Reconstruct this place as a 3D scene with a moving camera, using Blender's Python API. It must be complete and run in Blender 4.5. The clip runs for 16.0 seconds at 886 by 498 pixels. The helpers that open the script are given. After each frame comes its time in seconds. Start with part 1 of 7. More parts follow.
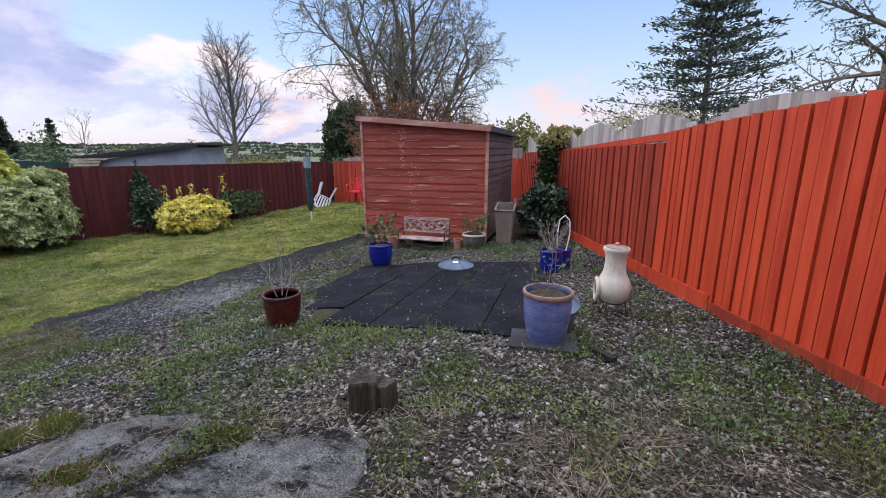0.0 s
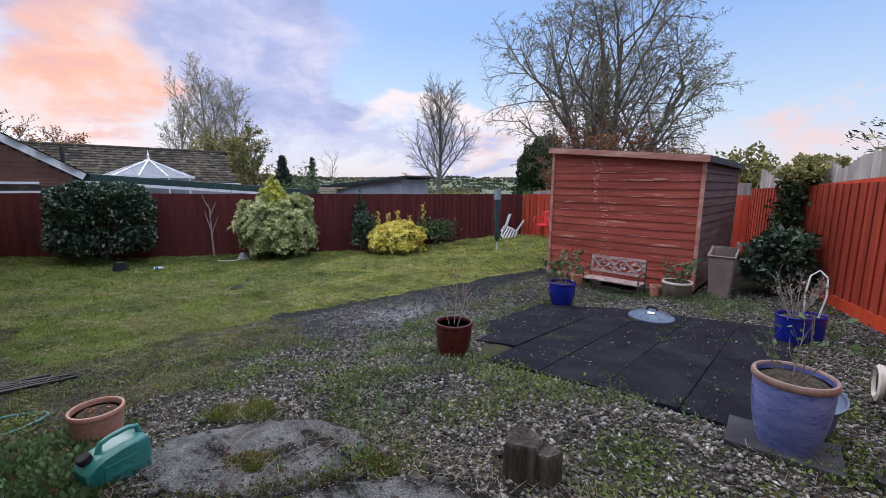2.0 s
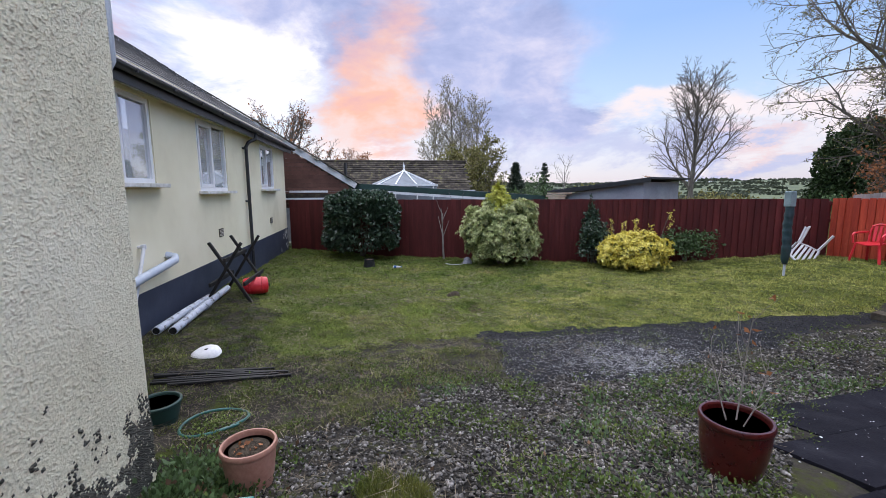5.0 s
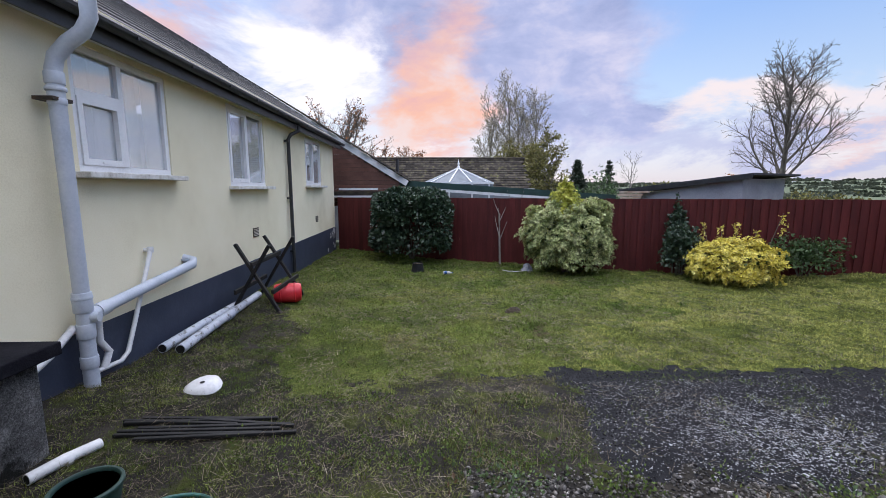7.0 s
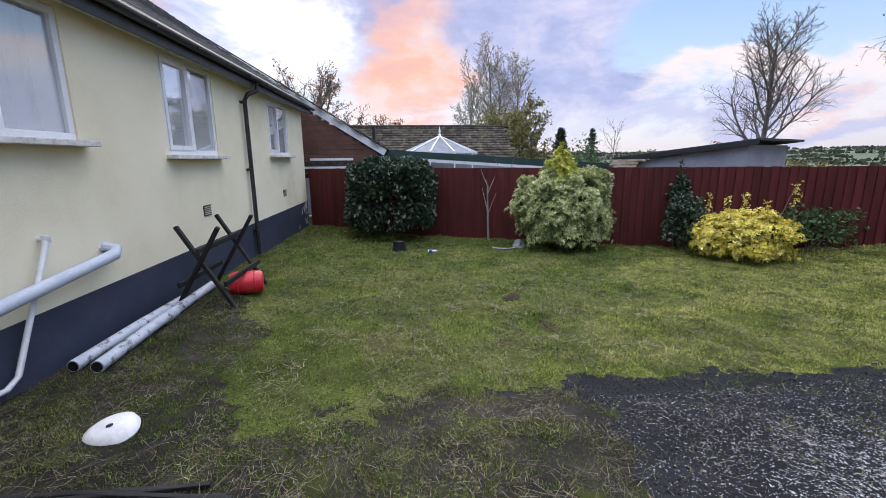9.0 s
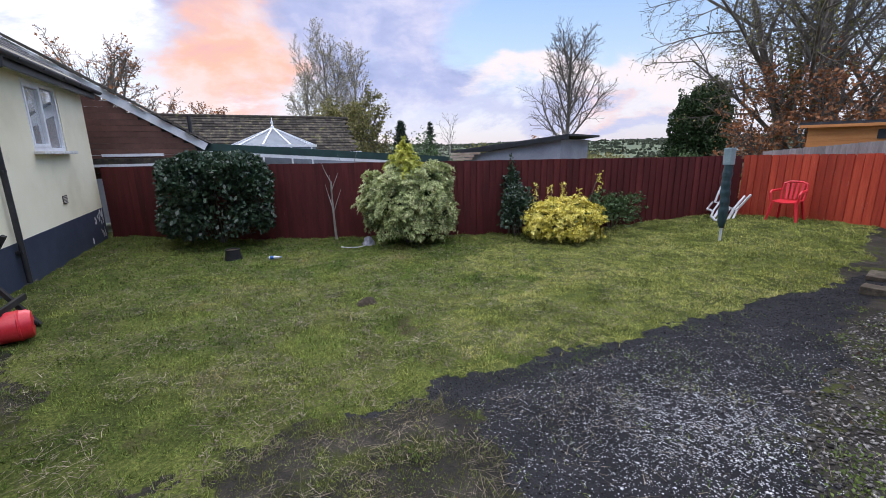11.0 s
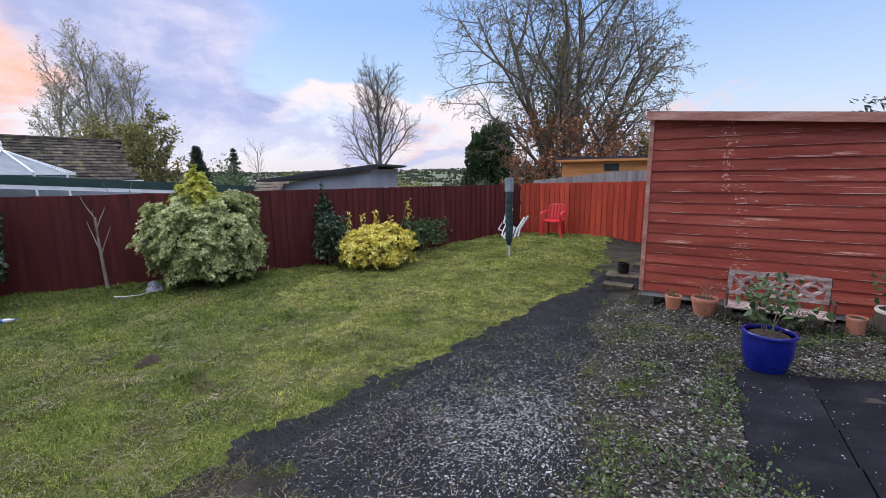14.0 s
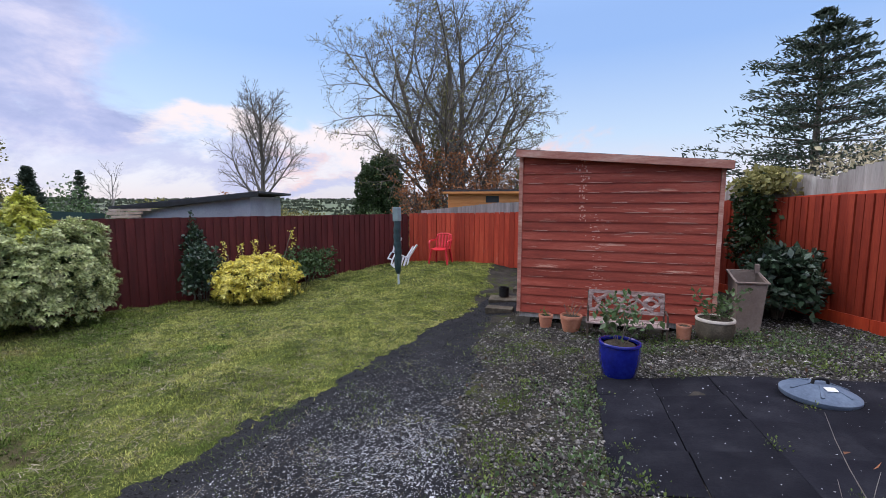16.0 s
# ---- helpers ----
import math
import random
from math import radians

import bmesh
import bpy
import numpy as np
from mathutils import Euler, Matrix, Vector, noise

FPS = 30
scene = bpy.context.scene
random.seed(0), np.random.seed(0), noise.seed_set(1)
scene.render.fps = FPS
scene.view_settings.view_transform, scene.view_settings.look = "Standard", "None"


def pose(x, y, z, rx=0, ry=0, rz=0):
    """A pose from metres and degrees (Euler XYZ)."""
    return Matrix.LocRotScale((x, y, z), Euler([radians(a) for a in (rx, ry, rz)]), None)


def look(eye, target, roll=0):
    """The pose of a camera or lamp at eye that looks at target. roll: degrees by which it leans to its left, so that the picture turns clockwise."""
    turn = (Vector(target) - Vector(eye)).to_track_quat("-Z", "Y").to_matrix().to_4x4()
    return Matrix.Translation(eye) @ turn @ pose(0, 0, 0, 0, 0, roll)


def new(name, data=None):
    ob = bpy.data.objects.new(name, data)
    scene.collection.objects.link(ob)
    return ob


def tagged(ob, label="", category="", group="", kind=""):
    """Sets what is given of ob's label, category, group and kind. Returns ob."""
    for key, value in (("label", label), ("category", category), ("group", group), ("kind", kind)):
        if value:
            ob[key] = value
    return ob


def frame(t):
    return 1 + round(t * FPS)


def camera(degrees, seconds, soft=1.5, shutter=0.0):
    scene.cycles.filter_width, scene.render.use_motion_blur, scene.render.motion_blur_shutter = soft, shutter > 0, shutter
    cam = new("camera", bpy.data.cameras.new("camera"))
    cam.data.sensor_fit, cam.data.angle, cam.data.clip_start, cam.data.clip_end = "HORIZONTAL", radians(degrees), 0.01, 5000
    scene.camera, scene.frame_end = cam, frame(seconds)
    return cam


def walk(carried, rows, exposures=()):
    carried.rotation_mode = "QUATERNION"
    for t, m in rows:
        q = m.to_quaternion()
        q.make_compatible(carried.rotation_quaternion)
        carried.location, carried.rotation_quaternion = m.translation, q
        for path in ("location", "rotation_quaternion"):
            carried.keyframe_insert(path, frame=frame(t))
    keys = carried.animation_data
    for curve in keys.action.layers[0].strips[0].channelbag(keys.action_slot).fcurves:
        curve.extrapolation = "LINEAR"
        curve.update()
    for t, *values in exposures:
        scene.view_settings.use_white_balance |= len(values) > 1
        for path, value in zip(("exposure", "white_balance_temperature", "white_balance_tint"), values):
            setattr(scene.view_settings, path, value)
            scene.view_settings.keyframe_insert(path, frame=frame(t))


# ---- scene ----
cam = camera(92.5, 16.0, soft=0.75)
PATH = [
    (0, (0.203, 0.09, 1.643), (-0.626, 1.852, 1.188), -0.0),
    (0.5, (0.199, 0.13, 1.65), (-0.802, 1.807, 1.218), -0.4),
    (1, (0.203, 0.177, 1.647), (-1.02, 1.724, 1.311), 0.3),
    (1.5, (0.163, 0.237, 1.629), (-1.225, 1.641, 1.31), 0.7),
    (2, (0.075, 0.331, 1.605), (-1.443, 1.596, 1.298), 0.7),
    (2.5, (0.007, 0.414, 1.616), (-1.627, 1.53, 1.325), 0.4),
    (3, (-0.124, 0.541, 1.589), (-1.858, 1.497, 1.307), -0.0),
    (3.5, (-0.267, 0.697, 1.586), (-2.1, 1.447, 1.307), -0.0),
    (4, (-0.396, 0.779, 1.57), (-2.282, 1.384, 1.289), 0.4),
    (4.5, (-0.615, 0.833, 1.568), (-2.538, 1.307, 1.288), 0.2),
    (5, (-0.821, 0.891, 1.559), (-2.775, 1.21, 1.276), -0.3),
    (5.2, (-0.921, 0.92, 1.55), (-2.884, 1.182, 1.27), -0.4),
    (7.3, (-2.123, 1.012, 1.485), (-4.101, 1.064, 1.196), -0.0),
    (7.5, (-2.213, 1.018, 1.472), (-4.19, 1.057, 1.177), 0.0),
    (8, (-2.503, 0.994, 1.442), (-4.476, 1.015, 1.111), -0.6),
    (8.2, (-2.615, 0.945, 1.438), (-4.584, 0.977, 1.086), -0.3),
    (10.3, (-3.167, 0.938, 1.508), (-5.023, 1.517, 1.04), -1.3),
    (10.5, (-3.201, 0.961, 1.507), (-5.028, 1.625, 1.036), -0.9),
    (11, (-3.202, 1.009, 1.515), (-4.962, 1.84, 1.056), -0.8),
    (11.5, (-3.186, 1.026, 1.537), (-4.874, 2.004, 1.097), -0.9),
    (12, (-3.165, 1.06, 1.543), (-4.766, 2.182, 1.121), -1.0),
    (12.5, (-3.171, 1.102, 1.531), (-4.691, 2.339, 1.13), -1.1),
    (13, (-3.165, 1.113, 1.53), (-4.614, 2.438, 1.149), -1.2),
    (13.5, (-3.152, 1.128, 1.532), (-4.531, 2.531, 1.169), -1.0),
    (14, (-3.136, 1.153, 1.528), (-4.423, 2.645, 1.186), -0.6),
    (14.5, (-3.122, 1.17, 1.526), (-4.305, 2.752, 1.213), -0.1),
    (15, (-3.104, 1.172, 1.53), (-4.185, 2.832, 1.25), 0.2),
    (15.5, (-3.095, 1.167, 1.528), (-4.073, 2.894, 1.283), 0.3),
    (16, (-3.058, 1.174, 1.508), (-3.936, 2.959, 1.304), 0.2),
]
walk(cam, [(t, look(eye, target, roll)) for t, eye, target, roll in PATH], [(0.0, 0.26, 6200, 12), (1.0, 0.20, 6200, 12), (2.0, 0.14, 6200, 12), (5.0, 0.14, 6200, 12), (7.5, 0.06, 6200, 12), (8.2, 0.16, 6200, 12), (10.5, 0.20, 6200, 12), (14.0, 0.18, 6200, 12), (16.0, 0.16, 6200, 12)])

# ---- world and light ----
world = bpy.data.worlds.new("sky")
scene.world = world
world.use_nodes = True
wn, wl = world.node_tree.nodes, world.node_tree.links
wn.clear()


def wnode(kind, **inputs):
    nd = wn.new(kind)
    for k, v in inputs.items():
        nd.inputs[k].default_value = v
    return nd


SUN_EL, SUN_AZ = 34.0, 100.0  # degrees; azimuth to the left of +y
sky = wn.new("ShaderNodeTexSky")
sky.sky_type = "NISHITA"
sky.sun_disc = False
sky.sun_elevation = radians(SUN_EL)
sky.sun_rotation = radians(-SUN_AZ)
sky.air_density, sky.dust_density, sky.ozone_density = 1.0, 0.6, 2.0
tc = wn.new("ShaderNodeTexCoord")
sep = wn.new("ShaderNodeSeparateXYZ")
wl.new(tc.outputs["Generated"], sep.inputs[0])


def wmath(op, a, b=None, clamp=False):
    nd = wn.new("ShaderNodeMath")
    nd.operation, nd.use_clamp = op, clamp
    for i, v in enumerate((a, b)):
        if v is None:
            continue
        if isinstance(v, (int, float)):
            nd.inputs[i].default_value = v
        else:
            wl.new(v, nd.inputs[i])
    return nd.outputs[0]


def wramp(fac, stops):
    nd = wn.new("ShaderNodeValToRGB")
    els = nd.color_ramp.elements
    while len(els) < len(stops):
        els.new(0.5)
    for e, (p, c) in zip(els, stops):
        e.position, e.color = p, (*c, 1)
    wl.new(fac, nd.inputs[0])
    return nd.outputs[0]


def wmix(fac, a, b):
    nd = wn.new("ShaderNodeMix")
    nd.data_type = "RGBA"
    if isinstance(fac, (int, float)):
        nd.inputs[0].default_value = fac
    else:
        wl.new(fac, nd.inputs[0])
    for i, v in ((6, a), (7, b)):
        if isinstance(v, tuple):
            nd.inputs[i].default_value = (*v, 1)
        else:
            wl.new(v, nd.inputs[i])
    return nd.outputs[2]


# bearings of the clouds: degrees to the left of +y, and degrees above the horizon, frayed by noise
drift = wnode("ShaderNodeTexNoise", Scale=3.2, Detail=8.0, Roughness=0.6, Distortion=0.3)
squash = wn.new("ShaderNodeVectorMath")
squash.operation = "MULTIPLY"
squash.inputs[1].default_value = (1.0, 1.0, 2.0)
wl.new(tc.outputs["Generated"], squash.inputs[0])
wl.new(squash.outputs[0], drift.inputs["Vector"])
fray = wn.new("ShaderNodeSeparateColor")
wl.new(drift.outputs["Color"], fray.inputs[0])
bearing = wmath("MULTIPLY", wmath("ARCTAN2", wmath("MULTIPLY", sep.outputs[0], -1.0), sep.outputs[1]), 57.2958)
height = wmath("MULTIPLY", wmath("ARCSINE", sep.outputs[2]), 57.2958)
bearing = wmath("ADD", bearing, wmath("MULTIPLY", wmath("ADD", fray.outputs[0], -0.5), 46.0))
height = wmath("ADD", height, wmath("MULTIPLY", wmath("ADD", fray.outputs[1], -0.5), 24.0))


def puff(az, el, wide, tall, strength=1.0):
    """How thick a cloud stands about a bearing."""
    a = wmath("POWER", wmath("ABSOLUTE", wmath("DIVIDE", wmath("ADD", bearing, -az), wide)), 2.0)
    b = wmath("POWER", wmath("ABSOLUTE", wmath("DIVIDE", wmath("ADD", height, -el), tall)), 2.0)
    e = wmath("EXPONENT", wmath("MULTIPLY", wmath("ADD", a, b), -1.0))
    return wmath("MULTIPLY", e, strength)


def gather(puffs):
    out = puffs[0]
    for p_ in puffs[1:]:
        out = wmath("ADD", out, p_)
    nd = wn.new("ShaderNodeMapRange")
    nd.interpolation_type = "SMOOTHSTEP"
    nd.inputs[1].default_value, nd.inputs[2].default_value = 0.06, 0.95
    wl.new(out, nd.inputs[0])
    return nd.outputs[0]


glow = wramp(sep.outputs[2], [(0.0, (0.74, 0.68, 0.80)), (0.07, (0.86, 0.82, 0.90)), (0.15, (0.66, 0.80, 0.98)), (0.32, (0.38, 0.58, 0.98)), (0.8, (0.34, 0.52, 0.95))])
nish = wn.new("ShaderNodeVectorMath")
nish.operation = "SCALE"
nish.inputs[3].default_value = 0.12
wl.new(sky.outputs[0], nish.inputs[0])
clear = wmix(0.75, nish.outputs[0], glow)
tone = wnode("ShaderNodeTexNoise", Scale=6.0, Detail=7.0, Roughness=0.6, Distortion=0.2)
wl.new(squash.outputs[0], tone.inputs["Vector"])
lilac = wramp(tone.outputs[0], [(0.32, (0.36, 0.42, 0.66)), (0.5, (0.50, 0.54, 0.78)), (0.66, (0.72, 0.70, 0.86))])
ember = wramp(tone.outputs[0], [(0.32, (0.86, 0.50, 0.50)), (0.5, (1.0, 0.58, 0.44)), (0.66, (0.96, 0.74, 0.68))])
sky_all = wmix(gather([puff(52, 7.5, 24, 2.6, 0.9), puff(96, 5, 14, 2.4, 0.6)]), clear, (0.98, 0.86, 0.84))
sky_all = wmix(gather([puff(50, 3.6, 26, 1.5, 0.8), puff(66, 6.0, 5, 1.5, 0.5)]), sky_all, (0.55, 0.57, 0.78))
sky_all = wmix(gather([puff(8, 5.5, 9, 1.6, 0.55), puff(43, 4.8, 7, 0.9, 0.5)]), sky_all, (1.0, 0.66, 0.58))
sky_all = wmix(gather([puff(73, 16, 11, 10, 1.0), puff(68, 8.5, 5, 4, 0.7), puff(95, 20, 12, 7, 0.9), puff(122, 10, 14, 9, 0.9), puff(92, 32, 34, 9, 0.7)]), sky_all, lilac)
sky_all = wmix(gather([puff(88.5, 9.5, 8.0, 5.5, 0.95), puff(87, 18, 7, 6, 0.55), puff(117, 16, 6, 3.5, 0.6)]), sky_all, ember)
sky_all = wmix(gather([puff(104, 14.5, 8.0, 5.5, 1.0), puff(88, 4.5, 5, 1.2, 0.4)]), sky_all, (1.12, 1.06, 1.08))
# added fill light: the unseen sky overhead is raised to 3.7 and paled
lift = wn.new("ShaderNodeMapRange")
lift.interpolation_type = "SMOOTHSTEP"
for i_, v_ in ((1, 0.37), (2, 0.85), (3, 0.95), (4, 3.7)):
    lift.inputs[i_].default_value = v_
wl.new(sep.outputs[2], lift.inputs[0])
bg = wnode("ShaderNodeBackground", Strength=1.0)
wl.new(lift.outputs[0], bg.inputs[1])
overhead_tint = wn.new("ShaderNodeMapRange")
overhead_tint.interpolation_type = "SMOOTHSTEP"
overhead_tint.inputs[1].default_value, overhead_tint.inputs[2].default_value, overhead_tint.inputs[4].default_value = 0.37, 0.8, 0.8
wl.new(sep.outputs[2], overhead_tint.inputs[0])
wl.new(wmix(overhead_tint.outputs[0], sky_all, (0.76, 0.73, 0.725)), bg.inputs[0])
wo = wn.new("ShaderNodeOutputWorld")
wl.new(bg.outputs[0], wo.inputs[0])

sun = new("sun", bpy.data.lights.new("sun", "SUN"))
sun.data.energy, sun.data.angle, sun.data.color = 1.4, radians(40), (1.0, 0.955, 0.925)
sun.matrix_world = look((0, 0, 30), (math.sin(radians(SUN_AZ)) * 30 * 1, -math.cos(radians(SUN_AZ)) * 30, 30 - 30 * math.tan(radians(SUN_EL))))

# ---- materials ----


def material(name, stops, rough=0.7, scale=8.0, fine=60.0, bump=0.3, spread=0.0, island=False, metal=0.0, coat=0.0, stretch=(1, 1, 1), spec=0.5, fine_mix=0.35, space="Object", depth=0.02, trans=0.0, wear=None):
    """Colours run along stops by broad noise, with fine noise over it; spread varies each object or island in value."""
    m = bpy.data.materials.new(name)
    m.use_nodes = True
    nt, ln = m.node_tree.nodes, m.node_tree.links
    b = nt["Principled BSDF"]
    co = nt.new("ShaderNodeTexCoord")
    mp = nt.new("ShaderNodeMapping")
    mp.inputs["Scale"].default_value = stretch
    ln.new(co.outputs[space], mp.inputs[0])
    vec = mp.outputs[0]
    info = nt.new("ShaderNodeNewGeometry") if island else nt.new("ShaderNodeObjectInfo")
    rnd = info.outputs["Random Per Island"] if island else info.outputs["Random"]
    if spread and not island:
        add = nt.new("ShaderNodeVectorMath")
        add.operation = "MULTIPLY_ADD"
        add.inputs[1].default_value = (1, 1, 1)
        sc = nt.new("ShaderNodeCombineXYZ")
        mu = nt.new("ShaderNodeMath")
        mu.operation = "MULTIPLY"
        mu.inputs[1].default_value = 37.0
        ln.new(rnd, mu.inputs[0])
        for i in range(3):
            ln.new(mu.outputs[0], sc.inputs[i])
        ln.new(vec, add.inputs[0])
        ln.new(sc.outputs[0], add.inputs[2])
        vec = add.outputs[0]
    n1 = nt.new("ShaderNodeTexNoise")
    n1.inputs["Scale"].default_value, n1.inputs["Detail"].default_value, n1.inputs["Roughness"].default_value = scale, 5.0, 0.6
    n2 = nt.new("ShaderNodeTexNoise")
    n2.inputs["Scale"].default_value, n2.inputs["Detail"].default_value, n2.inputs["Roughness"].default_value = fine, 4.0, 0.65
    ln.new(vec, n1.inputs["Vector"]), ln.new(vec, n2.inputs["Vector"])
    mx = nt.new("ShaderNodeMix")
    mx.inputs[0].default_value = fine_mix
    ln.new(n1.outputs[0], mx.inputs[2]), ln.new(n2.outputs[0], mx.inputs[3])
    cr = nt.new("ShaderNodeValToRGB")
    els = cr.color_ramp.elements
    while len(els) < len(stops):
        els.new(0.5)
    for i, c in enumerate(stops):
        els[i].position = 0.32 + 0.36 * i / max(1, len(stops) - 1)
        els[i].color = (*c, 1)
    ln.new(mx.outputs[0], cr.inputs[0])
    col = cr.outputs[0]
    if wear:
        wc, wlo, wscale, wstretch = wear
        wm = nt.new("ShaderNodeMapping")
        wm.inputs["Scale"].default_value = wstretch
        ln.new(co.outputs[space], wm.inputs[0])
        nw = nt.new("ShaderNodeTexNoise")
        nw.inputs["Scale"].default_value, nw.inputs["Detail"].default_value, nw.inputs["Roughness"].default_value = wscale, 8.0, 0.72
        ln.new(wm.outputs[0], nw.inputs["Vector"])
        wr = nt.new("ShaderNodeMapRange")
        wr.inputs[1].default_value, wr.inputs[2].default_value = wlo, wlo + 0.09
        ln.new(nw.outputs[0], wr.inputs[0])
        wx = nt.new("ShaderNodeMix")
        wx.data_type = "RGBA"
        ln.new(wr.outputs[0], wx.inputs[0])
        ln.new(col, wx.inputs[6])
        wx.inputs[7].default_value = (*wc, 1)
        col = wx.outputs[2]
    if spread:
        hs = nt.new("ShaderNodeHueSaturation")
        mr = nt.new("ShaderNodeMapRange")
        mr.inputs[3].default_value, mr.inputs[4].default_value = 1 - spread, 1 + spread
        ln.new(rnd, mr.inputs[0])
        ln.new(mr.outputs[0], hs.inputs["Value"])
        ln.new(col, hs.inputs["Color"])
        col = hs.outputs[0]
    ln.new(col, b.inputs["Base Color"])
    rr = nt.new("ShaderNodeMapRange")
    rr.inputs[3].default_value, rr.inputs[4].default_value = max(0.02, rough - 0.12), min(1, rough + 0.12)
    ln.new(n2.outputs[0], rr.inputs[0])
    ln.new(rr.outputs[0], b.inputs["Roughness"])
    b.inputs["Metallic"].default_value = metal
    b.inputs["Specular IOR Level"].default_value = spec
    b.inputs["Coat Weight"].default_value = coat
    b.inputs["Subsurface Weight"].default_value = 0
    if trans:
        b.inputs["Transmission Weight"].default_value = trans
    if bump:
        bp = nt.new("ShaderNodeBump")
        bp.inputs["Strength"].default_value, bp.inputs["Distance"].default_value = bump, depth
        ln.new(mx.outputs[0], bp.inputs["Height"])
        ln.new(bp.outputs[0], b.inputs["Normal"])
    return m


def leaf_material(name, stops, rough=0.5, spread=0.35, spec=0.4, through_=0.25, broad=3.0):
    m = material(name, stops, rough=rough, scale=broad, fine=40, bump=0, spread=spread, island=True, spec=spec)
    nt, ln = m.node_tree.nodes, m.node_tree.links
    b = nt["Principled BSDF"]
    tr = nt.new("ShaderNodeBsdfTranslucent")
    src = b.inputs["Base Color"].links[0].from_socket
    ln.new(src, tr.inputs[0])
    ms = nt.new("ShaderNodeMixShader")
    ms.inputs[0].default_value = through_
    ln.new(b.outputs[0], ms.inputs[1]), ln.new(tr.outputs[0], ms.inputs[2])
    ln.new(ms.outputs[0], nt["Material Output"].inputs[0])
    return m


M_LAWN = material("lawn_soil", [(0.010, 0.015, 0.006), (0.062, 0.076, 0.018), (0.18, 0.19, 0.052)], 0.95, 2.2, 48, 1.0, fine_mix=0.6, depth=0.03, spec=0.05, wear=((0.060, 0.050, 0.026), 0.60, 1.3, (1, 1, 1)))
M_BLADE = leaf_material("grass_blades", [(0.024, 0.048, 0.009), (0.088, 0.135, 0.026), (0.195, 0.228, 0.053), (0.25, 0.205, 0.088)], 0.75, 0.8, 0.12, 0.3, 0.9)
# yellower grass, its colour also raised for the open light at the back
M_BANKGRASS = leaf_material("brightened_yellow_grass", [(0.075, 0.095, 0.022), (0.20, 0.225, 0.052), (0.34, 0.345, 0.10), (0.36, 0.32, 0.14)], 0.75, 0.7, 0.12, 0.3, 1.1)
M_DAMPGRASS = leaf_material("damp_moss_grass", [(0.022, 0.034, 0.010), (0.055, 0.072, 0.018), (0.115, 0.125, 0.034), (0.15, 0.125, 0.06)], 0.8, 0.6, 0.1, 0.3, 1.2)
M_DRYBLADE = leaf_material("dry_grass", [(0.065, 0.052, 0.035), (0.17, 0.14, 0.10), (0.33, 0.285, 0.215)], 0.8, 0.7, 0.15)
M_SOIL = material("mossy_soil", [(0.014, 0.013, 0.012), (0.030, 0.027, 0.023), (0.060, 0.053, 0.044)], 0.95, 2.5, 50, 1.0, depth=0.04, spec=0.05, wear=((0.045, 0.052, 0.014), 0.53, 2.6, (1, 1, 1)))
M_TAR = material("old_tarmac", [(0.008, 0.008, 0.010), (0.016, 0.016, 0.018), (0.034, 0.033, 0.037)], 0.85, 3.0, 90, 0.9, fine_mix=0.5, depth=0.02, spec=0.1)
M_STONE = material("gravel_stones", [(0.020, 0.018, 0.017), (0.095, 0.088, 0.082), (0.34, 0.32, 0.30)], 0.85, 20, 120, 0.3, spread=0.9, island=True, spec=0.15)
M_TARSTONE = material("pale_chippings", [(0.26, 0.26, 0.27), (0.44, 0.44, 0.45), (0.62, 0.62, 0.63)], 0.85, 20, 120, 0.2, spread=0.6, island=True, spec=0.15)
M_CONC = material("weathered_concrete", [(0.03, 0.03, 0.03), (0.16, 0.16, 0.16), (0.44, 0.435, 0.43)], 0.92, 7.0, 110, 1.0, fine_mix=0.6, depth=0.07, spec=0.1, wear=((0.022, 0.022, 0.020), 0.50, 3.0, (1, 2.2, 1)))
M_PAVE = material("dark_paving", [(0.006, 0.006, 0.009), (0.011, 0.011, 0.015), (0.022, 0.022, 0.027)], 0.86, 4, 70, 0.8, spread=0.15, spec=0.05, wear=((0.028, 0.028, 0.028), 0.66, 4.0, (1, 1, 1)))
M_PAVEPALE = material("grey_paving", [(0.018, 0.018, 0.021), (0.034, 0.034, 0.038), (0.06, 0.06, 0.064)], 0.8, 4, 70, 0.5, spec=0.15)
M_REDFENCE = material("orange_red_fence_stain", [(0.25, 0.022, 0.008), (0.39, 0.040, 0.012), (0.49, 0.068, 0.022)], 0.62, 3.0, 25, 0.4, spread=0.09, stretch=(3, 3, 0.25), depth=0.012, spec=0.3, wear=((0.20, 0.022, 0.01), 0.64, 2.6, (7, 7, 0.5)))
M_OLDRED = material("dull_red_fence_stain", [(0.14, 0.018, 0.009), (0.235, 0.029, 0.013), (0.33, 0.052, 0.023)], 0.66, 3.0, 25, 0.4, spread=0.09, stretch=(3, 3, 0.25), depth=0.012, spec=0.25, wear=((0.085, 0.013, 0.01), 0.64, 2.6, (7, 7, 0.5)))
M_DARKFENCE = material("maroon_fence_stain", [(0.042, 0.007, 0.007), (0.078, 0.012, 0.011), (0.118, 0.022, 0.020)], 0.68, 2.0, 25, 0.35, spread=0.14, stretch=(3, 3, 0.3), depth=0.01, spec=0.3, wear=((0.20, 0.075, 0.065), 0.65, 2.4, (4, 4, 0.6)))
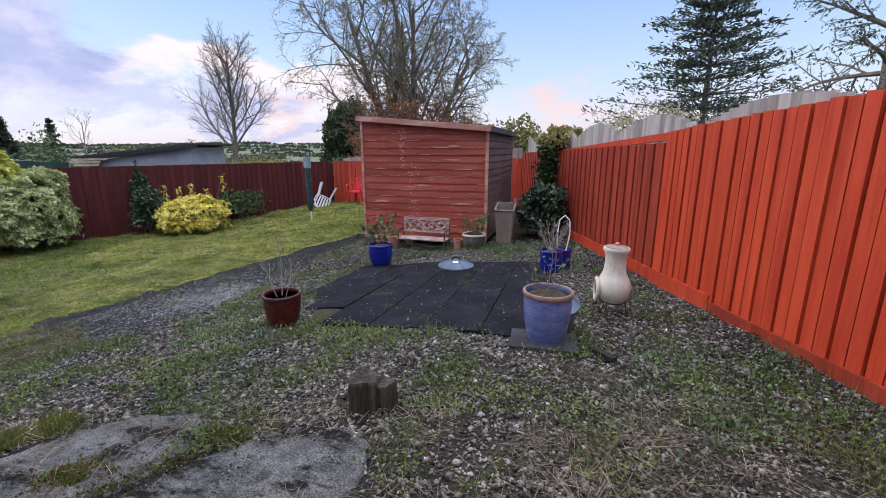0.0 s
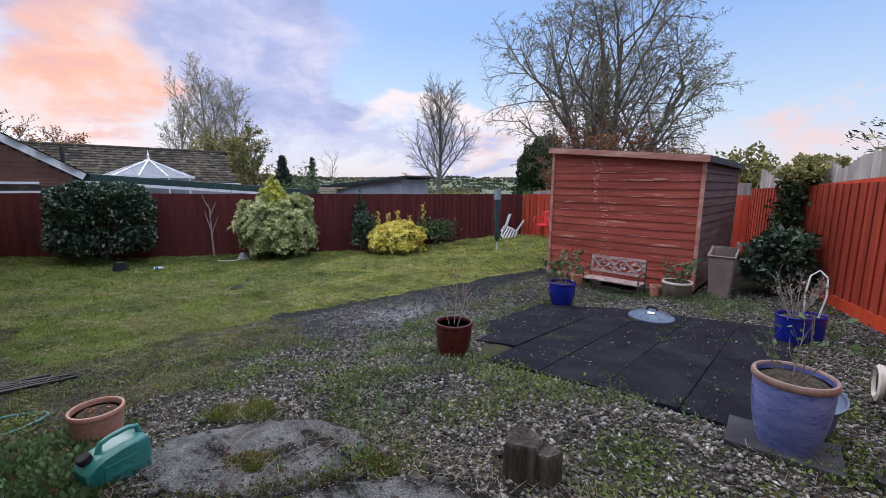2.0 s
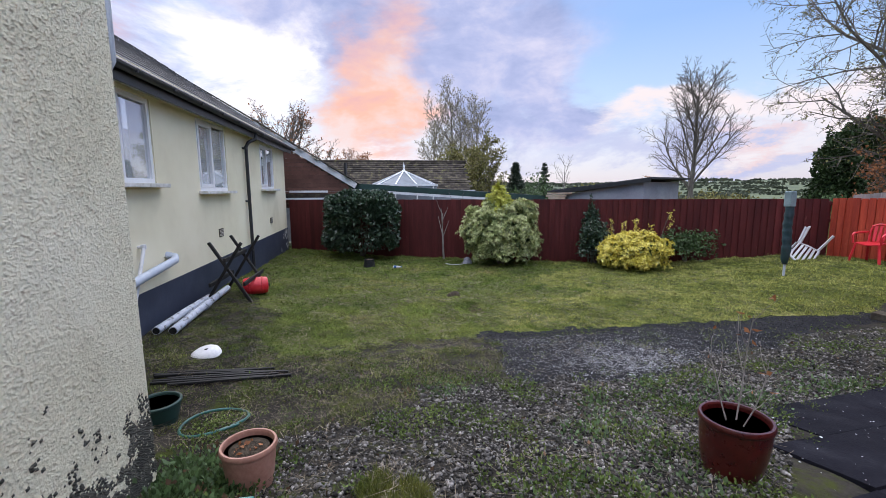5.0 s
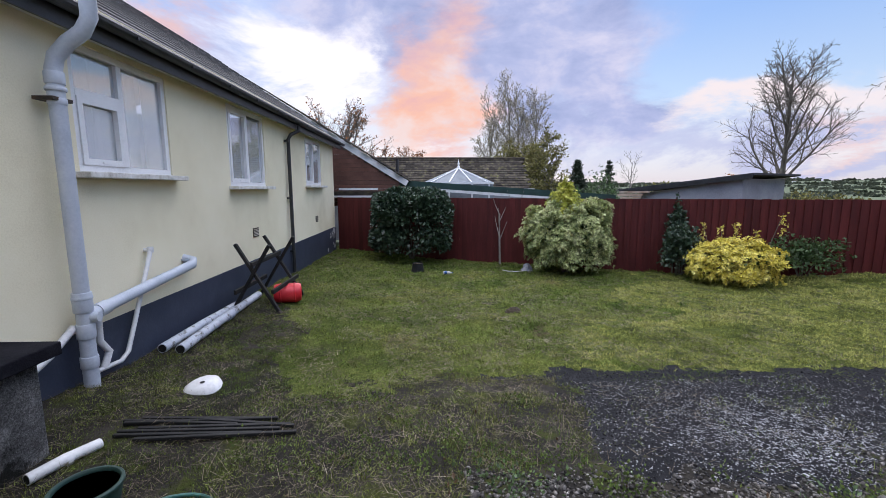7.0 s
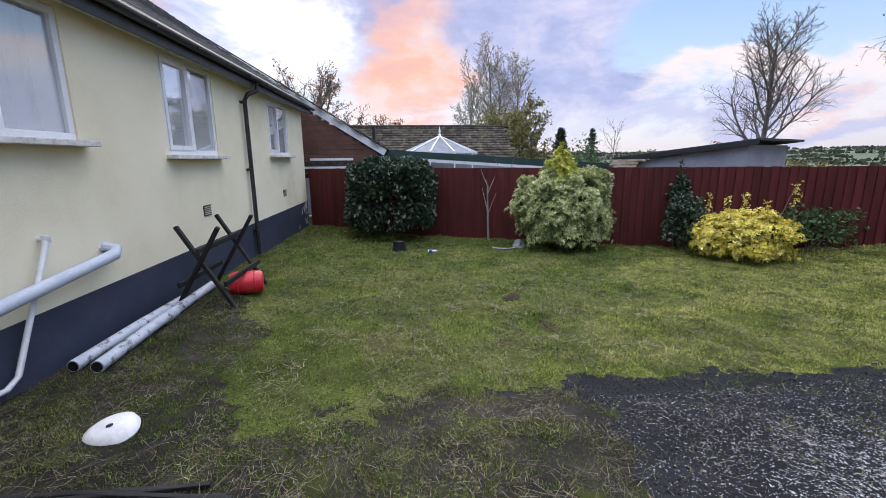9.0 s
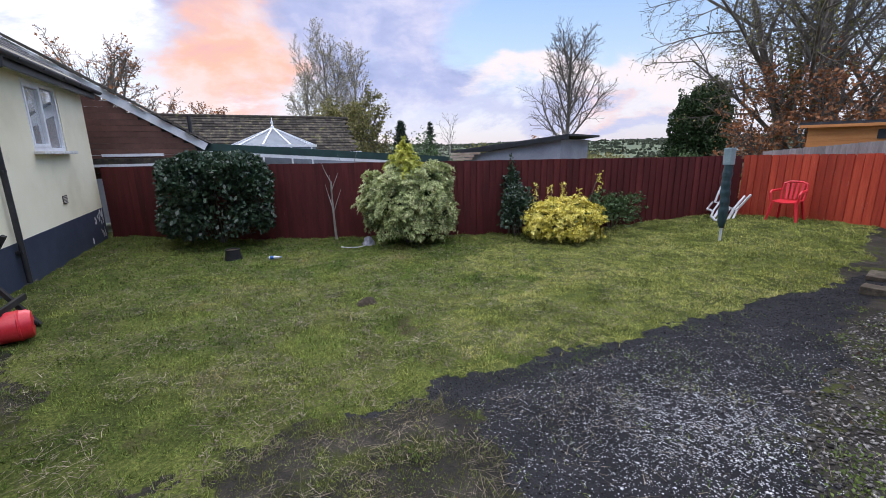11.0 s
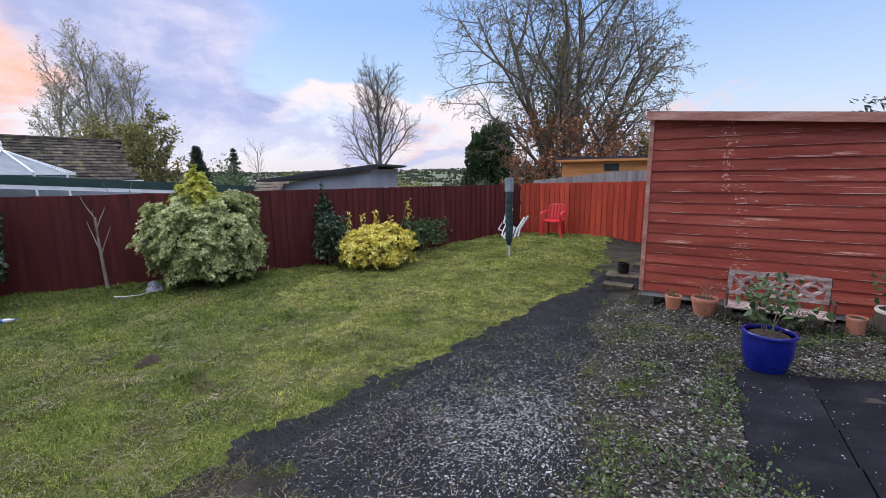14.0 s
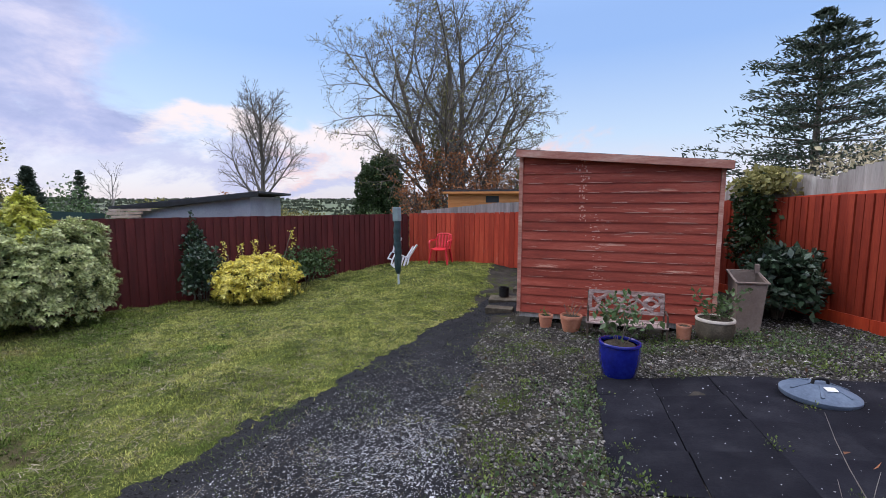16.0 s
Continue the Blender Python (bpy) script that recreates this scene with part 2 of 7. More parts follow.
M_BACKFENCE = material("red_fence_stain", [(0.24, 0.028, 0.014), (0.40, 0.050, 0.022), (0.52, 0.090, 0.040)], 0.65, 3.0, 25, 0.4, spread=0.22, stretch=(3, 3, 0.25), depth=0.012, spec=0.3, wear=((0.55, 0.26, 0.20), 0.63, 3.0, (4, 4, 0.8)))
M_GREYWOOD = material("silvered_timber", [(0.16, 0.14, 0.125), (0.27, 0.25, 0.23), (0.38, 0.36, 0.33)], 0.85, 3, 30, 0.4, spread=0.25, stretch=(4, 4, 0.3), depth=0.01)
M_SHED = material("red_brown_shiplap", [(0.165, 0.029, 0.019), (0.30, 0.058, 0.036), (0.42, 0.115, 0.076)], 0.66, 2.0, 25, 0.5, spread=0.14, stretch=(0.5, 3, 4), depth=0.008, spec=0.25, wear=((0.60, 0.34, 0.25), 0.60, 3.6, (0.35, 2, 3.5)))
# darker copy of the shiplap: the right side's shade is put into its colour
M_SHEDSIDE = material("shaded_shed_boards", [(0.060, 0.036, 0.036), (0.105, 0.062, 0.060), (0.16, 0.10, 0.095)], 0.8, 2.0, 25, 0.5, spread=0.14, stretch=(3, 0.5, 4), depth=0.008, spec=0.2)
M_BAREWOOD = material("bare_worn_wood", [(0.34, 0.14, 0.10), (0.48, 0.25, 0.19), (0.60, 0.40, 0.32)], 0.8, 6, 40, 0.3, stretch=(0.5, 3, 3))
M_SHEDTRIM = material("worn_red_trim", [(0.24, 0.07, 0.05), (0.40, 0.18, 0.13), (0.56, 0.36, 0.28)], 0.72, 3, 25, 0.5, spread=0.1, stretch=(0.6, 3, 3), depth=0.01)
M_FELT = material("roofing_felt", [(0.03, 0.03, 0.034), (0.05, 0.05, 0.055), (0.085, 0.085, 0.09)], 0.9, 5, 90, 0.5, spec=0.2)
M_CREAM = material("cream_render", [(0.64, 0.57, 0.39), (0.78, 0.715, 0.52), (0.84, 0.78, 0.60)], 0.85, 0.8, 70, 0.4, depth=0.01, spec=0.2, wear=((0.60, 0.53, 0.38), 0.68, 1.2, (1, 1, 0.6)))
M_DASH = material("pebbledash", [(0.58, 0.54, 0.38), (0.76, 0.715, 0.53), (0.84, 0.80, 0.63)], 0.9, 1.6, 75, 0.8, fine_mix=0.45, depth=0.03, spec=0.2, wear=((0.42, 0.38, 0.24), 0.62, 1.5, (1, 1, 0.6)))
M_PLINTH = material("navy_plinth_paint", [(0.018, 0.024, 0.045), (0.028, 0.036, 0.062), (0.045, 0.055, 0.085)], 0.6, 2.5, 40, 0.4, depth=0.01)
M_WHITE = material("white_upvc", [(0.62, 0.62, 0.62), (0.76, 0.76, 0.77), (0.82, 0.82, 0.83)], 0.4, 3, 50, 0.08)
M_SILL = material("flaking_sill", [(0.35, 0.32, 0.27), (0.62, 0.60, 0.56), (0.75, 0.74, 0.72)], 0.7, 9, 60, 0.6, depth=0.01)
M_BLACKPVC = material("black_gutter", [(0.012, 0.012, 0.013), (0.022, 0.022, 0.024), (0.04, 0.04, 0.042)], 0.45, 5, 60, 0.15)
M_GREYPVC = material("grey_soil_pipe", [(0.36, 0.40, 0.47), (0.46, 0.50, 0.57), (0.55, 0.58, 0.63)], 0.5, 3, 50, 0.15)
M_TILE = material("brown_roof_tiles", [(0.020, 0.017, 0.015), (0.050, 0.042, 0.034), (0.12, 0.10, 0.07)], 0.9, 5, 50, 0.8, spread=0.5, island=True, spec=0.15, wear=((0.11, 0.105, 0.04), 0.56, 5.0, (1, 1, 1)))
M_OWNTILE = material("dark_roof_tiles", [(0.020, 0.020, 0.022), (0.036, 0.034, 0.036), (0.06, 0.056, 0.055)], 0.8, 3, 50, 0.5, spread=0.3, island=True)
M_CLAD = material("brown_cladding", [(0.07, 0.030, 0.020), (0.11, 0.048, 0.034), (0.15, 0.07, 0.05)], 0.75, 3, 30, 0.3, spread=0.2)
M_GREENTRIM = material("dark_green_fascia", [(0.010, 0.030, 0.026), (0.016, 0.045, 0.038), (0.03, 0.07, 0.06)], 0.5, 3, 40, 0.15)
M_BLOCK = material("grey_blockwork", [(0.20, 0.20, 0.22), (0.30, 0.30, 0.33), (0.40, 0.40, 0.43)], 0.9, 1.2, 30, 0.5)
M_ORANGEWOOD = material("honey_timber", [(0.42, 0.15, 0.035), (0.56, 0.21, 0.055), (0.66, 0.29, 0.09)], 0.6, 2, 30, 0.3, stretch=(0.4, 2, 4))
# near-black colour that stands for the shade of unlit rooms
M_DARKROOM = material("unlit_room_dark", [(0.02, 0.02, 0.022), (0.03, 0.03, 0.032), (0.04, 0.04, 0.04)], 0.9, 2, 20, 0)
# pale grey that imitates the sky's reflection in the large window
M_PALESHEET = material("net_curtain", [(0.16, 0.175, 0.19), (0.22, 0.24, 0.255), (0.29, 0.31, 0.325)], 0.9, 2, 40, 0.1, stretch=(6, 6, 0.4))
M_BARK = material("bark", [(0.075, 0.062, 0.052), (0.14, 0.12, 0.10), (0.21, 0.185, 0.16)], 0.9, 4, 40, 0.6, stretch=(1, 1, 0.35), spec=0.2)
M_FARLAND = material("far_fields", [(0.05, 0.065, 0.03), (0.075, 0.095, 0.042), (0.12, 0.14, 0.06)], 0.95, 0.012, 0.06, 0, space="Object")

# ---- geometry helpers ----


class Geo:
    """Collects vertices and faces for one mesh."""

    def __init__(self):
        self.v, self.f = [], []

    def add(self, vs, fs):
        n = len(self.v)
        self.v.extend([tuple(p) for p in vs])
        self.f.extend([tuple(i + n for i in q) for q in fs])

    def box(self, c, s, rz=0.0, m=None):
        x, y, z = s[0] / 2, s[1] / 2, s[2] / 2
        vs = [Vector(p) for p in ((-x, -y, -z), (x, -y, -z), (x, y, -z), (-x, y, -z), (-x, -y, z), (x, -y, z), (x, y, z), (-x, y, z))]
        mm = m if m is not None else pose(*c, 0, 0, rz)
        self.add([mm @ p for p in vs], BOXF)
        return self

    def bar(self, a, b, w, d, up=(0, 0, 1)):
        """A square bar from a to b."""
        a, b = Vector(a), Vector(b)
        t = (b - a).normalized()
        u = t.cross(Vector(up))
        if u.length < 1e-3:
            u = t.cross(Vector((1, 0, 0)))
        u.normalize()
        n = u.cross(t).normalized()
        vs = []
        for e in (a, b):
            for i, j in ((-1, -1), (1, -1), (1, 1), (-1, 1)):
                vs.append(e + u * (i * w / 2) + n * (j * d / 2))
        self.add(vs, [(0, 1, 2, 3), (7, 6, 5, 4), (0, 4, 5, 1), (1, 5, 6, 2), (2, 6, 7, 3), (3, 7, 4, 0)])
        return self

    def tube(self, pts, radii, seg=8, caps=True):
        pts = [Vector(p) for p in pts]
        if isinstance(radii, (int, float)):
            radii = [radii] * len(pts)
        rings, ref = [], None
        base = len(self.v)
        for i, p in enumerate(pts):
            t = (pts[min(i + 1, len(pts) - 1)] - pts[max(i - 1, 0)]).normalized()
            if ref is None:
                ref = t.cross(Vector((0.3, 0.2, 1))) if abs(t.z) < 0.95 else t.cross(Vector((1, 0, 0)))
            u = (ref - t * ref.dot(t)).normalized()
            ref = u
            w = t.cross(u)
            for k in range(seg):
                a = 2 * math.pi * k / seg
                self.v.append(tuple(p + (u * math.cos(a) + w * math.sin(a)) * radii[i]))
        for i in range(len(pts) - 1):
            for k in range(seg):
                a, b = base + i * seg + k, base + i * seg + (k + 1) % seg
                self.f.append((a, b, b + seg, a + seg))
        if caps:
            self.f.append(tuple(base + k for k in range(seg))[::-1])
            self.f.append(tuple(base + (len(pts) - 1) * seg + k for k in range(seg)))
        return self

    def lathe(self, profile, c=(0, 0, 0), seg=28, closed=False, wob=0.0):
        """Turns (radius, height) pairs about the upright through c."""
        base = len(self.v)
        for r, h in profile:
            for k in range(seg):
                a = 2 * math.pi * k / seg
                rr = r * (1 + wob * math.sin(3 * a + h * 9))
                self.v.append((c[0] + rr * math.cos(a), c[1] + rr * math.sin(a), c[2] + h))
        for i in range(len(profile) - 1):
            for k in range(seg):
                a, b = base + i * seg + k, base + i * seg + (k + 1) % seg
                self.f.append((a, b, b + seg, a + seg))
        self.f.append(tuple(base + k for k in range(seg))[::-1])
        self.f.append(tuple(base + (len(profile) - 1) * seg + k for k in range(seg)))
        return self

    def mesh(self, name, mat, smooth=False):
        me = bpy.data.meshes.new(name)
        me.from_pydata(self.v, [], self.f)
        me.materials.append(mat)
        if smooth:
            me.polygons.foreach_set("use_smooth", [True] * len(me.polygons))
        me.update()
        return me


BOXF = [(0, 3, 2, 1), (4, 5, 6, 7), (0, 1, 5, 4), (1, 2, 6, 5), (2, 3, 7, 6), (3, 0, 4, 7)]


def smooth_by_angle(me, degrees=40):
    bm = bmesh.new()
    bm.from_mesh(me)
    lim = radians(degrees)
    for e in bm.edges:
        e.smooth = not (len(e.link_faces) == 2 and e.calc_face_angle(0) > lim)
    for f in bm.faces:
        f.smooth = True
    bm.to_mesh(me)
    bm.free()


def part(name, geo, mat, parent=None, label="", smooth=False, bevel=0.0):
    """One mesh object, under a thing or a part."""
    me = geo.mesh(name, mat)
    if bevel:
        bm = bmesh.new()
        bm.from_mesh(me)
        bmesh.ops.bevel(bm, geom=list(bm.edges), offset=bevel, segments=2, affect="EDGES", profile=0.6)
        bm.to_mesh(me)
        bm.free()
    if smooth:
        smooth_by_angle(me)
    ob = new(name, me)
    if parent is not None:
        ob.parent = parent
    if label:
        ob["label"] = label
    return ob


def thing(name, m, label, category, group="", kind=""):
    ob = new(name)
    ob.empty_display_size = 0.1
    ob.matrix_world = m
    return tagged(ob, label, category, group, kind)


def clamp(v, a, b):
    return max(a, min(b, v))


GX = (-40, -16, -12, -8, -6, -4, -2.4, -1, 0, 20)
GZ = (-0.6, -0.55, -0.48, -0.33, -0.33, -0.08, 0.2, 0.32, 0.33, 0.33)


def ground_z(x, y):
    """Height of the garden's ground."""
    z = float(np.interp(x, GX, GZ))
    z -= 0.05 * clamp(y - 2.5, 0, 5) * clamp((x + 4.2) / 1.2, 0, 1)
    z += 0.14 * clamp((1 - y) / 2, 0, 1) * clamp(-4 - x, 0, 1)
    z += 0.11 * clamp(y - 8, 0, 2.7) * clamp((-5 - x) / 2, 0, 1)
    return z


def rough_z(x, y):
    return ground_z(x, y) + 0.02 * noise.noise(Vector((x * 1.3, y * 1.3, 0))) + 0.012 * noise.noise(Vector((x * 5, y * 5, 3))) + clamp(-5.3 - x, 0, 1) * (0.035 * noise.noise(Vector((x * 1.9, y * 2.6, 8))) + 0.02 * noise.noise(Vector((x * 6, y * 7.5, 4))))


# ---- ground ----
FENCE_L0, FENCE_CORNER, FENCE_R = (-15.45, -1.80), (-9.23, 11.56), (-3.08, 12.58)
FENCE_R0 = (3.55, -1.35)


def zone(x, y):
    """Which surface lies at a place: lawn, soil, tarmac or gravel."""
    n = noise.noise(Vector((x * 1.1, y * 1.1, 5))) * 0.22 + noise.noise(Vector((x * 4.5, y * 4.5, 9))) * 0.13 + noise.noise(Vector((x * 14, y * 14, 2))) * 0.07
    left = -5.95 + 0.12 * max(0, y - 7)
    right = -4.15 - 0.26 * max(0, y - 3.2)
    lim = 2.3 - 0.35 * clamp(x + 4.9, 0, 1) + 1.3 * n
    if y > lim and left + n < x < max(right, left + 0.75) + n * 1.4 and y < 9.2:
        return "tarmac"
    if x >= max(right, left + 0.75) + n * 1.4 and y >= 1.2:
        return "gravel"
    if x > -3.7 + n * 1.5 + 0.3 * (1.2 - y):
        return "gravel"
    if y < lim and x > max(-6.2 + (1.75 - y) * 0.55, -5.8) + 2.2 * n:
        return "soil"
    if x > -8.6 and y < -0.15 + 0.32 * (x + 5.2) + 1.1 * n:
        return "soil"
    if y < 9.2 and x > left + 0.05 + n and y > 1.5:
        return "tarmac"
    return "lawn"


def build_ground():
    step, x0, x1, y0, y1 = 0.036, -16.2, 4.2, -2.6, 13.2
    nx, ny = int(round((x1 - x0) / step)), int(round((y1 - y0) / step))
    vs = [(x0 + i * step, y0 + j * step, rough_z(x0 + i * step, y0 + j * step)) for j in range(ny + 1) for i in range(nx + 1)]
    zones = {"lawn": [], "soil": [], "tarmac": [], "gravel": []}
    for j in range(ny):
        for i in range(nx):
            a = j * (nx + 1) + i
            zones[zone(x0 + (i + 0.5) * step, y0 + (j + 0.5) * step)].append((a, a + 1, a + nx + 2, a + nx + 1))
    info = {
        "lawn": (M_LAWN, "ground_lawn", "uneven mown lawn of green and yellow grass"),
        "soil": (M_SOIL, "ground_soil", "bare mossy soil with dry trampled grass"),
        "tarmac": (M_TAR, "path_tarmac", "old black tarmac path with worn pale chippings"),
        "gravel": (M_SOIL, "ground_gravel", "dark earth under loose gravel and weeds"),
    }
    out = {}
    for k, fs in zones.items():
        used = sorted({i for q in fs for i in q})
        at = {v: n for n, v in enumerate(used)}
        g = Geo()
        g.add([vs[i] for i in used], [tuple(at[i] for i in q) for q in fs])
        m, nm, lb = info[k]
        ob = part(nm, g, m)
        for p in ob.data.polygons:
            p.use_smooth = True
        out[k] = tagged(ob, lb, "ground", kind="structure")
    return out


def far_z(x, y):
    r = math.hypot(x + 5, y - 5)
    inner = clamp((r - 14) / 60, 0, 1)
    z = ground_z(clamp(x, -16, 4), clamp(y, -3, 13)) - 0.4
    z -= 5.0 * inner
    z -= 9.0 * clamp((r - 80) / 250, 0, 1)
    hill = clamp((r - 420) / 1100, 0, 1)
    z += hill * hill * (3 - 2 * hill) * (31 + 14 * noise.noise(Vector((x / 420, y / 420, 1))))
    return z


def build_far_ground():
    ks = [0, 4, 8, 12, 16, 20, 26, 34, 46, 62, 85, 120, 170, 240, 330, 450, 600, 800, 1050, 1350, 1700, 2200, 3000]
    ax = [-5 - k for k in reversed(ks[1:])] + [-5 + k for k in ks]
    ay = [5 - k for k in reversed(ks[1:])] + [5 + k for k in ks]
    n = len(ax)
    g = Geo()
    g.add([(x, y, far_z(x, y)) for y in ay for x in ax], [(j * n + i, j * n + i + 1, (j + 1) * n + i + 1, (j + 1) * n + i) for j in range(n - 1) for i in range(n - 1)])
    ob = part("ground", g, M_FARLAND, smooth=True)
    return tagged(ob, "rolling green fields falling to a valley and far hills", "ground", kind="structure")


build_far_ground()
build_ground()

# ---- fences ----


def fence_run(name, a, b, top_at, mat, label, pitch=0.15, height_jit=0.006, rails=True, face=1, gravel_board=None, thick=0.016, low=0.0, flip=False, gap=0.0, older=None, until=0.0):
    """Upright feather-edge boards from a to b. face: side (+1 left of a to b) on which the boards show."""
    a, b = Vector((*a, 0)), Vector((*b, 0))
    t = (b - a).normalized()
    length = (b - a).length
    nrm = Vector((-t.y, t.x, 0)) * face
    th = thing(name, Matrix.Identity(4), label, "fence", kind="structure")
    rng = random.Random(len(name) * 7 + int(length * 10))
    k = int(length / pitch)
    for i in range(k):
        s0, s1 = (i * pitch + gap / 2, (i + 1) * pitch - gap / 2) if gap else (i * pitch - 0.012, (i + 1) * pitch + 0.012)
        c = a + t * (i + 0.5) * pitch
        zb = ground_z(c.x, c.y) + ((0.15 if (i + 0.5) * pitch < until else 0.09) if gravel_board else 0.0) - 0.03 + low
        zt = top_at((i + 0.5) * pitch) + rng.uniform(-height_jit, height_jit)
        lean = rng.uniform(-0.006, 0.006)
        off = rng.uniform(0, 0.004)
        p0, p1 = a + t * s0, a + t * s1
        g = Geo()
        vs = []
        for z, l in ((zb, 0), (zt, lean)):
            e0, e1 = (thick * (0.55 + 0.4 * (i % 2)), thick * (0.75 + 0.4 * (i % 2))) if gap else (thick * 0.3, thick + 0.014) if flip else (thick + 0.014, thick * 0.3)
            vs += [p0 + nrm * off + t * l, p1 + nrm * off + t * l, p1 + nrm * (e1 + off) + t * l, p0 + nrm * (e0 + off) + t * l]
            for q in vs[-4:]:
                q.z = z
        g.add(vs, BOXF)
        part("board", g, older if older and (i + 0.5) * pitch < until else mat, th)
    if gap:
        g = Geo()
        m_ = max(2, int(length / 0.5))
        for j in range(m_):
            p, q = a + t * (length * j / m_), a + t * (length * (j + 1) / m_)
            z0, z1 = ground_z(p.x, p.y), ground_z(q.x, q.y)
            tp, tq = top_at(length * j / m_) - 0.03, top_at(length * (j + 1) / m_) - 0.03
            if tq - tp > 0.05:
                tq = tp
            g.add([(p.x, p.y, z0), (q.x, q.y, z1), (q.x, q.y, tq), (p.x, p.y, tp)], [(0, 1, 2, 3)])
        part("backing", g, older or mat, th)
    if rails:
        for h in (0.25, 0.62, 0.92):
            g = Geo()
            za, zb_ = ground_z(a.x, a.y), ground_z(b.x, b.y)
            p, q = a.copy(), b.copy()
            p.z, q.z = za + (top_at(0) - za) * h, zb_ + (top_at(length) - zb_) * h
            g.bar(p - nrm * 0.03, q - nrm * 0.03, 0.05, 0.08)
            part("rail", g, mat, th)
    s = 0.05
    while s < length:
        c = a + t * s - nrm * 0.085
        g = Geo()
        z0 = ground_z(c.x, c.y) - 0.05
        zt = top_at(min(s, length)) - 0.06
        g.box((c.x, c.y, (z0 + zt) / 2), (0.09, 0.09, zt - z0), math.degrees(math.atan2(t.y, t.x)))
        part("post", g, mat, th)
        s += 1.83
    if gravel_board:
        s = 0.0
        while s < length - 0.1:
            e = min(s + 1.83, length)
            p, q = a + t * s, a + t * (e - 0.01)
            p.z, q.z = ground_z(p.x, p.y) + (0.05 if s < until else 0.02), ground_z(q.x, q.y) + (0.05 if s < until else 0.02)
            g = Geo()
            g.bar(p + nrm * 0.03, q + nrm * 0.03, 0.025, 0.2 if s < until else 0.15)
            part("gravel_board", g, gravel_board if s < until else older or gravel_board, th)
            s = e
    return th


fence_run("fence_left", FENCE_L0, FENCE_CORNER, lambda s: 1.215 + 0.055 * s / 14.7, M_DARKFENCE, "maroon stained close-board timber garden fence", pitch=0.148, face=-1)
fence_run("fence_back", FENCE_CORNER, FENCE_R, lambda s: 1.28 + 0.02 * s, M_BACKFENCE, "red stained close-board timber fence at the lawn's end", pitch=0.135, face=-1, thick=0.022, gap=0.012)
R_DIR = Vector((FENCE_R0[0] - FENCE_R[0], FENCE_R0[1] - FENCE_R[1], 0))
R_LEN = R_DIR.length
R_STEP = 8.06


def right_top(s):
    if s > R_STEP:
        return 1.83 + 0.06 * (s - R_STEP)
    return 1.56 + 0.155 * (s / R_STEP)


fence_run("fence_right", FENCE_R, FENCE_R0, right_top, M_REDFENCE, "bright orange-red stained close-board fence", pitch=0.112, face=-1, gravel_board=M_REDFENCE, thick=0.026, gap=0.012, older=M_OLDRED, until=R_STEP)


def grey_fence(name, a, b, base_top, arch, period, phase, label):
    fence_run(name, a, b, lambda s: base_top + arch * abs(math.sin(math.pi * (s + phase) / period)) ** 0.8, M_GREYWOOD, label, pitch=0.11, face=-1, rails=False, low=0.75)


rt = R_DIR.normalized()
rn_ = Vector((rt.y, -rt.x, 0)) * -1
ga = Vector((*FENCE_R, 0)) + rn_ * 0.17
gb = Vector((*FENCE_R0, 0)) + rn_ * 0.17
grey_fence("neighbour_fence_right", ga.xy, gb.xy, 1.85, 0.20, 1.93, 1.26, "weathered grey timber fence with arched panels beyond the boundary")
bd_ = (Vector(FENCE_R) - Vector(FENCE_CORNER)).normalized()
bn_ = Vector((-bd_.y, bd_.x)) * 0.2
fence_run("neighbour_fence_back", Vector(FENCE_CORNER) + bd_ * 0.3 + bn_, Vector(FENCE_R) + bn_, lambda s: 1.36 + 0.16 * clamp(s / 2.2, 0, 1) + 0.03 * s, M_GREYWOOD, "weathered grey timber fence behind the red one", pitch=0.12, face=-1, rails=False, low=0.8)

# ---- the house ----
HY = -1.9          # face of the long garden wall
HX0, HX1 = -2.9, -15.3
EX_X, EX_Y = -2.92, -0.19   # corner of the pebbledashed wing


def wall_with_openings(geo, x_lo, x_hi, z_lo, z_hi, y_face, depth, holes):
    """A wall along x as blocks round its openings."""
    xs = sorted({x_lo, x_hi, *[h[0] for h in holes], *[h[1] for h in holes]})
    for a, b in zip(xs, xs[1:]):
        cuts = [h for h in holes if h[0] <= a + 1e-6 and h[1] >= b - 1e-6]
        spans = [(z_lo, z_hi)] if not cuts else [(z_lo, cuts[0][2]), (cuts[0][3], z_hi)]
        for p, q in spans:
            if q - p > 1e-4:
                geo.box(((a + b) / 2, y_face - depth / 2, (p + q) / 2), (b - a, depth, q - p))


WINDOWS = [(-6.98, -5.68, 1.64, 2.70), (-9.80, -8.41, 1.535, 2.73), (-13.82, -12.33, 1.57, 2.70)]


def build_window(n, x0, x1, z0, z1, layout):
    th = thing(f"window_{n}", Matrix.Identity(4), "white plastic casement window with a flaking painted sill", "window", kind="structure")
    y = HY - 0.05
    w = 0.062
    for nm, c, s in (("frame", ((x0 + x1) / 2, y, z0 + w / 2), (x1 - x0, 0.07, w)), ("frame", ((x0 + x1) / 2, y, z1 - w / 2), (x1 - x0, 0.07, w)),
                     ("frame", (x0 + w / 2, y, (z0 + z1) / 2), (w, 0.07, z1 - z0 - 2 * w)), ("frame", (x1 - w / 2, y, (z0 + z1) / 2), (w, 0.07, z1 - z0 - 2 * w))):
        part(nm, Geo().box(c, s), M_WHITE, th, bevel=0.006)

    def light(a, b, p, q, sash):
        if sash:
            sw = 0.055
            g = Geo()
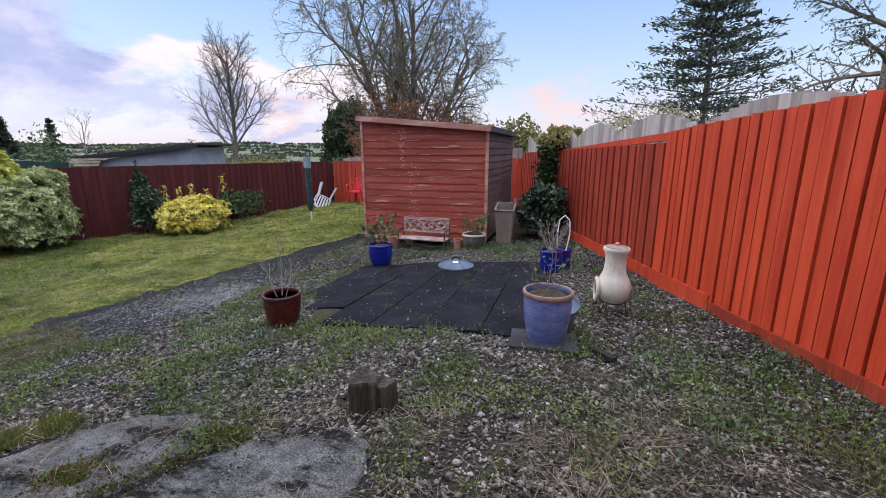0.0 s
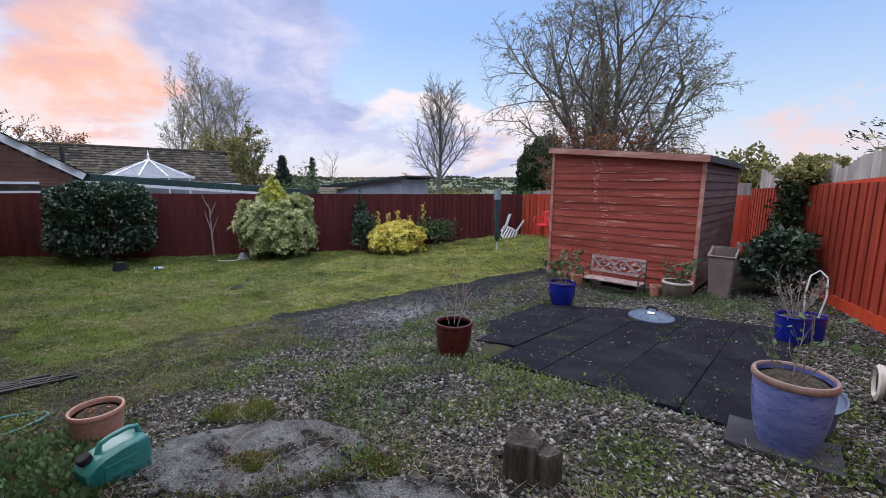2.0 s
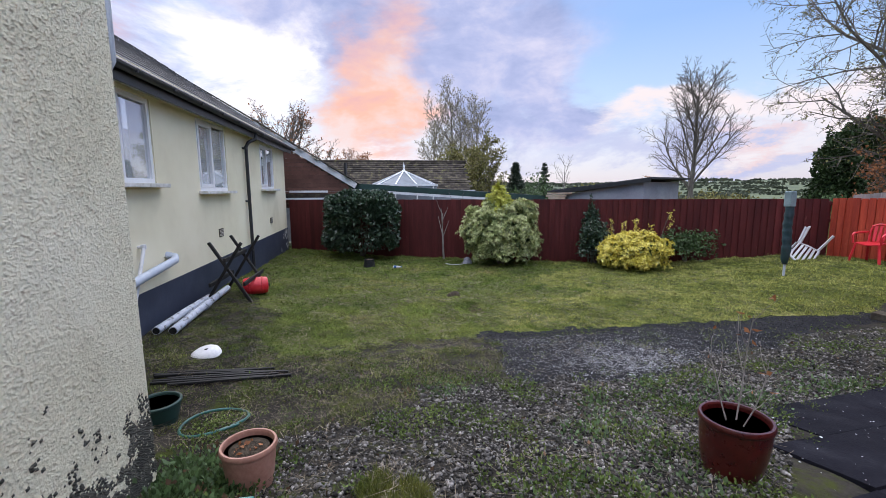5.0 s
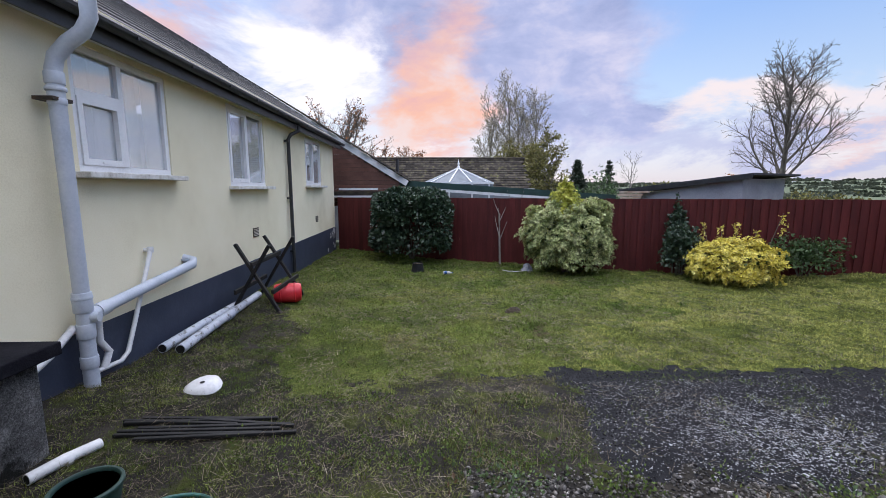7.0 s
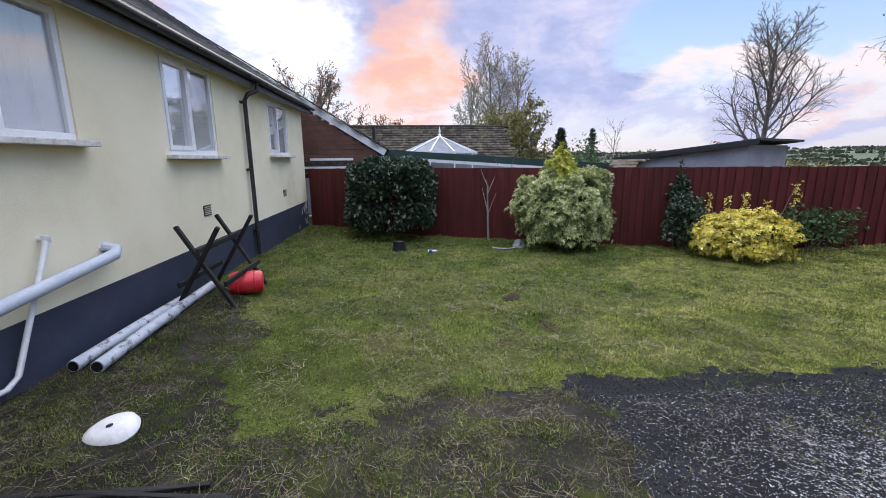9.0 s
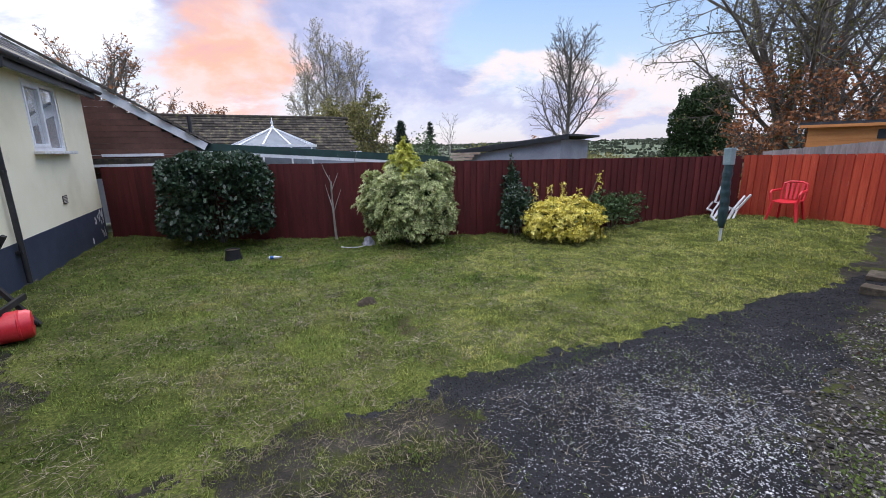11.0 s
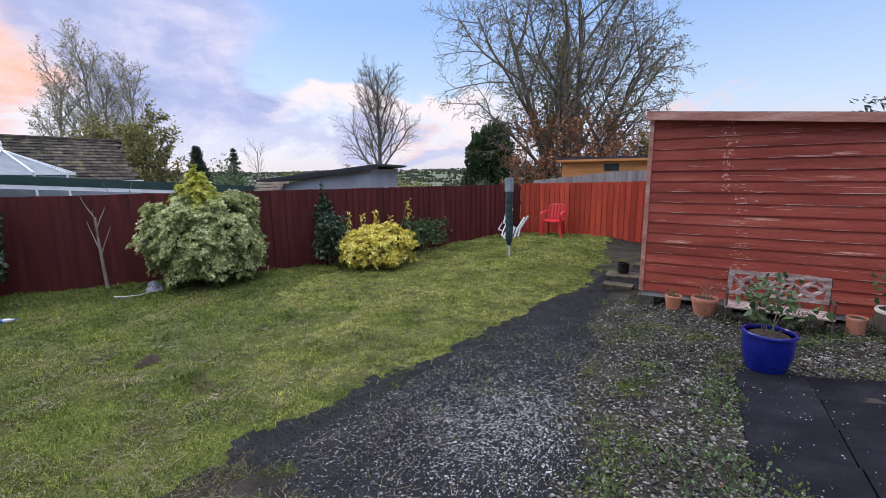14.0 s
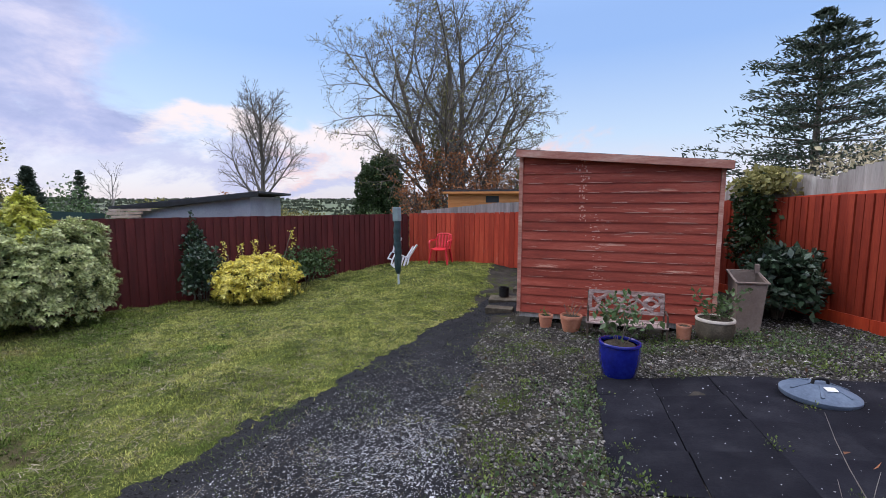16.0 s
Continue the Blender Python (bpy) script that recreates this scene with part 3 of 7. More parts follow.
            g.box(((a + b) / 2, y + 0.022, p + sw / 2), (b - a, 0.05, sw)).box(((a + b) / 2, y + 0.022, q - sw / 2), (b - a, 0.05, sw))
            g.box((a + sw / 2, y + 0.022, (p + q) / 2), (sw, 0.05, q - p - 2 * sw)).box((b - sw / 2, y + 0.022, (p + q) / 2), (sw, 0.05, q - p - 2 * sw))
            sash_ob = part("sash", g, M_WHITE, th)
            part("handle", Geo().box(((a + b) / 2, y + 0.052, p + sw / 2), (0.09, 0.012, 0.014)), M_WHITE, sash_ob)
            a, b, p, q = a + sw, b - sw, p + sw, q - sw
        gl = part("pane", Geo().box(((a + b) / 2, y, (p + q) / 2), (b - a, 0.006, q - p)), M_GLASS, th)
        gl.visible_shadow = False

    a, b, p, q = x0 + w, x1 - w, z0 + w, z1 - w
    if layout == "big":  # a top light over a casement beside one large light
        m = b - (b - a) * 0.46
        part("mullion", Geo().box((m, y, (p + q) / 2), (w, 0.07, q - p)), M_WHITE, th)
        t = q - (q - p) * 0.36
        part("transom", Geo().box(((m + b) / 2 + w / 4, y, t), (b - m - w / 2, 0.07, w)), M_WHITE, th)
        light(m + w / 2, b, t + w / 2, q, False)
        light(m + w / 2, b, p, t - w / 2, True)
        light(a, m - w / 2, p, q, False)
    else:
        m = (a + b) / 2
        part("mullion", Geo().box((m, y, (p + q) / 2), (w, 0.07, q - p)), M_WHITE, th)
        light(a, m - w / 2, p, q, False)
        light(m + w / 2, b, p, q, True)
    part("window_sill", Geo().box(((x0 + x1) / 2, HY + 0.04, z0 - 0.025), (x1 - x0 + 0.14, 0.2, 0.05)), M_SILL, th, "white sill with flaking paint", bevel=0.008)
    if layout != "big":
        return
    # added pleated sheet behind the glass, pale in place of a sky reflection
    g = Geo()
    nf = 60
    for i in range(nf):
        xa, xb = x0 + (x1 - x0) * i / nf, x0 + (x1 - x0) * (i + 1) / nf
        ya, yb = HY - 0.34 + 0.02 * math.sin(i * 1.9), HY - 0.34 + 0.02 * math.sin((i + 1) * 1.9)
        g.add([(xa, ya, z0), (xb, yb, z0), (xb, yb, z1), (xa, ya, z1)], [(0, 1, 2, 3)])
    ob = part("net_curtain", g, M_PALESHEET)
    tagged(ob, "added pale pleated sheet standing in for sky reflected in the glass", "curtain")


def glass_material():
    m = bpy.data.materials.new("window_glass")
    m.use_nodes = True
    b = m.node_tree.nodes["Principled BSDF"]
    b.inputs["Base Color"].default_value = (0.86, 0.9, 0.92, 1)
    b.inputs["Roughness"].default_value = 0.02
    b.inputs["IOR"].default_value = 1.52
    b.inputs["Transmission Weight"].default_value = 0.75
    b.inputs["Coat Weight"].default_value = 1.0
    b.inputs["Coat IOR"].default_value = 1.9
    b.inputs["Coat Roughness"].default_value = 0.02
    return m


M_GLASS = glass_material()

g = Geo()
wall_with_openings(g, HX1, HX0, 0.32, 3.06, HY, 0.28, [(w[0], w[1], w[2], w[3]) for w in WINDOWS])
tagged(part("wall_house", g, M_CREAM), "smooth cream rendered bungalow wall", "wall", kind="structure")
g = Geo()
g.box(((HX0 + HX1) / 2, HY - 0.14, -0.24), (HX0 - HX1, 0.3, 1.12))
plinth = tagged(part("wall_plinth", g, M_PLINTH), "navy blue painted plinth, chipped near the corner", "wall", kind="structure")
# added backing behind the windows, its colour carrying the room's darkness
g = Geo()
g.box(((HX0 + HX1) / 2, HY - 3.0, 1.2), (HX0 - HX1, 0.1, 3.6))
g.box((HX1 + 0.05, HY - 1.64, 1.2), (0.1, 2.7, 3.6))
tagged(part("wall_inner", g, M_DARKROOM), "unseen inner wall coloured dark for an unlit room", "wall", kind="structure")
g = Geo()
g.box((HX1 + 0.14, HY - 4.3, 1.13), (0.28, 8.2, 3.86))
tagged(part("wall_end", g, M_CREAM), "cream rendered end wall", "wall", kind="structure")
for i, w in enumerate(WINDOWS):
    build_window(i + 1, *w, "big" if i == 0 else "pair")

# roof over the long wall
EAVE_Y, EAVE_Z = HY + 0.18, 2.79


def roof_slope(name, x0, x1, y_eave, z_eave, run, pitch, mat, parent, course=0.3, width=0.33, sign=-1):
    """Courses of flat interlocking tiles up a slope from the eave."""
    g = Geo()
    n = int(run / (course * math.cos(pitch)))
    cols = int(abs(x1 - x0) / width)
    for j in range(n):
        for i in range(cols):
            xa = min(x0, x1) + i * width + (0.5 * width if j % 2 else 0)
            xb = min(xa + width - 0.006, max(x0, x1))
            s0, s1 = j * course, (j + 1) * course + 0.05
            lift0, lift1 = 0.034, 0.012
            pts = []
            for s, l in ((s0, lift0), (s1, lift1)):
                for x in (xa, xb):
                    pts.append((x, y_eave + sign * s * math.cos(pitch) - 0 * l, z_eave + s * math.sin(pitch) + l))
            low = [(p[0], p[1], p[2] - 0.018) for p in pts[:2]]
            g.add(pts + low, [(0, 1, 3, 2), (4, 5, 1, 0)])
    ob = part(name, g, mat, parent)
    return ob


roof = thing("roof_house", Matrix.Identity(4), "dark concrete tiled bungalow roof with black gutter", "roof", kind="structure")
roof_slope("tiling", HX1 - 0.35, HX0 + 2.4, EAVE_Y + 0.02, EAVE_Z + 0.10, 4.2, radians(34), M_OWNTILE, roof)
g = Geo()
rp = radians(34)
g.add([(HX1 - 0.35, EAVE_Y, EAVE_Z + 0.06), (HX0 + 2.4, EAVE_Y, EAVE_Z + 0.06), (HX0 + 2.4, EAVE_Y - 4.3 * math.cos(rp), EAVE_Z + 0.06 + 4.3 * math.sin(rp)), (HX1 - 0.35, EAVE_Y - 4.3 * math.cos(rp), EAVE_Z + 0.06 + 4.3 * math.sin(rp))], [(0, 1, 2, 3)])
part("roof_deck", g, M_OWNTILE, roof)
part("soffit", Geo().box(((HX0 + HX1) / 2 - 0.15, (HY + EAVE_Y) / 2, EAVE_Z - 0.02), (HX0 - HX1 + 0.3, EAVE_Y - HY, 0.03)), M_SILL, roof, "white soffit with peeling paint")
part("fascia", Geo().box(((HX0 + HX1) / 2 - 0.15, EAVE_Y, EAVE_Z), (HX0 - HX1 + 0.3, 0.025, 0.18)), M_BLACKPVC, roof)
# half-round gutter
g = Geo()
prof = [(math.cos(a) * 0.06, math.sin(a) * 0.06) for a in np.linspace(math.pi, 2 * math.pi, 9)]
vs = []
for x in (HX1 - 0.4, HX0):
    vs += [(x, EAVE_Y + 0.075 + p, EAVE_Z + 0.07 + q) for p, q in prof]
    vs += [(x, EAVE_Y + 0.075 + p * 0.9, EAVE_Z + 0.072 + q * 0.9) for p, q in prof[::-1]]
k = len(vs) // 2
g.add(vs, [(i, (i + 1) % k, (i + 1) % k + k, i + k) for i in range(k)] + [tuple(range(k))[::-1], tuple(range(k, 2 * k))])
part("gutter", g, M_BLACKPVC, roof)
for i in range(13):
    x = HX0 - 0.5 - i * 0.9
    part("gutter_bracket", Geo().box((x, EAVE_Y + 0.08, EAVE_Z + 0.04), (0.02, 0.13, 0.03)), M_BLACKPVC, roof)
# closing slope behind
g = Geo()
g.add([(HX1 - 0.35, EAVE_Y - 3.5, EAVE_Z + 2.42), (HX0 + 2.4, EAVE_Y - 3.5, EAVE_Z + 2.42), (HX0 + 2.4, EAVE_Y - 8.6, EAVE_Z), (HX1 - 0.35, EAVE_Y - 8.6, EAVE_Z)], [(0, 1, 2, 3)])
part("rear_slope", g, M_OWNTILE, roof)

# downpipe
dp = thing("downpipe", Matrix.Identity(4), "black plastic rainwater downpipe on the cream wall", "pipe")
part("pipe", Geo().tube([(-11.1, EAVE_Y + 0.07, EAVE_Z), (-11.1, EAVE_Y + 0.05, EAVE_Z - 0.12), (-10.94, HY + 0.12, 2.58), (-10.92, HY + 0.07, 2.48), (-10.92, HY + 0.07, 1.2), (-10.92, HY + 0.07, -0.25)], 0.036, 10), M_BLACKPVC, dp, smooth=True)
for z in (2.45, 1.3, 0.2):
    part("clip", Geo().box((-10.92, HY + 0.045, z), (0.12, 0.09, 0.04)), M_BLACKPVC, dp)

# the pebbledashed wing
g = Geo()
g.box((EX_X + 4.5, EX_Y - 2.5, 1.12), (9.0, 5.0, 3.0))
wing = tagged(part("wall_wing", g, M_DASH), "thick cream pebbledash wall with dark damp at its foot", "wall", kind="structure")
g = Geo()
g.box((EX_X + 4.35, EX_Y - 2.46, 2.54), (9.02, 5.0, 0.09))
tagged(part("roof_wing", g, M_FELT), "flat grey felt roof and boarded eave over the wing", "roof", kind="structure")

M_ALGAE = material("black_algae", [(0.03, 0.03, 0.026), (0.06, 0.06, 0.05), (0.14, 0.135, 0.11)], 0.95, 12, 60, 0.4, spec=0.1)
# the coarse dash thrown over the wing's garden face
nr_ = np.random.default_rng(4)
nd_ = 15000
dx_, dz_ = nr_.uniform(EX_X + 0.004, EX_X + 2.6, nd_), nr_.uniform(-0.05, 2.62, nd_)
rs_ = nr_.uniform(0.004, 0.011, nd_)
g = Geo()
for a_, b_, r_ in zip(dx_, dz_, rs_):
    o_ = len(g.v)
    g.v += [(a_ - r_, EX_Y - 0.002, b_ - r_ * 0.4), (a_ + r_ * 0.7, EX_Y - 0.002, b_ - r_ * 0.8), (a_ + r_, EX_Y - 0.002, b_ + r_ * 0.5), (a_ - r_ * 0.5, EX_Y - 0.002, b_ + r_ * 0.9), (a_, EX_Y + r_ * 0.75, b_)]
    g.f += [(o_, o_ + 1, o_ + 4), (o_ + 1, o_ + 2, o_ + 4), (o_ + 2, o_ + 3, o_ + 4), (o_ + 3, o_, o_ + 4)]
ob = part("dash", g, M_DASH, wing)
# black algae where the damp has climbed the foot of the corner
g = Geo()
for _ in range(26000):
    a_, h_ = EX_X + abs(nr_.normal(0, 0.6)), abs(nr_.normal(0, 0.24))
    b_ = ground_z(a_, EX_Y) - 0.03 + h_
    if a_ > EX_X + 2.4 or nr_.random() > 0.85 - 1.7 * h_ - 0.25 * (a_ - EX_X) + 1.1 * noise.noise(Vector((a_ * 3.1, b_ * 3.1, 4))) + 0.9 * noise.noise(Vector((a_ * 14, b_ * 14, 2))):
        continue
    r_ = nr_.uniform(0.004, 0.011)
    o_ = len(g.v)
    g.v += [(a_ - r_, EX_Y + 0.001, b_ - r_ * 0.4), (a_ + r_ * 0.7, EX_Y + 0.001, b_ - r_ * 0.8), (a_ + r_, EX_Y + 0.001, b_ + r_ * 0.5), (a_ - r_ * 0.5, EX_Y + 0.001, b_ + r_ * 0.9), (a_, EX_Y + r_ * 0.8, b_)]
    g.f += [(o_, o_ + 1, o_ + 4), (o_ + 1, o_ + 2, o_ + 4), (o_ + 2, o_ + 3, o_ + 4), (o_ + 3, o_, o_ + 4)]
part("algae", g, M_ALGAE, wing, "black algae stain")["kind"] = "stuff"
ob["kind"] = "stuff"
for p_ in ob.data.polygons:
    p_.use_smooth = True

# ---- the garden shed ----
SH = pose(-4.69, 6.912, 0, 0, 0, 8.3)
SW, SD, SZ0 = 2.395, 3.1, 0.03


M_DARKSTONE = material("dark_mossy_block", [(0.04, 0.035, 0.028), (0.075, 0.066, 0.052), (0.13, 0.115, 0.09)], 0.9, 8, 60, 0.5, spec=0.1)


def shed_top(x):
    return 2.216 - 0.207 * x / SW


def flake(g, x0, x1, z0, za, zb, o, pitch):
    """A thin worn patch on the slope of a plank, from za to zb over its foot."""
    def f(h):
        return -(0.014 + o) + 0.012 * h / pitch - 0.0012
    m = (x0 + x1) / 2
    vs = []
    for d in (0.0, 0.004):
        vs += [(x0, f(za) + d, z0 + za), (x1, f(za) + d, z0 + za), (x1 - 0.1 * (x1 - x0), f(zb) + d, z0 + zb), (m - 0.3 * (x1 - x0), f(zb) + d, z0 + zb)]
    g.add([vs[i] for i in (4, 5, 1, 0, 7, 6, 2, 3)], BOXF)


def worn_edge(g, xe, z0, o, pitch, rng):
    """Bare wood along a plank's lower edge, and scrapes up a band of the wall."""
    x = rng.uniform(0.02, 0.3)
    while x < xe - 0.1:
        n = rng.uniform(0.03, 0.45)
        e = min(x + n, xe - 0.03)
        if rng.random() < 0.75:
            flake(g, x, e, z0, 0.0, rng.uniform(0.003, 0.008), o, pitch)
        x = e + rng.uniform(0.02, 0.5)
    for i in range(rng.randint(0, 3)):
        a = rng.uniform(0.05, max(0.1, xe - 0.5))
        h = rng.uniform(0.01, pitch - 0.03)
        flake(g, a, min(a + rng.uniform(0.06, 0.4), xe - 0.05), z0, h, h + rng.uniform(0.002, 0.006), o, pitch)
    if xe > 1.1 and z0 > 1.2:
        for i in range(9):
            a = rng.gauss(0.80, 0.03)
            h = rng.uniform(0.0, pitch - 0.04)
            flake(g, a, a + rng.uniform(0.006, 0.03), z0, h, h + rng.uniform(0.006, 0.03), o, pitch)
    if xe > 1.1 and z0 < 1.4:
        for i in range(7):
            a = rng.gauss(0.98, 0.05)
            h = rng.uniform(0.0, pitch - 0.03)
            flake(g, a, a + rng.uniform(0.006, 0.05), z0, h, h + rng.uniform(0.003, 0.014), o, pitch)


def build_shed():
    th = thing("garden_shed", SH, "red-brown stained shiplap pent garden shed", "shed")
    rng = random.Random(5)
    pitch = 0.127
    bare, rng2 = Geo(), random.Random(17)
    for side in ("front", "right", "left", "back"):
        k = 0
        while True:
            z0 = SZ0 + k * pitch
            hi = shed_top(0) if side in ("front", "left", "back") else shed_top(SW)
            if z0 > hi - 0.02:
                break
            z1 = z0 + pitch - 0.004
            g = Geo()
            o = rng.uniform(0, 0.002)
            if side in ("front", "back"):
                ya = 0.0 if side == "front" else SD
                dy = -1 if side == "front" else 1
                xe = SW
                zl, zr = min(z1, shed_top(0)), min(z1, shed_top(SW))
                if z0 > shed_top(SW) - 0.01:
                    xe = clamp((shed_top(0) - z0) / 0.207 * SW, 0.1, SW)
                    zl, zr = min(z1, shed_top(0)), z0 + 0.004
                vs = [(0, ya - dy * 0.02, z0), (xe, ya - dy * 0.02, z0), (xe, ya + dy * (0.014 + o), z0), (0, ya + dy * (0.014 + o), z0),
                      (0, ya - dy * 0.02, zl), (xe, ya - dy * 0.02, zr), (xe, ya + dy * (0.002 + o), zr), (0, ya + dy * (0.002 + o), zl)]
            else:
                xa, dx = (SW, 1) if side == "right" else (0.0, -1)
                z1 = min(z1, hi)
                vs = [(xa - dx * 0.02, 0.02, z0), (xa - dx * 0.02, SD - 0.02, z0), (xa + dx * (0.014 + o), SD - 0.02, z0), (xa + dx * (0.014 + o), 0.02, z0),
                      (xa - dx * 0.02, 0.02, z1), (xa - dx * 0.02, SD - 0.02, z1), (xa + dx * (0.002 + o), SD - 0.02, z1), (xa + dx * (0.002 + o), 0.02, z1)]
            g.add(vs, BOXF)
            # the side turned from the sun takes the shade-darkened copy
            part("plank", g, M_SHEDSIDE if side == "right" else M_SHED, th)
            if side == "front":
                worn_edge(bare, xe, z0, o, pitch, rng2)
            k += 1
    g = Geo()
    g.add([(0, -0.001, SZ0), (SW, -0.001, SZ0), (SW, 0.018, SZ0), (0, 0.018, SZ0), (0, -0.001, shed_top(0)), (SW, -0.001, shed_top(SW)), (SW, 0.018, shed_top(SW)), (0, 0.018, shed_top(0))], BOXF)
    part("front_panel", g, M_SHED, th)
    part("worn_edge", bare, M_BAREWOOD, th, "pale bare wood along worn board edges")["kind"] = "stuff"
    for x, y in ((0.0, 0.0), (SW, 0.0), (SW, SD), (0.0, SD)):
        part("corner_trim", Geo().box((x, y, (SZ0 + shed_top(x)) / 2), (0.05, 0.05, shed_top(x) - SZ0)), M_SHEDTRIM, th, bevel=0.004)
    g = Geo()
    a, b = shed_top(-0.05), shed_top(SW + 0.07)
    g.add([(-0.05, -0.09, a + 0.012), (SW + 0.07, -0.09, b + 0.012), (SW + 0.07, SD + 0.08, b + 0.012), (-0.05, SD + 0.08, a + 0.012),
           (-0.05, -0.09, a + 0.045), (SW + 0.07, -0.09, b + 0.045), (SW + 0.07, SD + 0.08, b + 0.045), (-0.05, SD + 0.08, a + 0.045)], BOXF)
    part("roof", g, M_FELT, th, "grey felted sloping roof")
    g = Geo()
    g.bar((-0.06, -0.105, a - 0.01), (SW + 0.08, -0.105, b - 0.01), 0.022, 0.095)
    part("fascia", g, M_SHEDTRIM, th, "worn red fascia board with bare wood", bevel=0.004)
    g = Geo()
    g.bar((SW + 0.08, -0.09, b - 0.01), (SW + 0.08, SD + 0.09, b - 0.01), 0.02, 0.09)
    part("fascia", g, M_FELT, th)
    for y in (0.04, SD / 2, SD - 0.05):
        g = Geo()
        g.box((SW / 2, y, SZ0 - 0.035), (SW - 0.02, 0.07, 0.07))
        part("bearer", g, M_GREYWOOD, th)
    for x in (0.06, 0.9, 1.75, SW - 0.08):
        for y in (0.06, SD - 0.1):
            p = SH @ Vector((x, y, 0))
            zg = ground_z(p.x, p.y) - 0.03
            if SZ0 - 0.07 - zg > 0.02:
                part("block", Geo().box((x, y, (SZ0 - 0.07 + zg) / 2), (0.2, 0.12, SZ0 - 0.07 - zg)), M_DARKSTONE, th)
    return th


build_shed()

# ---- plants: helpers ----


def quads_mesh(name, verts, mat):
    """A mesh of separate quads from an (n, 4, 3) array."""
    n = len(verts)
    me = bpy.data.meshes.new(name)
    me.vertices.add(n * 4)
    me.vertices.foreach_set("co", np.asarray(verts, dtype=np.float32).ravel())
    me.loops.add(n * 4)
    me.loops.foreach_set("vertex_index", np.arange(n * 4, dtype=np.int32))
    me.polygons.add(n)
    me.polygons.foreach_set("loop_start", np.arange(0, n * 4, 4, dtype=np.int32))
    me.update(calc_edges=True)
    me.materials.append(mat)
    return me


def tris_mesh(name, verts, mat):
    n = len(verts)
    me = bpy.data.meshes.new(name)
    me.vertices.add(n * 3)
    me.vertices.foreach_set("co", np.asarray(verts, dtype=np.float32).ravel())
    me.loops.add(n * 3)
    me.loops.foreach_set("vertex_index", np.arange(n * 3, dtype=np.int32))
    me.polygons.add(n)
    me.polygons.foreach_set("loop_start", np.arange(0, n * 3, 3, dtype=np.int32))
    me.update(calc_edges=True)
    me.materials.append(mat)
    return me


def unit(a):
    return a / np.maximum(np.linalg.norm(a, axis=-1, keepdims=True), 1e-9)


def leaf_quads(rng, centres, outward, size, aspect=0.5, jitter=0.9, droop=0.0):
    """Folded diamond leaves at the centres, growing roughly outward."""
    n = len(centres)
    d = unit(outward + rng.normal(0, jitter, (n, 3)) + np.array([0, 0, -droop]))
    side = unit(np.cross(d, rng.normal(0, 1, (n, 3))))
    nrm = np.cross(d, side)
    s = size * rng.uniform(0.6, 1.3, (n, 1))
    a = centres - d * s * 0.5
    c = centres + d * s * 0.5
    b = centres + side * s * aspect * 0.5 + nrm * s * 0.1
    e = centres - side * s * aspect * 0.5 + nrm * s * 0.1
    return np.stack([a, b, c, e], axis=1)


def lumpy(rng, n, radii, fill=0.45, lump=0.28, freq=2.2, seed=0.0, shape="ball"):
    """Points in the outer part of a lumpy bush, with outward directions."""
    d = unit(rng.normal(0, 1, (n, 3)))
    d[:, 2] = np.where(d[:, 2] < -0.55, -d[:, 2], d[:, 2])
    k = np.array([noise.noise(Vector((p[0] * freq + seed, p[1] * freq, p[2] * freq))) + 0.5 * noise.noise(Vector((p[0] * freq * 2.6 + seed, p[1] * freq * 2.6, p[2] * freq * 2.6))) for p in d])
    r = (1 + lump * k) * (1 - fill * rng.uniform(0, 1, n) ** 1.7)
    p = d * r[:, None]
    if shape == "cone":
        h = (p[:, 2] + 1) / 2
        w = np.clip(1.08 - h, 0.03, 1) ** 0.5
        p[:, 0] *= w * 1.15
        p[:, 1] *= w * 1.15
    if shape == "box":
        p = np.sign(p) * np.abs(p) ** 0.62
        p *= np.minimum(1.0, 1.08 / np.maximum(np.abs(p).max(axis=1), 0.5))[:, None]
    return p * np.array(radii), d


M_LAUREL = leaf_material("dark_laurel_leaves", [(0.016, 0.032, 0.018), (0.034, 0.060, 0.032), (0.06, 0.095, 0.05)], 0.4, 0.5, 0.5, 0.1)
M_VARIEG = leaf_material("cream_variegated_leaves", [(0.10, 0.15, 0.04), (0.35, 0.385, 0.16), (0.68, 0.67, 0.39)], 0.55, 0.5, 0.3, 0.25, 6.0)
M_GOLDTIP = leaf_material("golden_green_leaves", [(0.22, 0.27, 0.03), (0.45, 0.46, 0.07), (0.62, 0.58, 0.12)], 0.5, 0.35)
M_GOLD = leaf_material("golden_leaves", [(0.34, 0.30, 0.04), (0.62, 0.53, 0.09), (0.80, 0.73, 0.26)], 0.55, 0.4, 0.3)
M_GREENLEAF = leaf_material("green_leaves", [(0.035, 0.062, 0.022), (0.07, 0.115, 0.04), (0.12, 0.18, 0.075)], 0.5, 0.45)
M_IVY = leaf_material("ivy_leaves", [(0.014, 0.030, 0.010), (0.035, 0.058, 0.020), (0.07, 0.095, 0.04)], 0.45, 0.45)
M_AUTUMN = leaf_material("rust_autumn_leaves", [(0.20, 0.080, 0.035), (0.33, 0.14, 0.06), (0.42, 0.23, 0.12)], 0.6, 0.4, 0.2)
M_OLIVE = leaf_material("olive_autumn_leaves", [(0.11, 0.11, 0.034), (0.20, 0.185, 0.062), (0.33, 0.28, 0.12)], 0.6, 0.4, 0.2)
M_PALELEAF = leaf_material("pale_buff_leaves", [(0.24, 0.20, 0.10), (0.38, 0.33, 0.20), (0.52, 0.47, 0.33)], 0.6, 0.35)
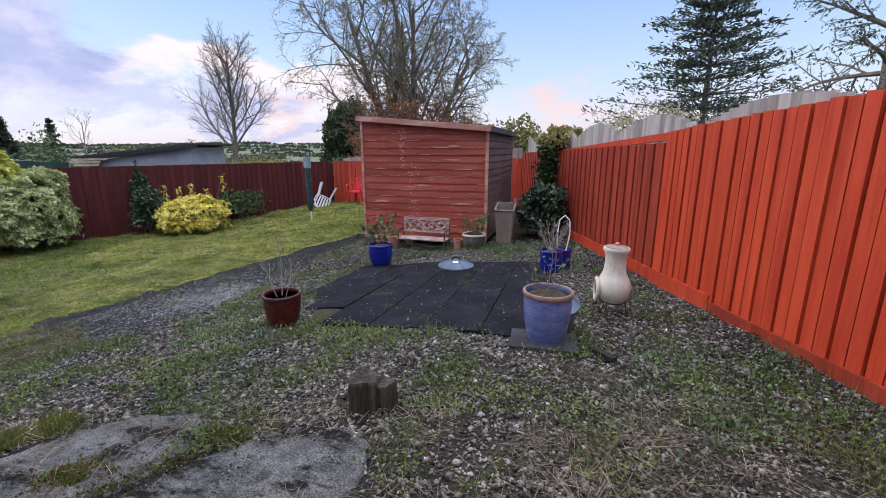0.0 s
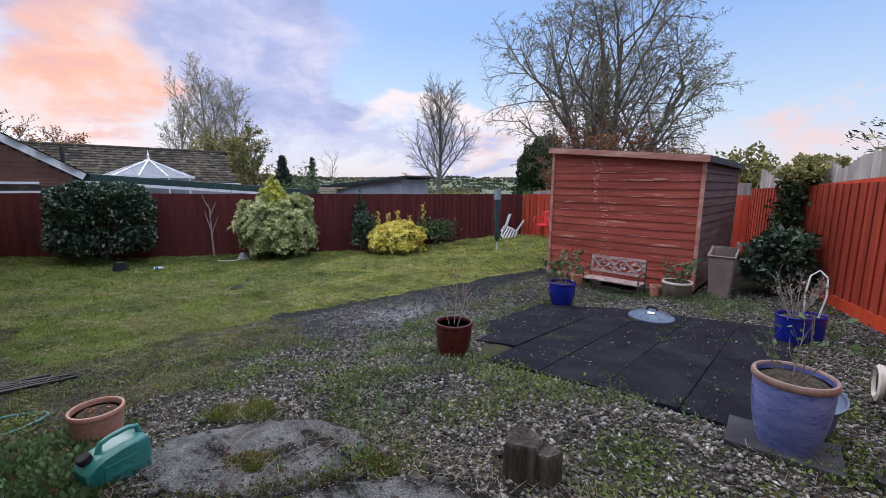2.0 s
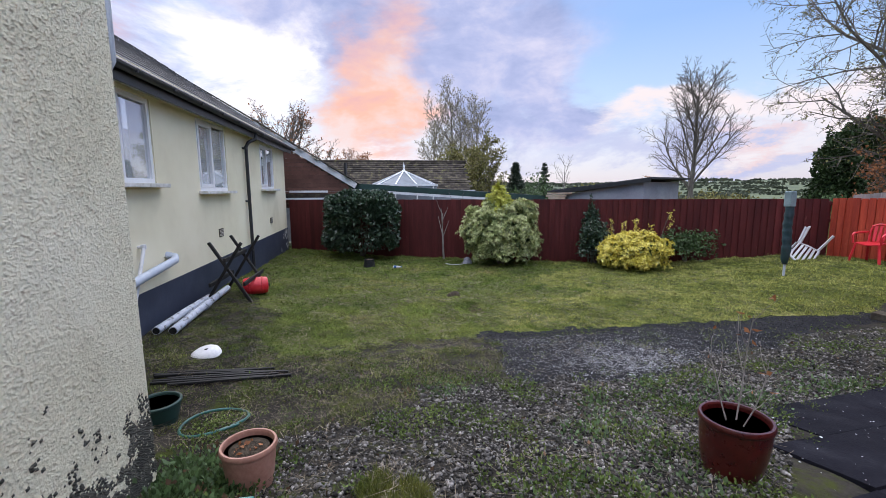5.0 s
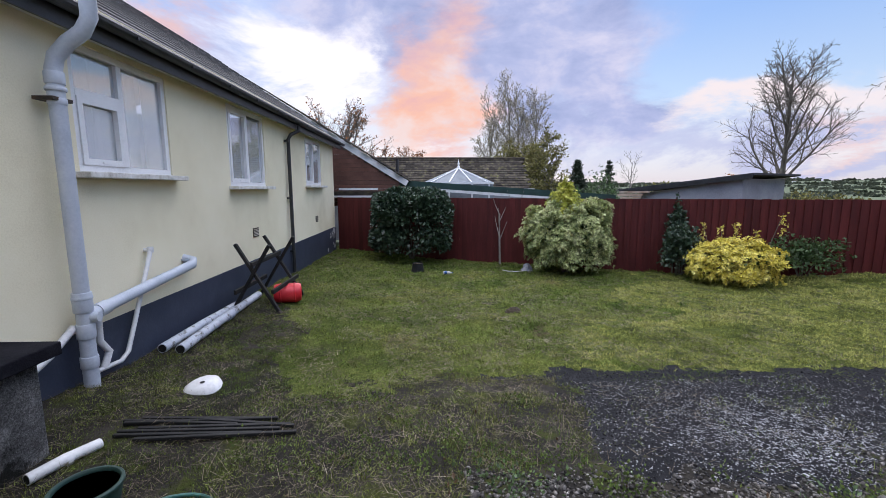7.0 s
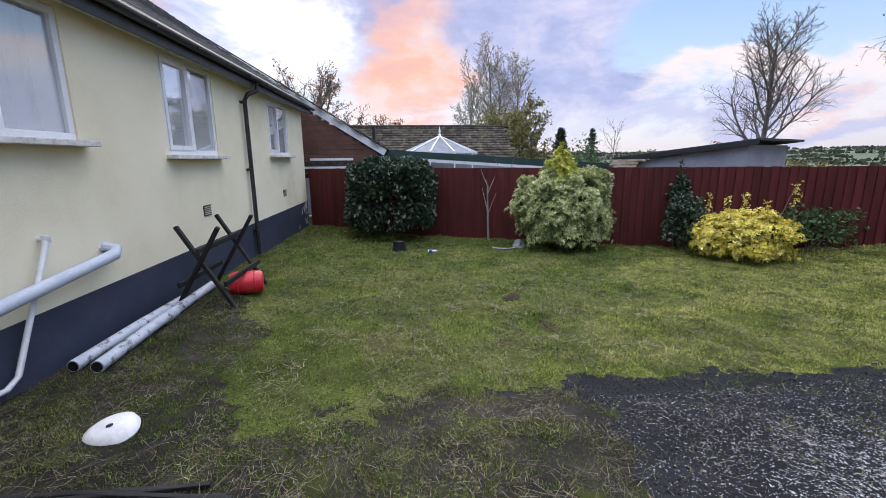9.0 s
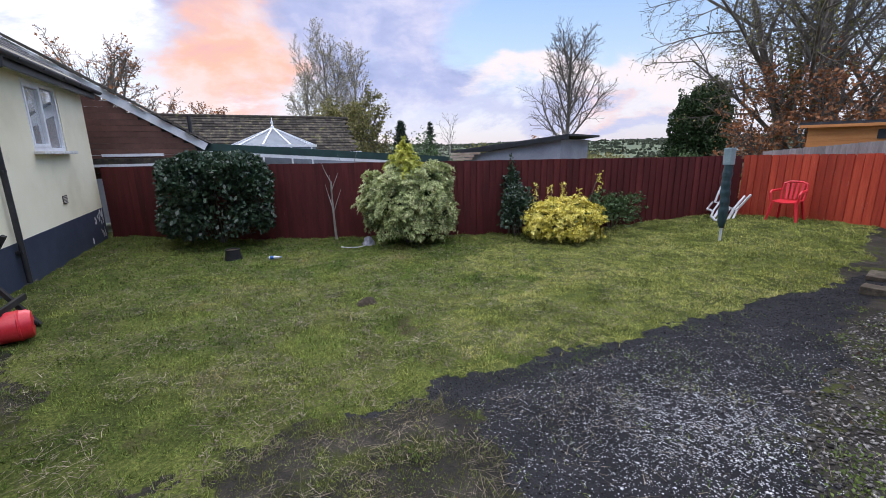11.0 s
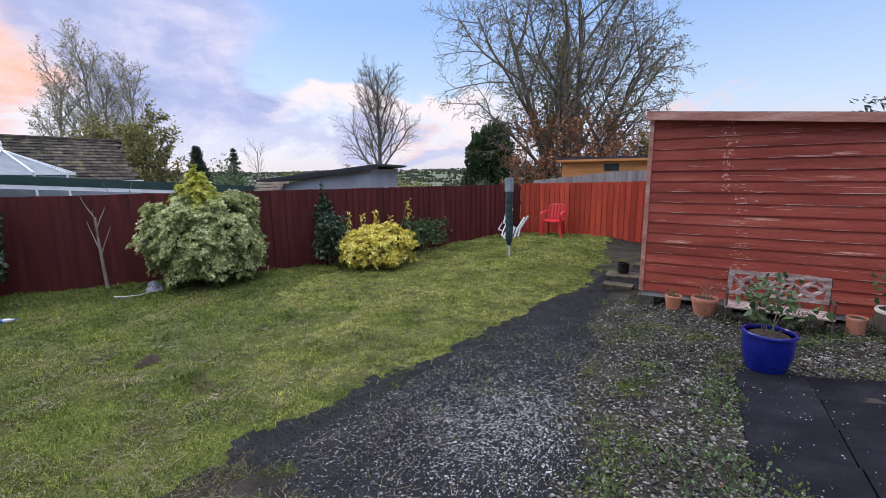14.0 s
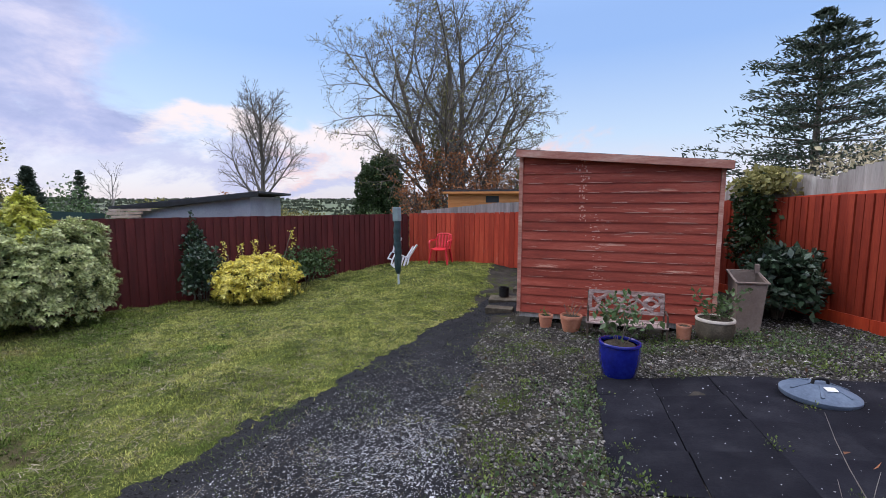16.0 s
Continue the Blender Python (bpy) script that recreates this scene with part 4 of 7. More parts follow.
M_NEEDLE = leaf_material("blue_green_needles", [(0.030, 0.045, 0.032), (0.055, 0.075, 0.052), (0.085, 0.105, 0.075)], 0.6, 0.4, 0.2, 0.15)
M_CYPRESS = leaf_material("cypress_green", [(0.018, 0.034, 0.012), (0.036, 0.060, 0.02), (0.06, 0.088, 0.034)], 0.6, 0.5, 0.2, 0.1)
M_PALEBARK = material("pale_bark", [(0.14, 0.12, 0.10), (0.24, 0.215, 0.19), (0.34, 0.31, 0.28)], 0.9, 4, 40, 0.5)
M_STRAW = M_DRYBLADE
M_FARWOOD = leaf_material("far_wood_leaves", [(0.050, 0.060, 0.040), (0.075, 0.085, 0.058), (0.11, 0.115, 0.075)], 0.8, 0.25, 0.1)


def rosettes(rng, centres, outward, per, size, aspect=0.36, spread=1.0):
    """Whorls of narrow leaves that radiate from each centre, bent outward and down."""
    n = len(centres)
    axis = unit(outward + rng.normal(0, 0.35, (n, 3)) + np.array([0, 0, 0.35]))
    u = unit(np.cross(axis, rng.normal(0, 1, (n, 3))))
    w = np.cross(axis, u)
    a = np.arange(per)[None, :, None] * 2.4 + rng.uniform(0, 6.28, (n, 1, 1))
    flat = u[:, None] * np.cos(a) + w[:, None] * np.sin(a)
    k = rng.uniform(0.45, 1.0, (n, per, 1)) * spread
    d = unit(flat * k + axis[:, None] * (1.15 - k))
    side = unit(np.cross(d, axis[:, None] + 0.01))
    s = size * rng.uniform(0.7, 1.25, (n, per, 1))
    base = centres[:, None] + d * s * 0.12
    mid = base + d * s * 0.5 - axis[:, None] * s * 0.02
    tip = base + d * s * 0.98 - np.array([0, 0, 0.16]) * s
    q = np.stack([base, mid + side * s * aspect * 0.5, tip, mid - side * s * aspect * 0.5], axis=2)
    return q.reshape(-1, 4, 3)


def foliage(name, verts, mat, parent, label=""):
    ob = new(name, quads_mesh(name, verts, mat))
    ob.parent = parent
    ob["kind"] = "stuff"
    if label:
        ob["label"] = label
    return ob


def shrub(name, x, y, radii, leaves, size, mat, label, category="shrub", aspect=0.5, fill=0.5, lump=0.28, shape="ball", seed=1, freq=2.2, z=None, stems=7, bark=None, sink=0.0, group=""):
    """A bush: stems from the ground and a lumpy crown of single leaves."""
    z = ground_z(x, y) if z is None else z
    th = thing(name, pose(x, y, z), label, category, group)
    rng = np.random.default_rng(seed)
    c = np.array([0, 0, radii[2] * (1.0 if shape != "ball" else 0.86) - sink])
    p, d = lumpy(rng, leaves, radii, fill, lump, freq, seed * 3.3, shape)
    p += c
    keep = p[:, 2] > 0.02
    foliage("foliage", leaf_quads(rng, p[keep], d[keep] * 1.0, size, aspect), mat, th)
    r2 = random.Random(seed)
    g = Geo()
    for i in range(stems):
        a = r2.uniform(0, 6.28)
        k = r2.uniform(0.25, 0.7)
        e = Vector((math.cos(a) * radii[0] * k, math.sin(a) * radii[1] * k, c[2] + radii[2] * r2.uniform(0.0, 0.5)))
        s = Vector((math.cos(a) * 0.05, math.sin(a) * 0.05, -0.05))
        g.tube([s, s.lerp(e, 0.5) + Vector((0, 0, 0.08 * radii[2])), e], [0.022 * max(0.5, radii[2]), 0.016 * max(0.5, radii[2]), 0.006], 5)
    part("stem", g, bark or M_BARK, th)
    return th


def grow(geo, p, d, length, r, level, rng, tips, cfg):
    """One branch and, from it, the next level."""
    n = 5 if level == 0 else 4 if level == 1 else 3
    pts, rad = [p.copy()], [r]
    q, dd = p.copy(), d.copy()
    wig = cfg["wiggle"][min(level, len(cfg["wiggle"]) - 1)]
    up = cfg["up"][min(level, len(cfg["up"]) - 1)]
    for i in range(n):
        dd = (dd + Vector((rng.uniform(-1, 1), rng.uniform(-1, 1), rng.uniform(-1, 1))) * wig + Vector((0, 0, up))).normalized()
        q = q + dd * (length / n)
        pts.append(q.copy())
        rad.append(r * (1 - 0.72 * (i + 1) / n) if level else r * (1 - 0.6 * (i + 1) / n))
    (geo[min(level, 2)] if isinstance(geo, list) else geo).tube(pts, rad, 7 if level == 0 else 5 if level == 1 else 3, caps=False)
    if level >= cfg["levels"]:
        tips.append((pts, level))
        return
    if level >= cfg["levels"] - 1:
        tips.append((pts, level))
    kids = cfg["kids"][level]
    a0 = rng.uniform(0, 6.28)
    for k in range(kids):
        f = cfg["start"][level] + (1 - cfg["start"][level]) * (k + rng.uniform(0.2, 0.8)) / kids
        s = f * n
        i = min(int(s), n - 1)
        b = pts[i].lerp(pts[i + 1], s - i)
        t = (pts[i + 1] - pts[i]).normalized()
        ang = radians(rng.uniform(*cfg["angle"][min(level, len(cfg["angle"]) - 1)]))
        az = a0 + k * 2.4 + rng.uniform(-0.4, 0.4)
        u = t.orthogonal().normalized()
        u.rotate(Matrix.Rotation(az, 3, t))
        nd = (t * math.cos(ang) + u * math.sin(ang)).normalized()
        ln = length * cfg["ratio"][min(level, len(cfg["ratio"]) - 1)] * (1.12 - 0.5 * f) * rng.uniform(0.8, 1.15)
        grow(geo, b, nd, ln, max(r * cfg["thin"] * (1 - 0.45 * f), cfg["rmin"]), level + 1, rng, tips, cfg)


BARE = dict(levels=4, kids=(9, 7, 6, 4), start=(0.35, 0.2, 0.15, 0.1), angle=((25, 55), (28, 55), (25, 55)), ratio=(0.55, 0.55, 0.5, 0.5), wiggle=(0.06, 0.14, 0.2, 0.25), up=(0.0, 0.10, 0.08, 0.05), thin=0.55, rmin=0.012)


def tree(name, base, height, r, seed, label, cfg=BARE, leaf=None, leaf_n=0, leaf_size=0.12, bark=None, lean=(0, 0), trunk=0.62, limbs=1, category="tree", leaf_keep=1.0, group=""):
    """A tapered trunk that forks into limbs and twigs, with single leaves along the twigs."""
    th = thing(name, pose(*base), label, category, group)
    rng = random.Random(seed)
    g, tips = [Geo(), Geo(), Geo()], []
    for i in range(limbs):
        a = i * 2.4 + seed
        tilt = 0.0 if limbs == 1 else rng.uniform(0.12, 0.32)
        d = Vector((lean[0] + math.cos(a) * tilt, lean[1] + math.sin(a) * tilt, 1)).normalized()
        grow(g, Vector((0.12 * math.cos(a) * (limbs > 1), 0.12 * math.sin(a) * (limbs > 1), -0.3)), d, height * trunk * rng.uniform(0.9, 1.1), r, 0, rng, tips, cfg)
    part("trunk", g[0], bark or M_BARK, th)
    part("branchwork", g[1], bark or M_BARK, th)["kind"] = "stuff"
    if g[2].v:
        part("twigwork", g[2], bark or M_BARK, th)["kind"] = "stuff"
    if leaf is not None and leaf_n:
        nr = np.random.default_rng(seed)
        use = [t for t in tips if rng.random() < leaf_keep]
        pts = []
        for _ in range(leaf_n):
            t = use[nr.integers(len(use))][0]
            i = nr.integers(len(t) - 1)
            pts.append(t[i].lerp(t[i + 1], nr.random()))
        c = np.array([tuple(p) for p in pts]) + nr.normal(0, leaf_size * 0.6, (leaf_n, 3))
        foliage("crown", leaf_quads(nr, c, nr.normal(0, 1, (leaf_n, 3)), leaf_size, 0.6), leaf, th)
    return th


def conifer(name, base, height, width, seed, label, mat=None, rows=16, per=7, droop=0.05, needles=26, size=0.22, flat=0.4, bare=0.12, uneven=0.25):
    """A straight trunk with whorls of boughs, each clad in short needle sprays."""
    mat = mat or M_NEEDLE
    th = thing(name, pose(*base), label, "tree")
    rng, nr = random.Random(seed), np.random.default_rng(seed)
    g = Geo()
    g.tube([(0, 0, -0.3), (0.02, 0, height * 0.5), (0, 0.02, height)], [height * 0.022, height * 0.013, 0.01], 7)
    cs, ds = [], []
    for i in range(rows):
        f = i / (rows - 1)
        z = height * (bare + (1 - bare) * f)
        reach = width * (1 - f) ** 0.8 + 0.06 * width
        for k in range(per):
            a = i * 1.3 + k * 6.283 / per + rng.uniform(-0.3, 0.3)
            ln = reach * rng.uniform(1 - uneven, 1 + uneven)
            e = Vector((math.cos(a) * ln, math.sin(a) * ln, z + ln * rng.uniform(-droop, 0.22) + 0.0))
            s = Vector((0, 0, z))
            m = s.lerp(e, 0.5) - Vector((0, 0, ln * droop * 0.8))
            g.tube([s, m, e], [0.03 * height * 0.16, 0.02 * height * 0.14, 0.008], 4, caps=False)
            for _ in range(needles):
                u = rng.uniform(0.25, 1.02)
                p = s.lerp(m, u * 2) if u < 0.5 else m.lerp(e, u * 2 - 1)
                w = ln * 0.26 * (1.15 - u) + 0.05
                cs.append((p.x + rng.gauss(0, w), p.y + rng.gauss(0, w), p.z + rng.gauss(0, w * flat)))
                ds.append((math.cos(a), math.sin(a), 0.25))
    part("trunk", g, M_BARK, th)
    foliage("crown", leaf_quads(nr, np.array(cs), np.array(ds), size, 0.28, 0.55), mat, th)
    return th


# ---- neighbours' buildings ----


def build_bungalow():
    th = thing("neighbour_bungalow", Matrix.Identity(4), "bungalow with brown clad gable and mossy tiled roof", "house")
    gx, gy, gz, sl = -16.7, 0.12, 1.74, 0.62
    # clad gable, board by board
    k = 0
    while k < 20:
        z0 = 0.9 + k * 0.145
        z1 = z0 + 0.138
        yr = gy - max(0.0, z1 - gz) / sl - 0.06
        g = Geo()
        g.box((gx, (yr - 5.6) / 2, (z0 + z1) / 2), (0.05 + 0.004 * (k % 2), yr + 5.6, z1 - z0))
        part("board", g, M_CLAD, th)
        k += 1
        if yr < -5.2:
            break
    g = Geo()
    g.bar((gx + 0.07, gy + 0.18, gz - 0.08), (gx + 0.07, gy - 5.0, gz - 0.08 + 5.18 * sl), 0.03, 0.2)
    part("bargeboard", g, M_WHITE, th, "white bargeboard")
    part("white_capping", Geo().box((gx + 0.12, -1.35, 1.47), (0.12, 1.3, 0.07)), M_WHITE, th)
    # gable roof slope that faces the garden, then the main range
    g = Geo()
    n = 22
    c = 0.27
    for j in range(n):
        for i in range(28):
            xa = gx + 0.12 - i * 0.33 + (0.16 if j % 2 else 0)
            ya, yb = gy + 0.3 - j * c, gy + 0.3 - (j + 1) * c - 0.04
            za, zb = gz - 0.02 + j * c * sl, gz - 0.02 + (j + 1) * c * sl + 0.02
            g.add([(xa - 0.325, ya, za + 0.03), (xa, ya, za + 0.03), (xa, yb, zb), (xa - 0.325, yb, zb), (xa - 0.325, ya, za), (xa, ya, za)], [(0, 1, 2, 3), (4, 5, 1, 0)])
    part("tiling", g, M_TILE, th)
    g = Geo()
    x_e, x_r, z_e, z_r, y0, y1 = -22.9, -25.3, 1.48, 3.06, -6.0, 6.25
    m = 13
    for j in range(m):
        f0, f1 = j / m, (j + 1) / m + 0.015
        for i in range(int((y1 - y0) / 0.3)):
            ya = y0 + i * 0.3 + (0.15 if j % 2 else 0)
            yb = min(ya + 0.294, y1)
            xa, xb = x_e + (x_r - x_e) * f0, x_e + (x_r - x_e) * f1
            za, zb = z_e + (z_r - z_e) * f0, z_e + (z_r - z_e) * f1
            g.add([(xa, ya, za + 0.035), (xa, yb, za + 0.035), (xb, yb, zb), (xb, ya, zb), (xa, ya, za), (xa, yb, za)], [(0, 1, 2, 3), (4, 5, 1, 0)])
    part("tiling", g, M_TILE, th)
    part("ridge", Geo().tube([(x_r, y0, z_r), (x_r, y1, z_r)], 0.09, 8), M_TILE, th)
    part("wall", Geo().box((-25.3, 0.1, 0.2), (4.6, 12.1, 2.5)), M_BLOCK, th)
    g = Geo()
    g.add([(x_r, y0, z_r), (x_r, y1, z_r), (-27.8, y1, z_e), (-27.8, y0, z_e)], [(0, 1, 2, 3)])
    part("rear_slope", g, M_TILE, th)
    part("gutter", Geo().box((x_e + 0.05, 0.1, z_e - 0.05), (0.1, y1 - y0, 0.09)), M_WHITE, th)
    part("flue", Geo().tube([(-19.0, -0.2, 2.0), (-19.0, -0.2, 2.62)], 0.06, 8), M_BLACKPVC, th, "black flue pipe")


def build_conservatory():
    th = thing("conservatory", Matrix.Identity(4), "white framed conservatory with a glazed hipped roof and finial", "conservatory")
    cx, cy, ze, zr, w = -21.8, 2.42, 1.72, 2.42, 1.62
    eave = [(cx + 1.3 * math.cos(a), cy + w * math.sin(a), ze) for a in np.linspace(-math.pi / 2, math.pi / 2, 6)]
    top = Vector((cx - 0.1, cy, zr))
    for p in eave:
        part("rafter", Geo().bar(p, top, 0.05, 0.07), M_WHITE, th)
    for p, q in zip(eave, eave[1:]):
        part("eaves_beam", Geo().bar(p, q, 0.06, 0.1), M_WHITE, th)
        g = Geo()
        g.add([p, q, top], [(0, 1, 2)])
        part("roof_pane", g, M_CONSGLASS, th)
        g = Geo()
        g.add([(p[0], p[1], 0.2), (q[0], q[1], 0.2), q, p], [(0, 1, 2, 3)])
        part("side_pane", g, M_CONSGLASS, th)
        part("post", Geo().bar((p[0], p[1], 0.2), p, 0.06, 0.06), M_WHITE, th)
    part("ridge", Geo().bar(top, (cx - 1.2, cy, zr), 0.08, 0.1), M_WHITE, th)
    part("finial", Geo().lathe([(0.06, 0), (0.06, 0.06), (0.025, 0.1), (0.05, 0.2), (0.02, 0.3), (0.004, 0.42)], tuple(top), 8), M_WHITE, th, "white finial")


M_CONSGLASS = material("hazy_conservatory_glass", [(0.13, 0.15, 0.17), (0.18, 0.20, 0.22), (0.24, 0.26, 0.28)], 0.6, 2, 30, 0, spec=0.2)


def build_lean_to():
    th = thing("neighbour_garage", Matrix.Identity(4), "low flat-roofed garage with dark green fascia", "garage")
    a, b = Vector((-16.9, -0.3, 1.70)), Vector((-15.3, 6.95, 1.18))
    part("fascia", Geo().bar(a, b, 0.04, 0.2), M_GREENTRIM, th, "dark green fascia board")
    part("fascia", Geo().bar(a - Vector((0, 0, 0.16)), b - Vector((0, 0, 0.13)), 0.03, 0.09), M_WHITE, th, "white lower trim")
    g = Geo()
    back = Vector((-3.5, 0.6, 0.1))
    g.add([a + Vector((0, 0, 0.09)), b + Vector((0, 0, 0.09)), b + back, a + back], [(0, 1, 2, 3)])
    part("roof", g, M_FELT, th)
    g = Geo()
    g.box((-17.9, 3.3, 0.15), (3.2, 6.6, 1.9), 0, pose(-17.9, 3.3, 0.1, 0, 0, -12.4))
    part("wall", g, M_BLOCK, th)
    # porch roof edge beside the gable
    part("porch_roof", Geo().box((-16.3, -1.35, 1.33), (0.7, 2.6, 0.13)), M_TILE, th)
    part("porch_fascia", Geo().box((-15.93, -1.35, 1.235), (0.03, 2.6, 0.06)), M_WHITE, th)


def build_grey_shed():
    th = thing("neighbour_outbuilding", Matrix.Identity(4), "grey block outbuilding with a sloping black felt roof", "shed")
    l, r = Vector((-15.0, 7.1, 0)), Vector((-12.0, 8.72, 0))
    t = (r - l).normalized()
    n = Vector((-t.y, t.x, 0))
    zl, zr = 1.40, 1.80
    g = Geo()
    vs = []
    for p, zt in ((l + t * 0.25, zl - 0.1), (r - t * 0.15, zr - 0.08)):
        for q in (p, p + n * 2.2):
            vs += [(q.x, q.y, -0.6), (q.x, q.y, zt)]
    g.add(vs, [(0, 4, 5, 1), (4, 6, 7, 5), (6, 2, 3, 7), (2, 0, 1, 3), (1, 5, 7, 3)])
    part("wall", g, M_BLOCK, th)
    g = Geo()
    a, b = l - t * 0.15 - n * 0.12, r + t * 0.12 - n * 0.12
    vs = []
    for h in (0.0, 0.05):
        for p, z in ((a, zl), (b, zr), (b + n * 2.5, zr), (a + n * 2.5, zl)):
            vs.append((p.x, p.y, z + h))
    g.add(vs, BOXF)
    part("roof", g, M_FELT, th, "black felt roof")
    for k, (s, z, w) in enumerate(((0.0, zl - 0.04, 0.9), (-0.05, zl - 0.12, 0.75), (0.05, zl - 0.2, 0.6))):
        p = l + t * s - n * 0.14
        part("plank", Geo().bar((p.x - 0.1, p.y - 0.05, z), (p.x + t.x * w, p.y + t.y * w, z + 0.02), 0.03, 0.06), M_PALETIMBER, th)
    g = Geo()
    p, q = l + t * 0.2 - n * 0.13, r + t * 0.1 - n * 0.13
    g.bar((p.x, p.y, zl - 0.02), (q.x, q.y, zr - 0.03), 0.02, 0.1)
    part("fascia", g, M_BLACKPVC, th)


M_PALETIMBER = material("pale_timber", [(0.30, 0.20, 0.14), (0.45, 0.33, 0.25), (0.55, 0.45, 0.37)], 0.8, 3, 30, 0.3, stretch=(2, 2, 2))


def build_orange_shed():
    th = thing("timber_summerhouse", pose(-10.35, 16.45, 0.14, 0, 0, 14), "honey-coloured timber summerhouse with a grey felt roof", "shed")
    for k in range(15):
        z = 0.0 + k * 0.125
        part("plank", Geo().box((2.2, 0, z + 0.06), (4.4, 0.03 + 0.004 * (k % 2), 0.12)), M_ORANGEWOOD, th)
    part("wall", Geo().box((2.2, 1.3, 0.9), (4.38, 2.5, 1.9)), M_ORANGEWOOD, th)
    part("roof", Geo().box((2.2, 1.25, 1.94), (4.75, 2.9, 0.09)), M_FELT, th, "grey felt roof")
    part("fascia", Geo().box((2.2, -0.2, 1.87), (4.75, 0.03, 0.08)), M_ORANGEWOOD, th)
    # solid panel, the dark of the room inside painted on
    part("window", Geo().box((1.75, -0.03, 1.62), (0.5, 0.04, 0.26)), M_DARKROOM, th, "dark window")
    part("window_frame", Geo().box((1.75, -0.04, 1.77), (0.6, 0.05, 0.05)), M_ORANGEWOOD, th)


build_bungalow()
build_conservatory()
build_lean_to()
build_grey_shed()
build_orange_shed()

# ---- trees beyond the fence ----
BIG = dict(levels=4, kids=(8, 8, 7, 6), start=(0.22, 0.2, 0.15, 0.1), angle=((28, 56), (32, 66), (30, 66)), ratio=(0.60, 0.56, 0.52, 0.5), wiggle=(0.10, 0.20, 0.28, 0.32), up=(0.02, 0.07, 0.02, -0.02), thin=0.55, rmin=0.011)
tree("ash_tree", (-14.3, 25.4, -1.6), 20.5, 0.25, 11, "large half-bare tree with thin autumn leaves and ivy", BIG, M_OLIVE, 14000, 0.11, limbs=4, trunk=0.55)
for i, (x, y, z, rx, rz) in enumerate(((-15.3, 25.0, 3.6, 0.7, 3.4), (-14.2, 25.6, 3.4, 0.6, 3.4), (-14.6, 25.2, 7.4, 0.5, 2.4))):
    shrub("ivy_growth", x, y, (rx, rx, rz), 1500, 0.18, M_IVY if i % 2 else M_OLIVE, "ivy climbing the limbs of a tall tree", "ivy", 0.7, 0.9, 0.5, z=z - rz, seed=40 + i, stems=2)
RUST = dict(BIG, levels=3, kids=(7, 7, 7))
for i, (x, y, h, n) in enumerate(((-13.4, 23.6, 8.6, 2600), (-11.8, 23.8, 7.2, 2000), (-15.4, 22.6, 6.0, 1500), (-10.6, 24.4, 6.4, 1400))):
    tree("autumn_tree", (x, y, -1.2), h, 0.13, 60 + i, "small tree with rust-red autumn leaves", RUST, M_AUTUMN, n, 0.17, limbs=2)
tree("small_pine_tree", (-9.8, 24.6, -1.0), 5.2, 0.10, 68, "dark leafy tree behind the timber summerhouse", RUST, M_OLIVE, 3000, 0.18, limbs=2)
tree("bare_tree", (-37.0, 30.4, -3.2), 16.8, 0.27, 21, "tall leafless tree standing beyond the outbuilding", dict(BARE, kids=(17, 8, 6, 5), start=(0.28, 0.2, 0.15, 0.1), ratio=(0.43, 0.54, 0.52, 0.5), angle=((28, 52), (28, 56), (25, 58)), up=(0.0, 0.16, 0.09, 0.04), rmin=0.014), bark=M_BARK, trunk=0.86)
BIRCH = dict(BARE, levels=3, kids=(18, 9, 7), start=(0.2, 0.15, 0.1), angle=((22, 45), (20, 50)), ratio=(0.33, 0.5, 0.5), wiggle=(0.04, 0.12, 0.2), up=(0.0, 0.1, 0.02), rmin=0.012)
for i, (x, y, h) in enumerate(((-42.6, 6.6, 12.2), (-42.2, 8.7, 13.6), (-41.8, 10.7, 13.4), (-42.8, 9.7, 12.0))):
    tree("birch_tree", (x, y, -3.0), h, 0.13, 80 + i, "slender birch with few yellow leaves", BIRCH, M_PALELEAF, 3400, 0.12, bark=M_PALEBARK, trunk=0.95, group="birches behind the bungalow")
OAK = dict(BARE, levels=3, kids=(8, 8, 7), start=(0.25, 0.2, 0.1))
tree("round_tree", (-34.0, 9.6, -3.0), 11.0, 0.22, 91, "rounded tree in olive and yellow autumn leaf", OAK, M_OLIVE, 7000, 0.2, limbs=2)
tree("round_tree", (-33.2, 7.6, -3.0), 9.6, 0.2, 92, "rounded tree in olive and yellow autumn leaf", OAK, M_OLIVE, 5000, 0.2, limbs=2)
tree("oak_tree", (-34.0, -6.0, -2.0), 12.9, 0.26, 95, "broad half-bare tree behind the roofs", dict(OAK, levels=4, kids=(8, 7, 6, 4), start=(0.25, 0.2, 0.1, 0.1)), M_AUTUMN, 1500, 0.16, limbs=2)
tree("oak_tree", (-45.6, -2.0, -2.0), 9.0, 0.2, 96, "broad tree with orange autumn leaves behind the roofs", OAK, M_AUTUMN, 3500, 0.2, limbs=2)
conifer("spruce_tree", (-35.0, 12.6, -3.0), 6.5, 1.3, 3, "small dark spruce beyond the garage", rows=24, per=8, needles=46, size=0.24, uneven=0.5, flat=1.1, droop=0.2)
conifer("spruce_tree", (-37.9, 16.3, -3.4), 7.0, 1.2, 4, "small open spruce beyond the garage", rows=20, per=7, needles=34, size=0.22, uneven=0.55, flat=1.0, droop=0.15)
tree("young_tree", (-39.0, 18.7, -3.5), 8.4, 0.07, 97, "thin leafless sapling beyond the garage", dict(BIRCH, kids=(9, 5, 4)), bark=M_PALEBARK, trunk=0.95)
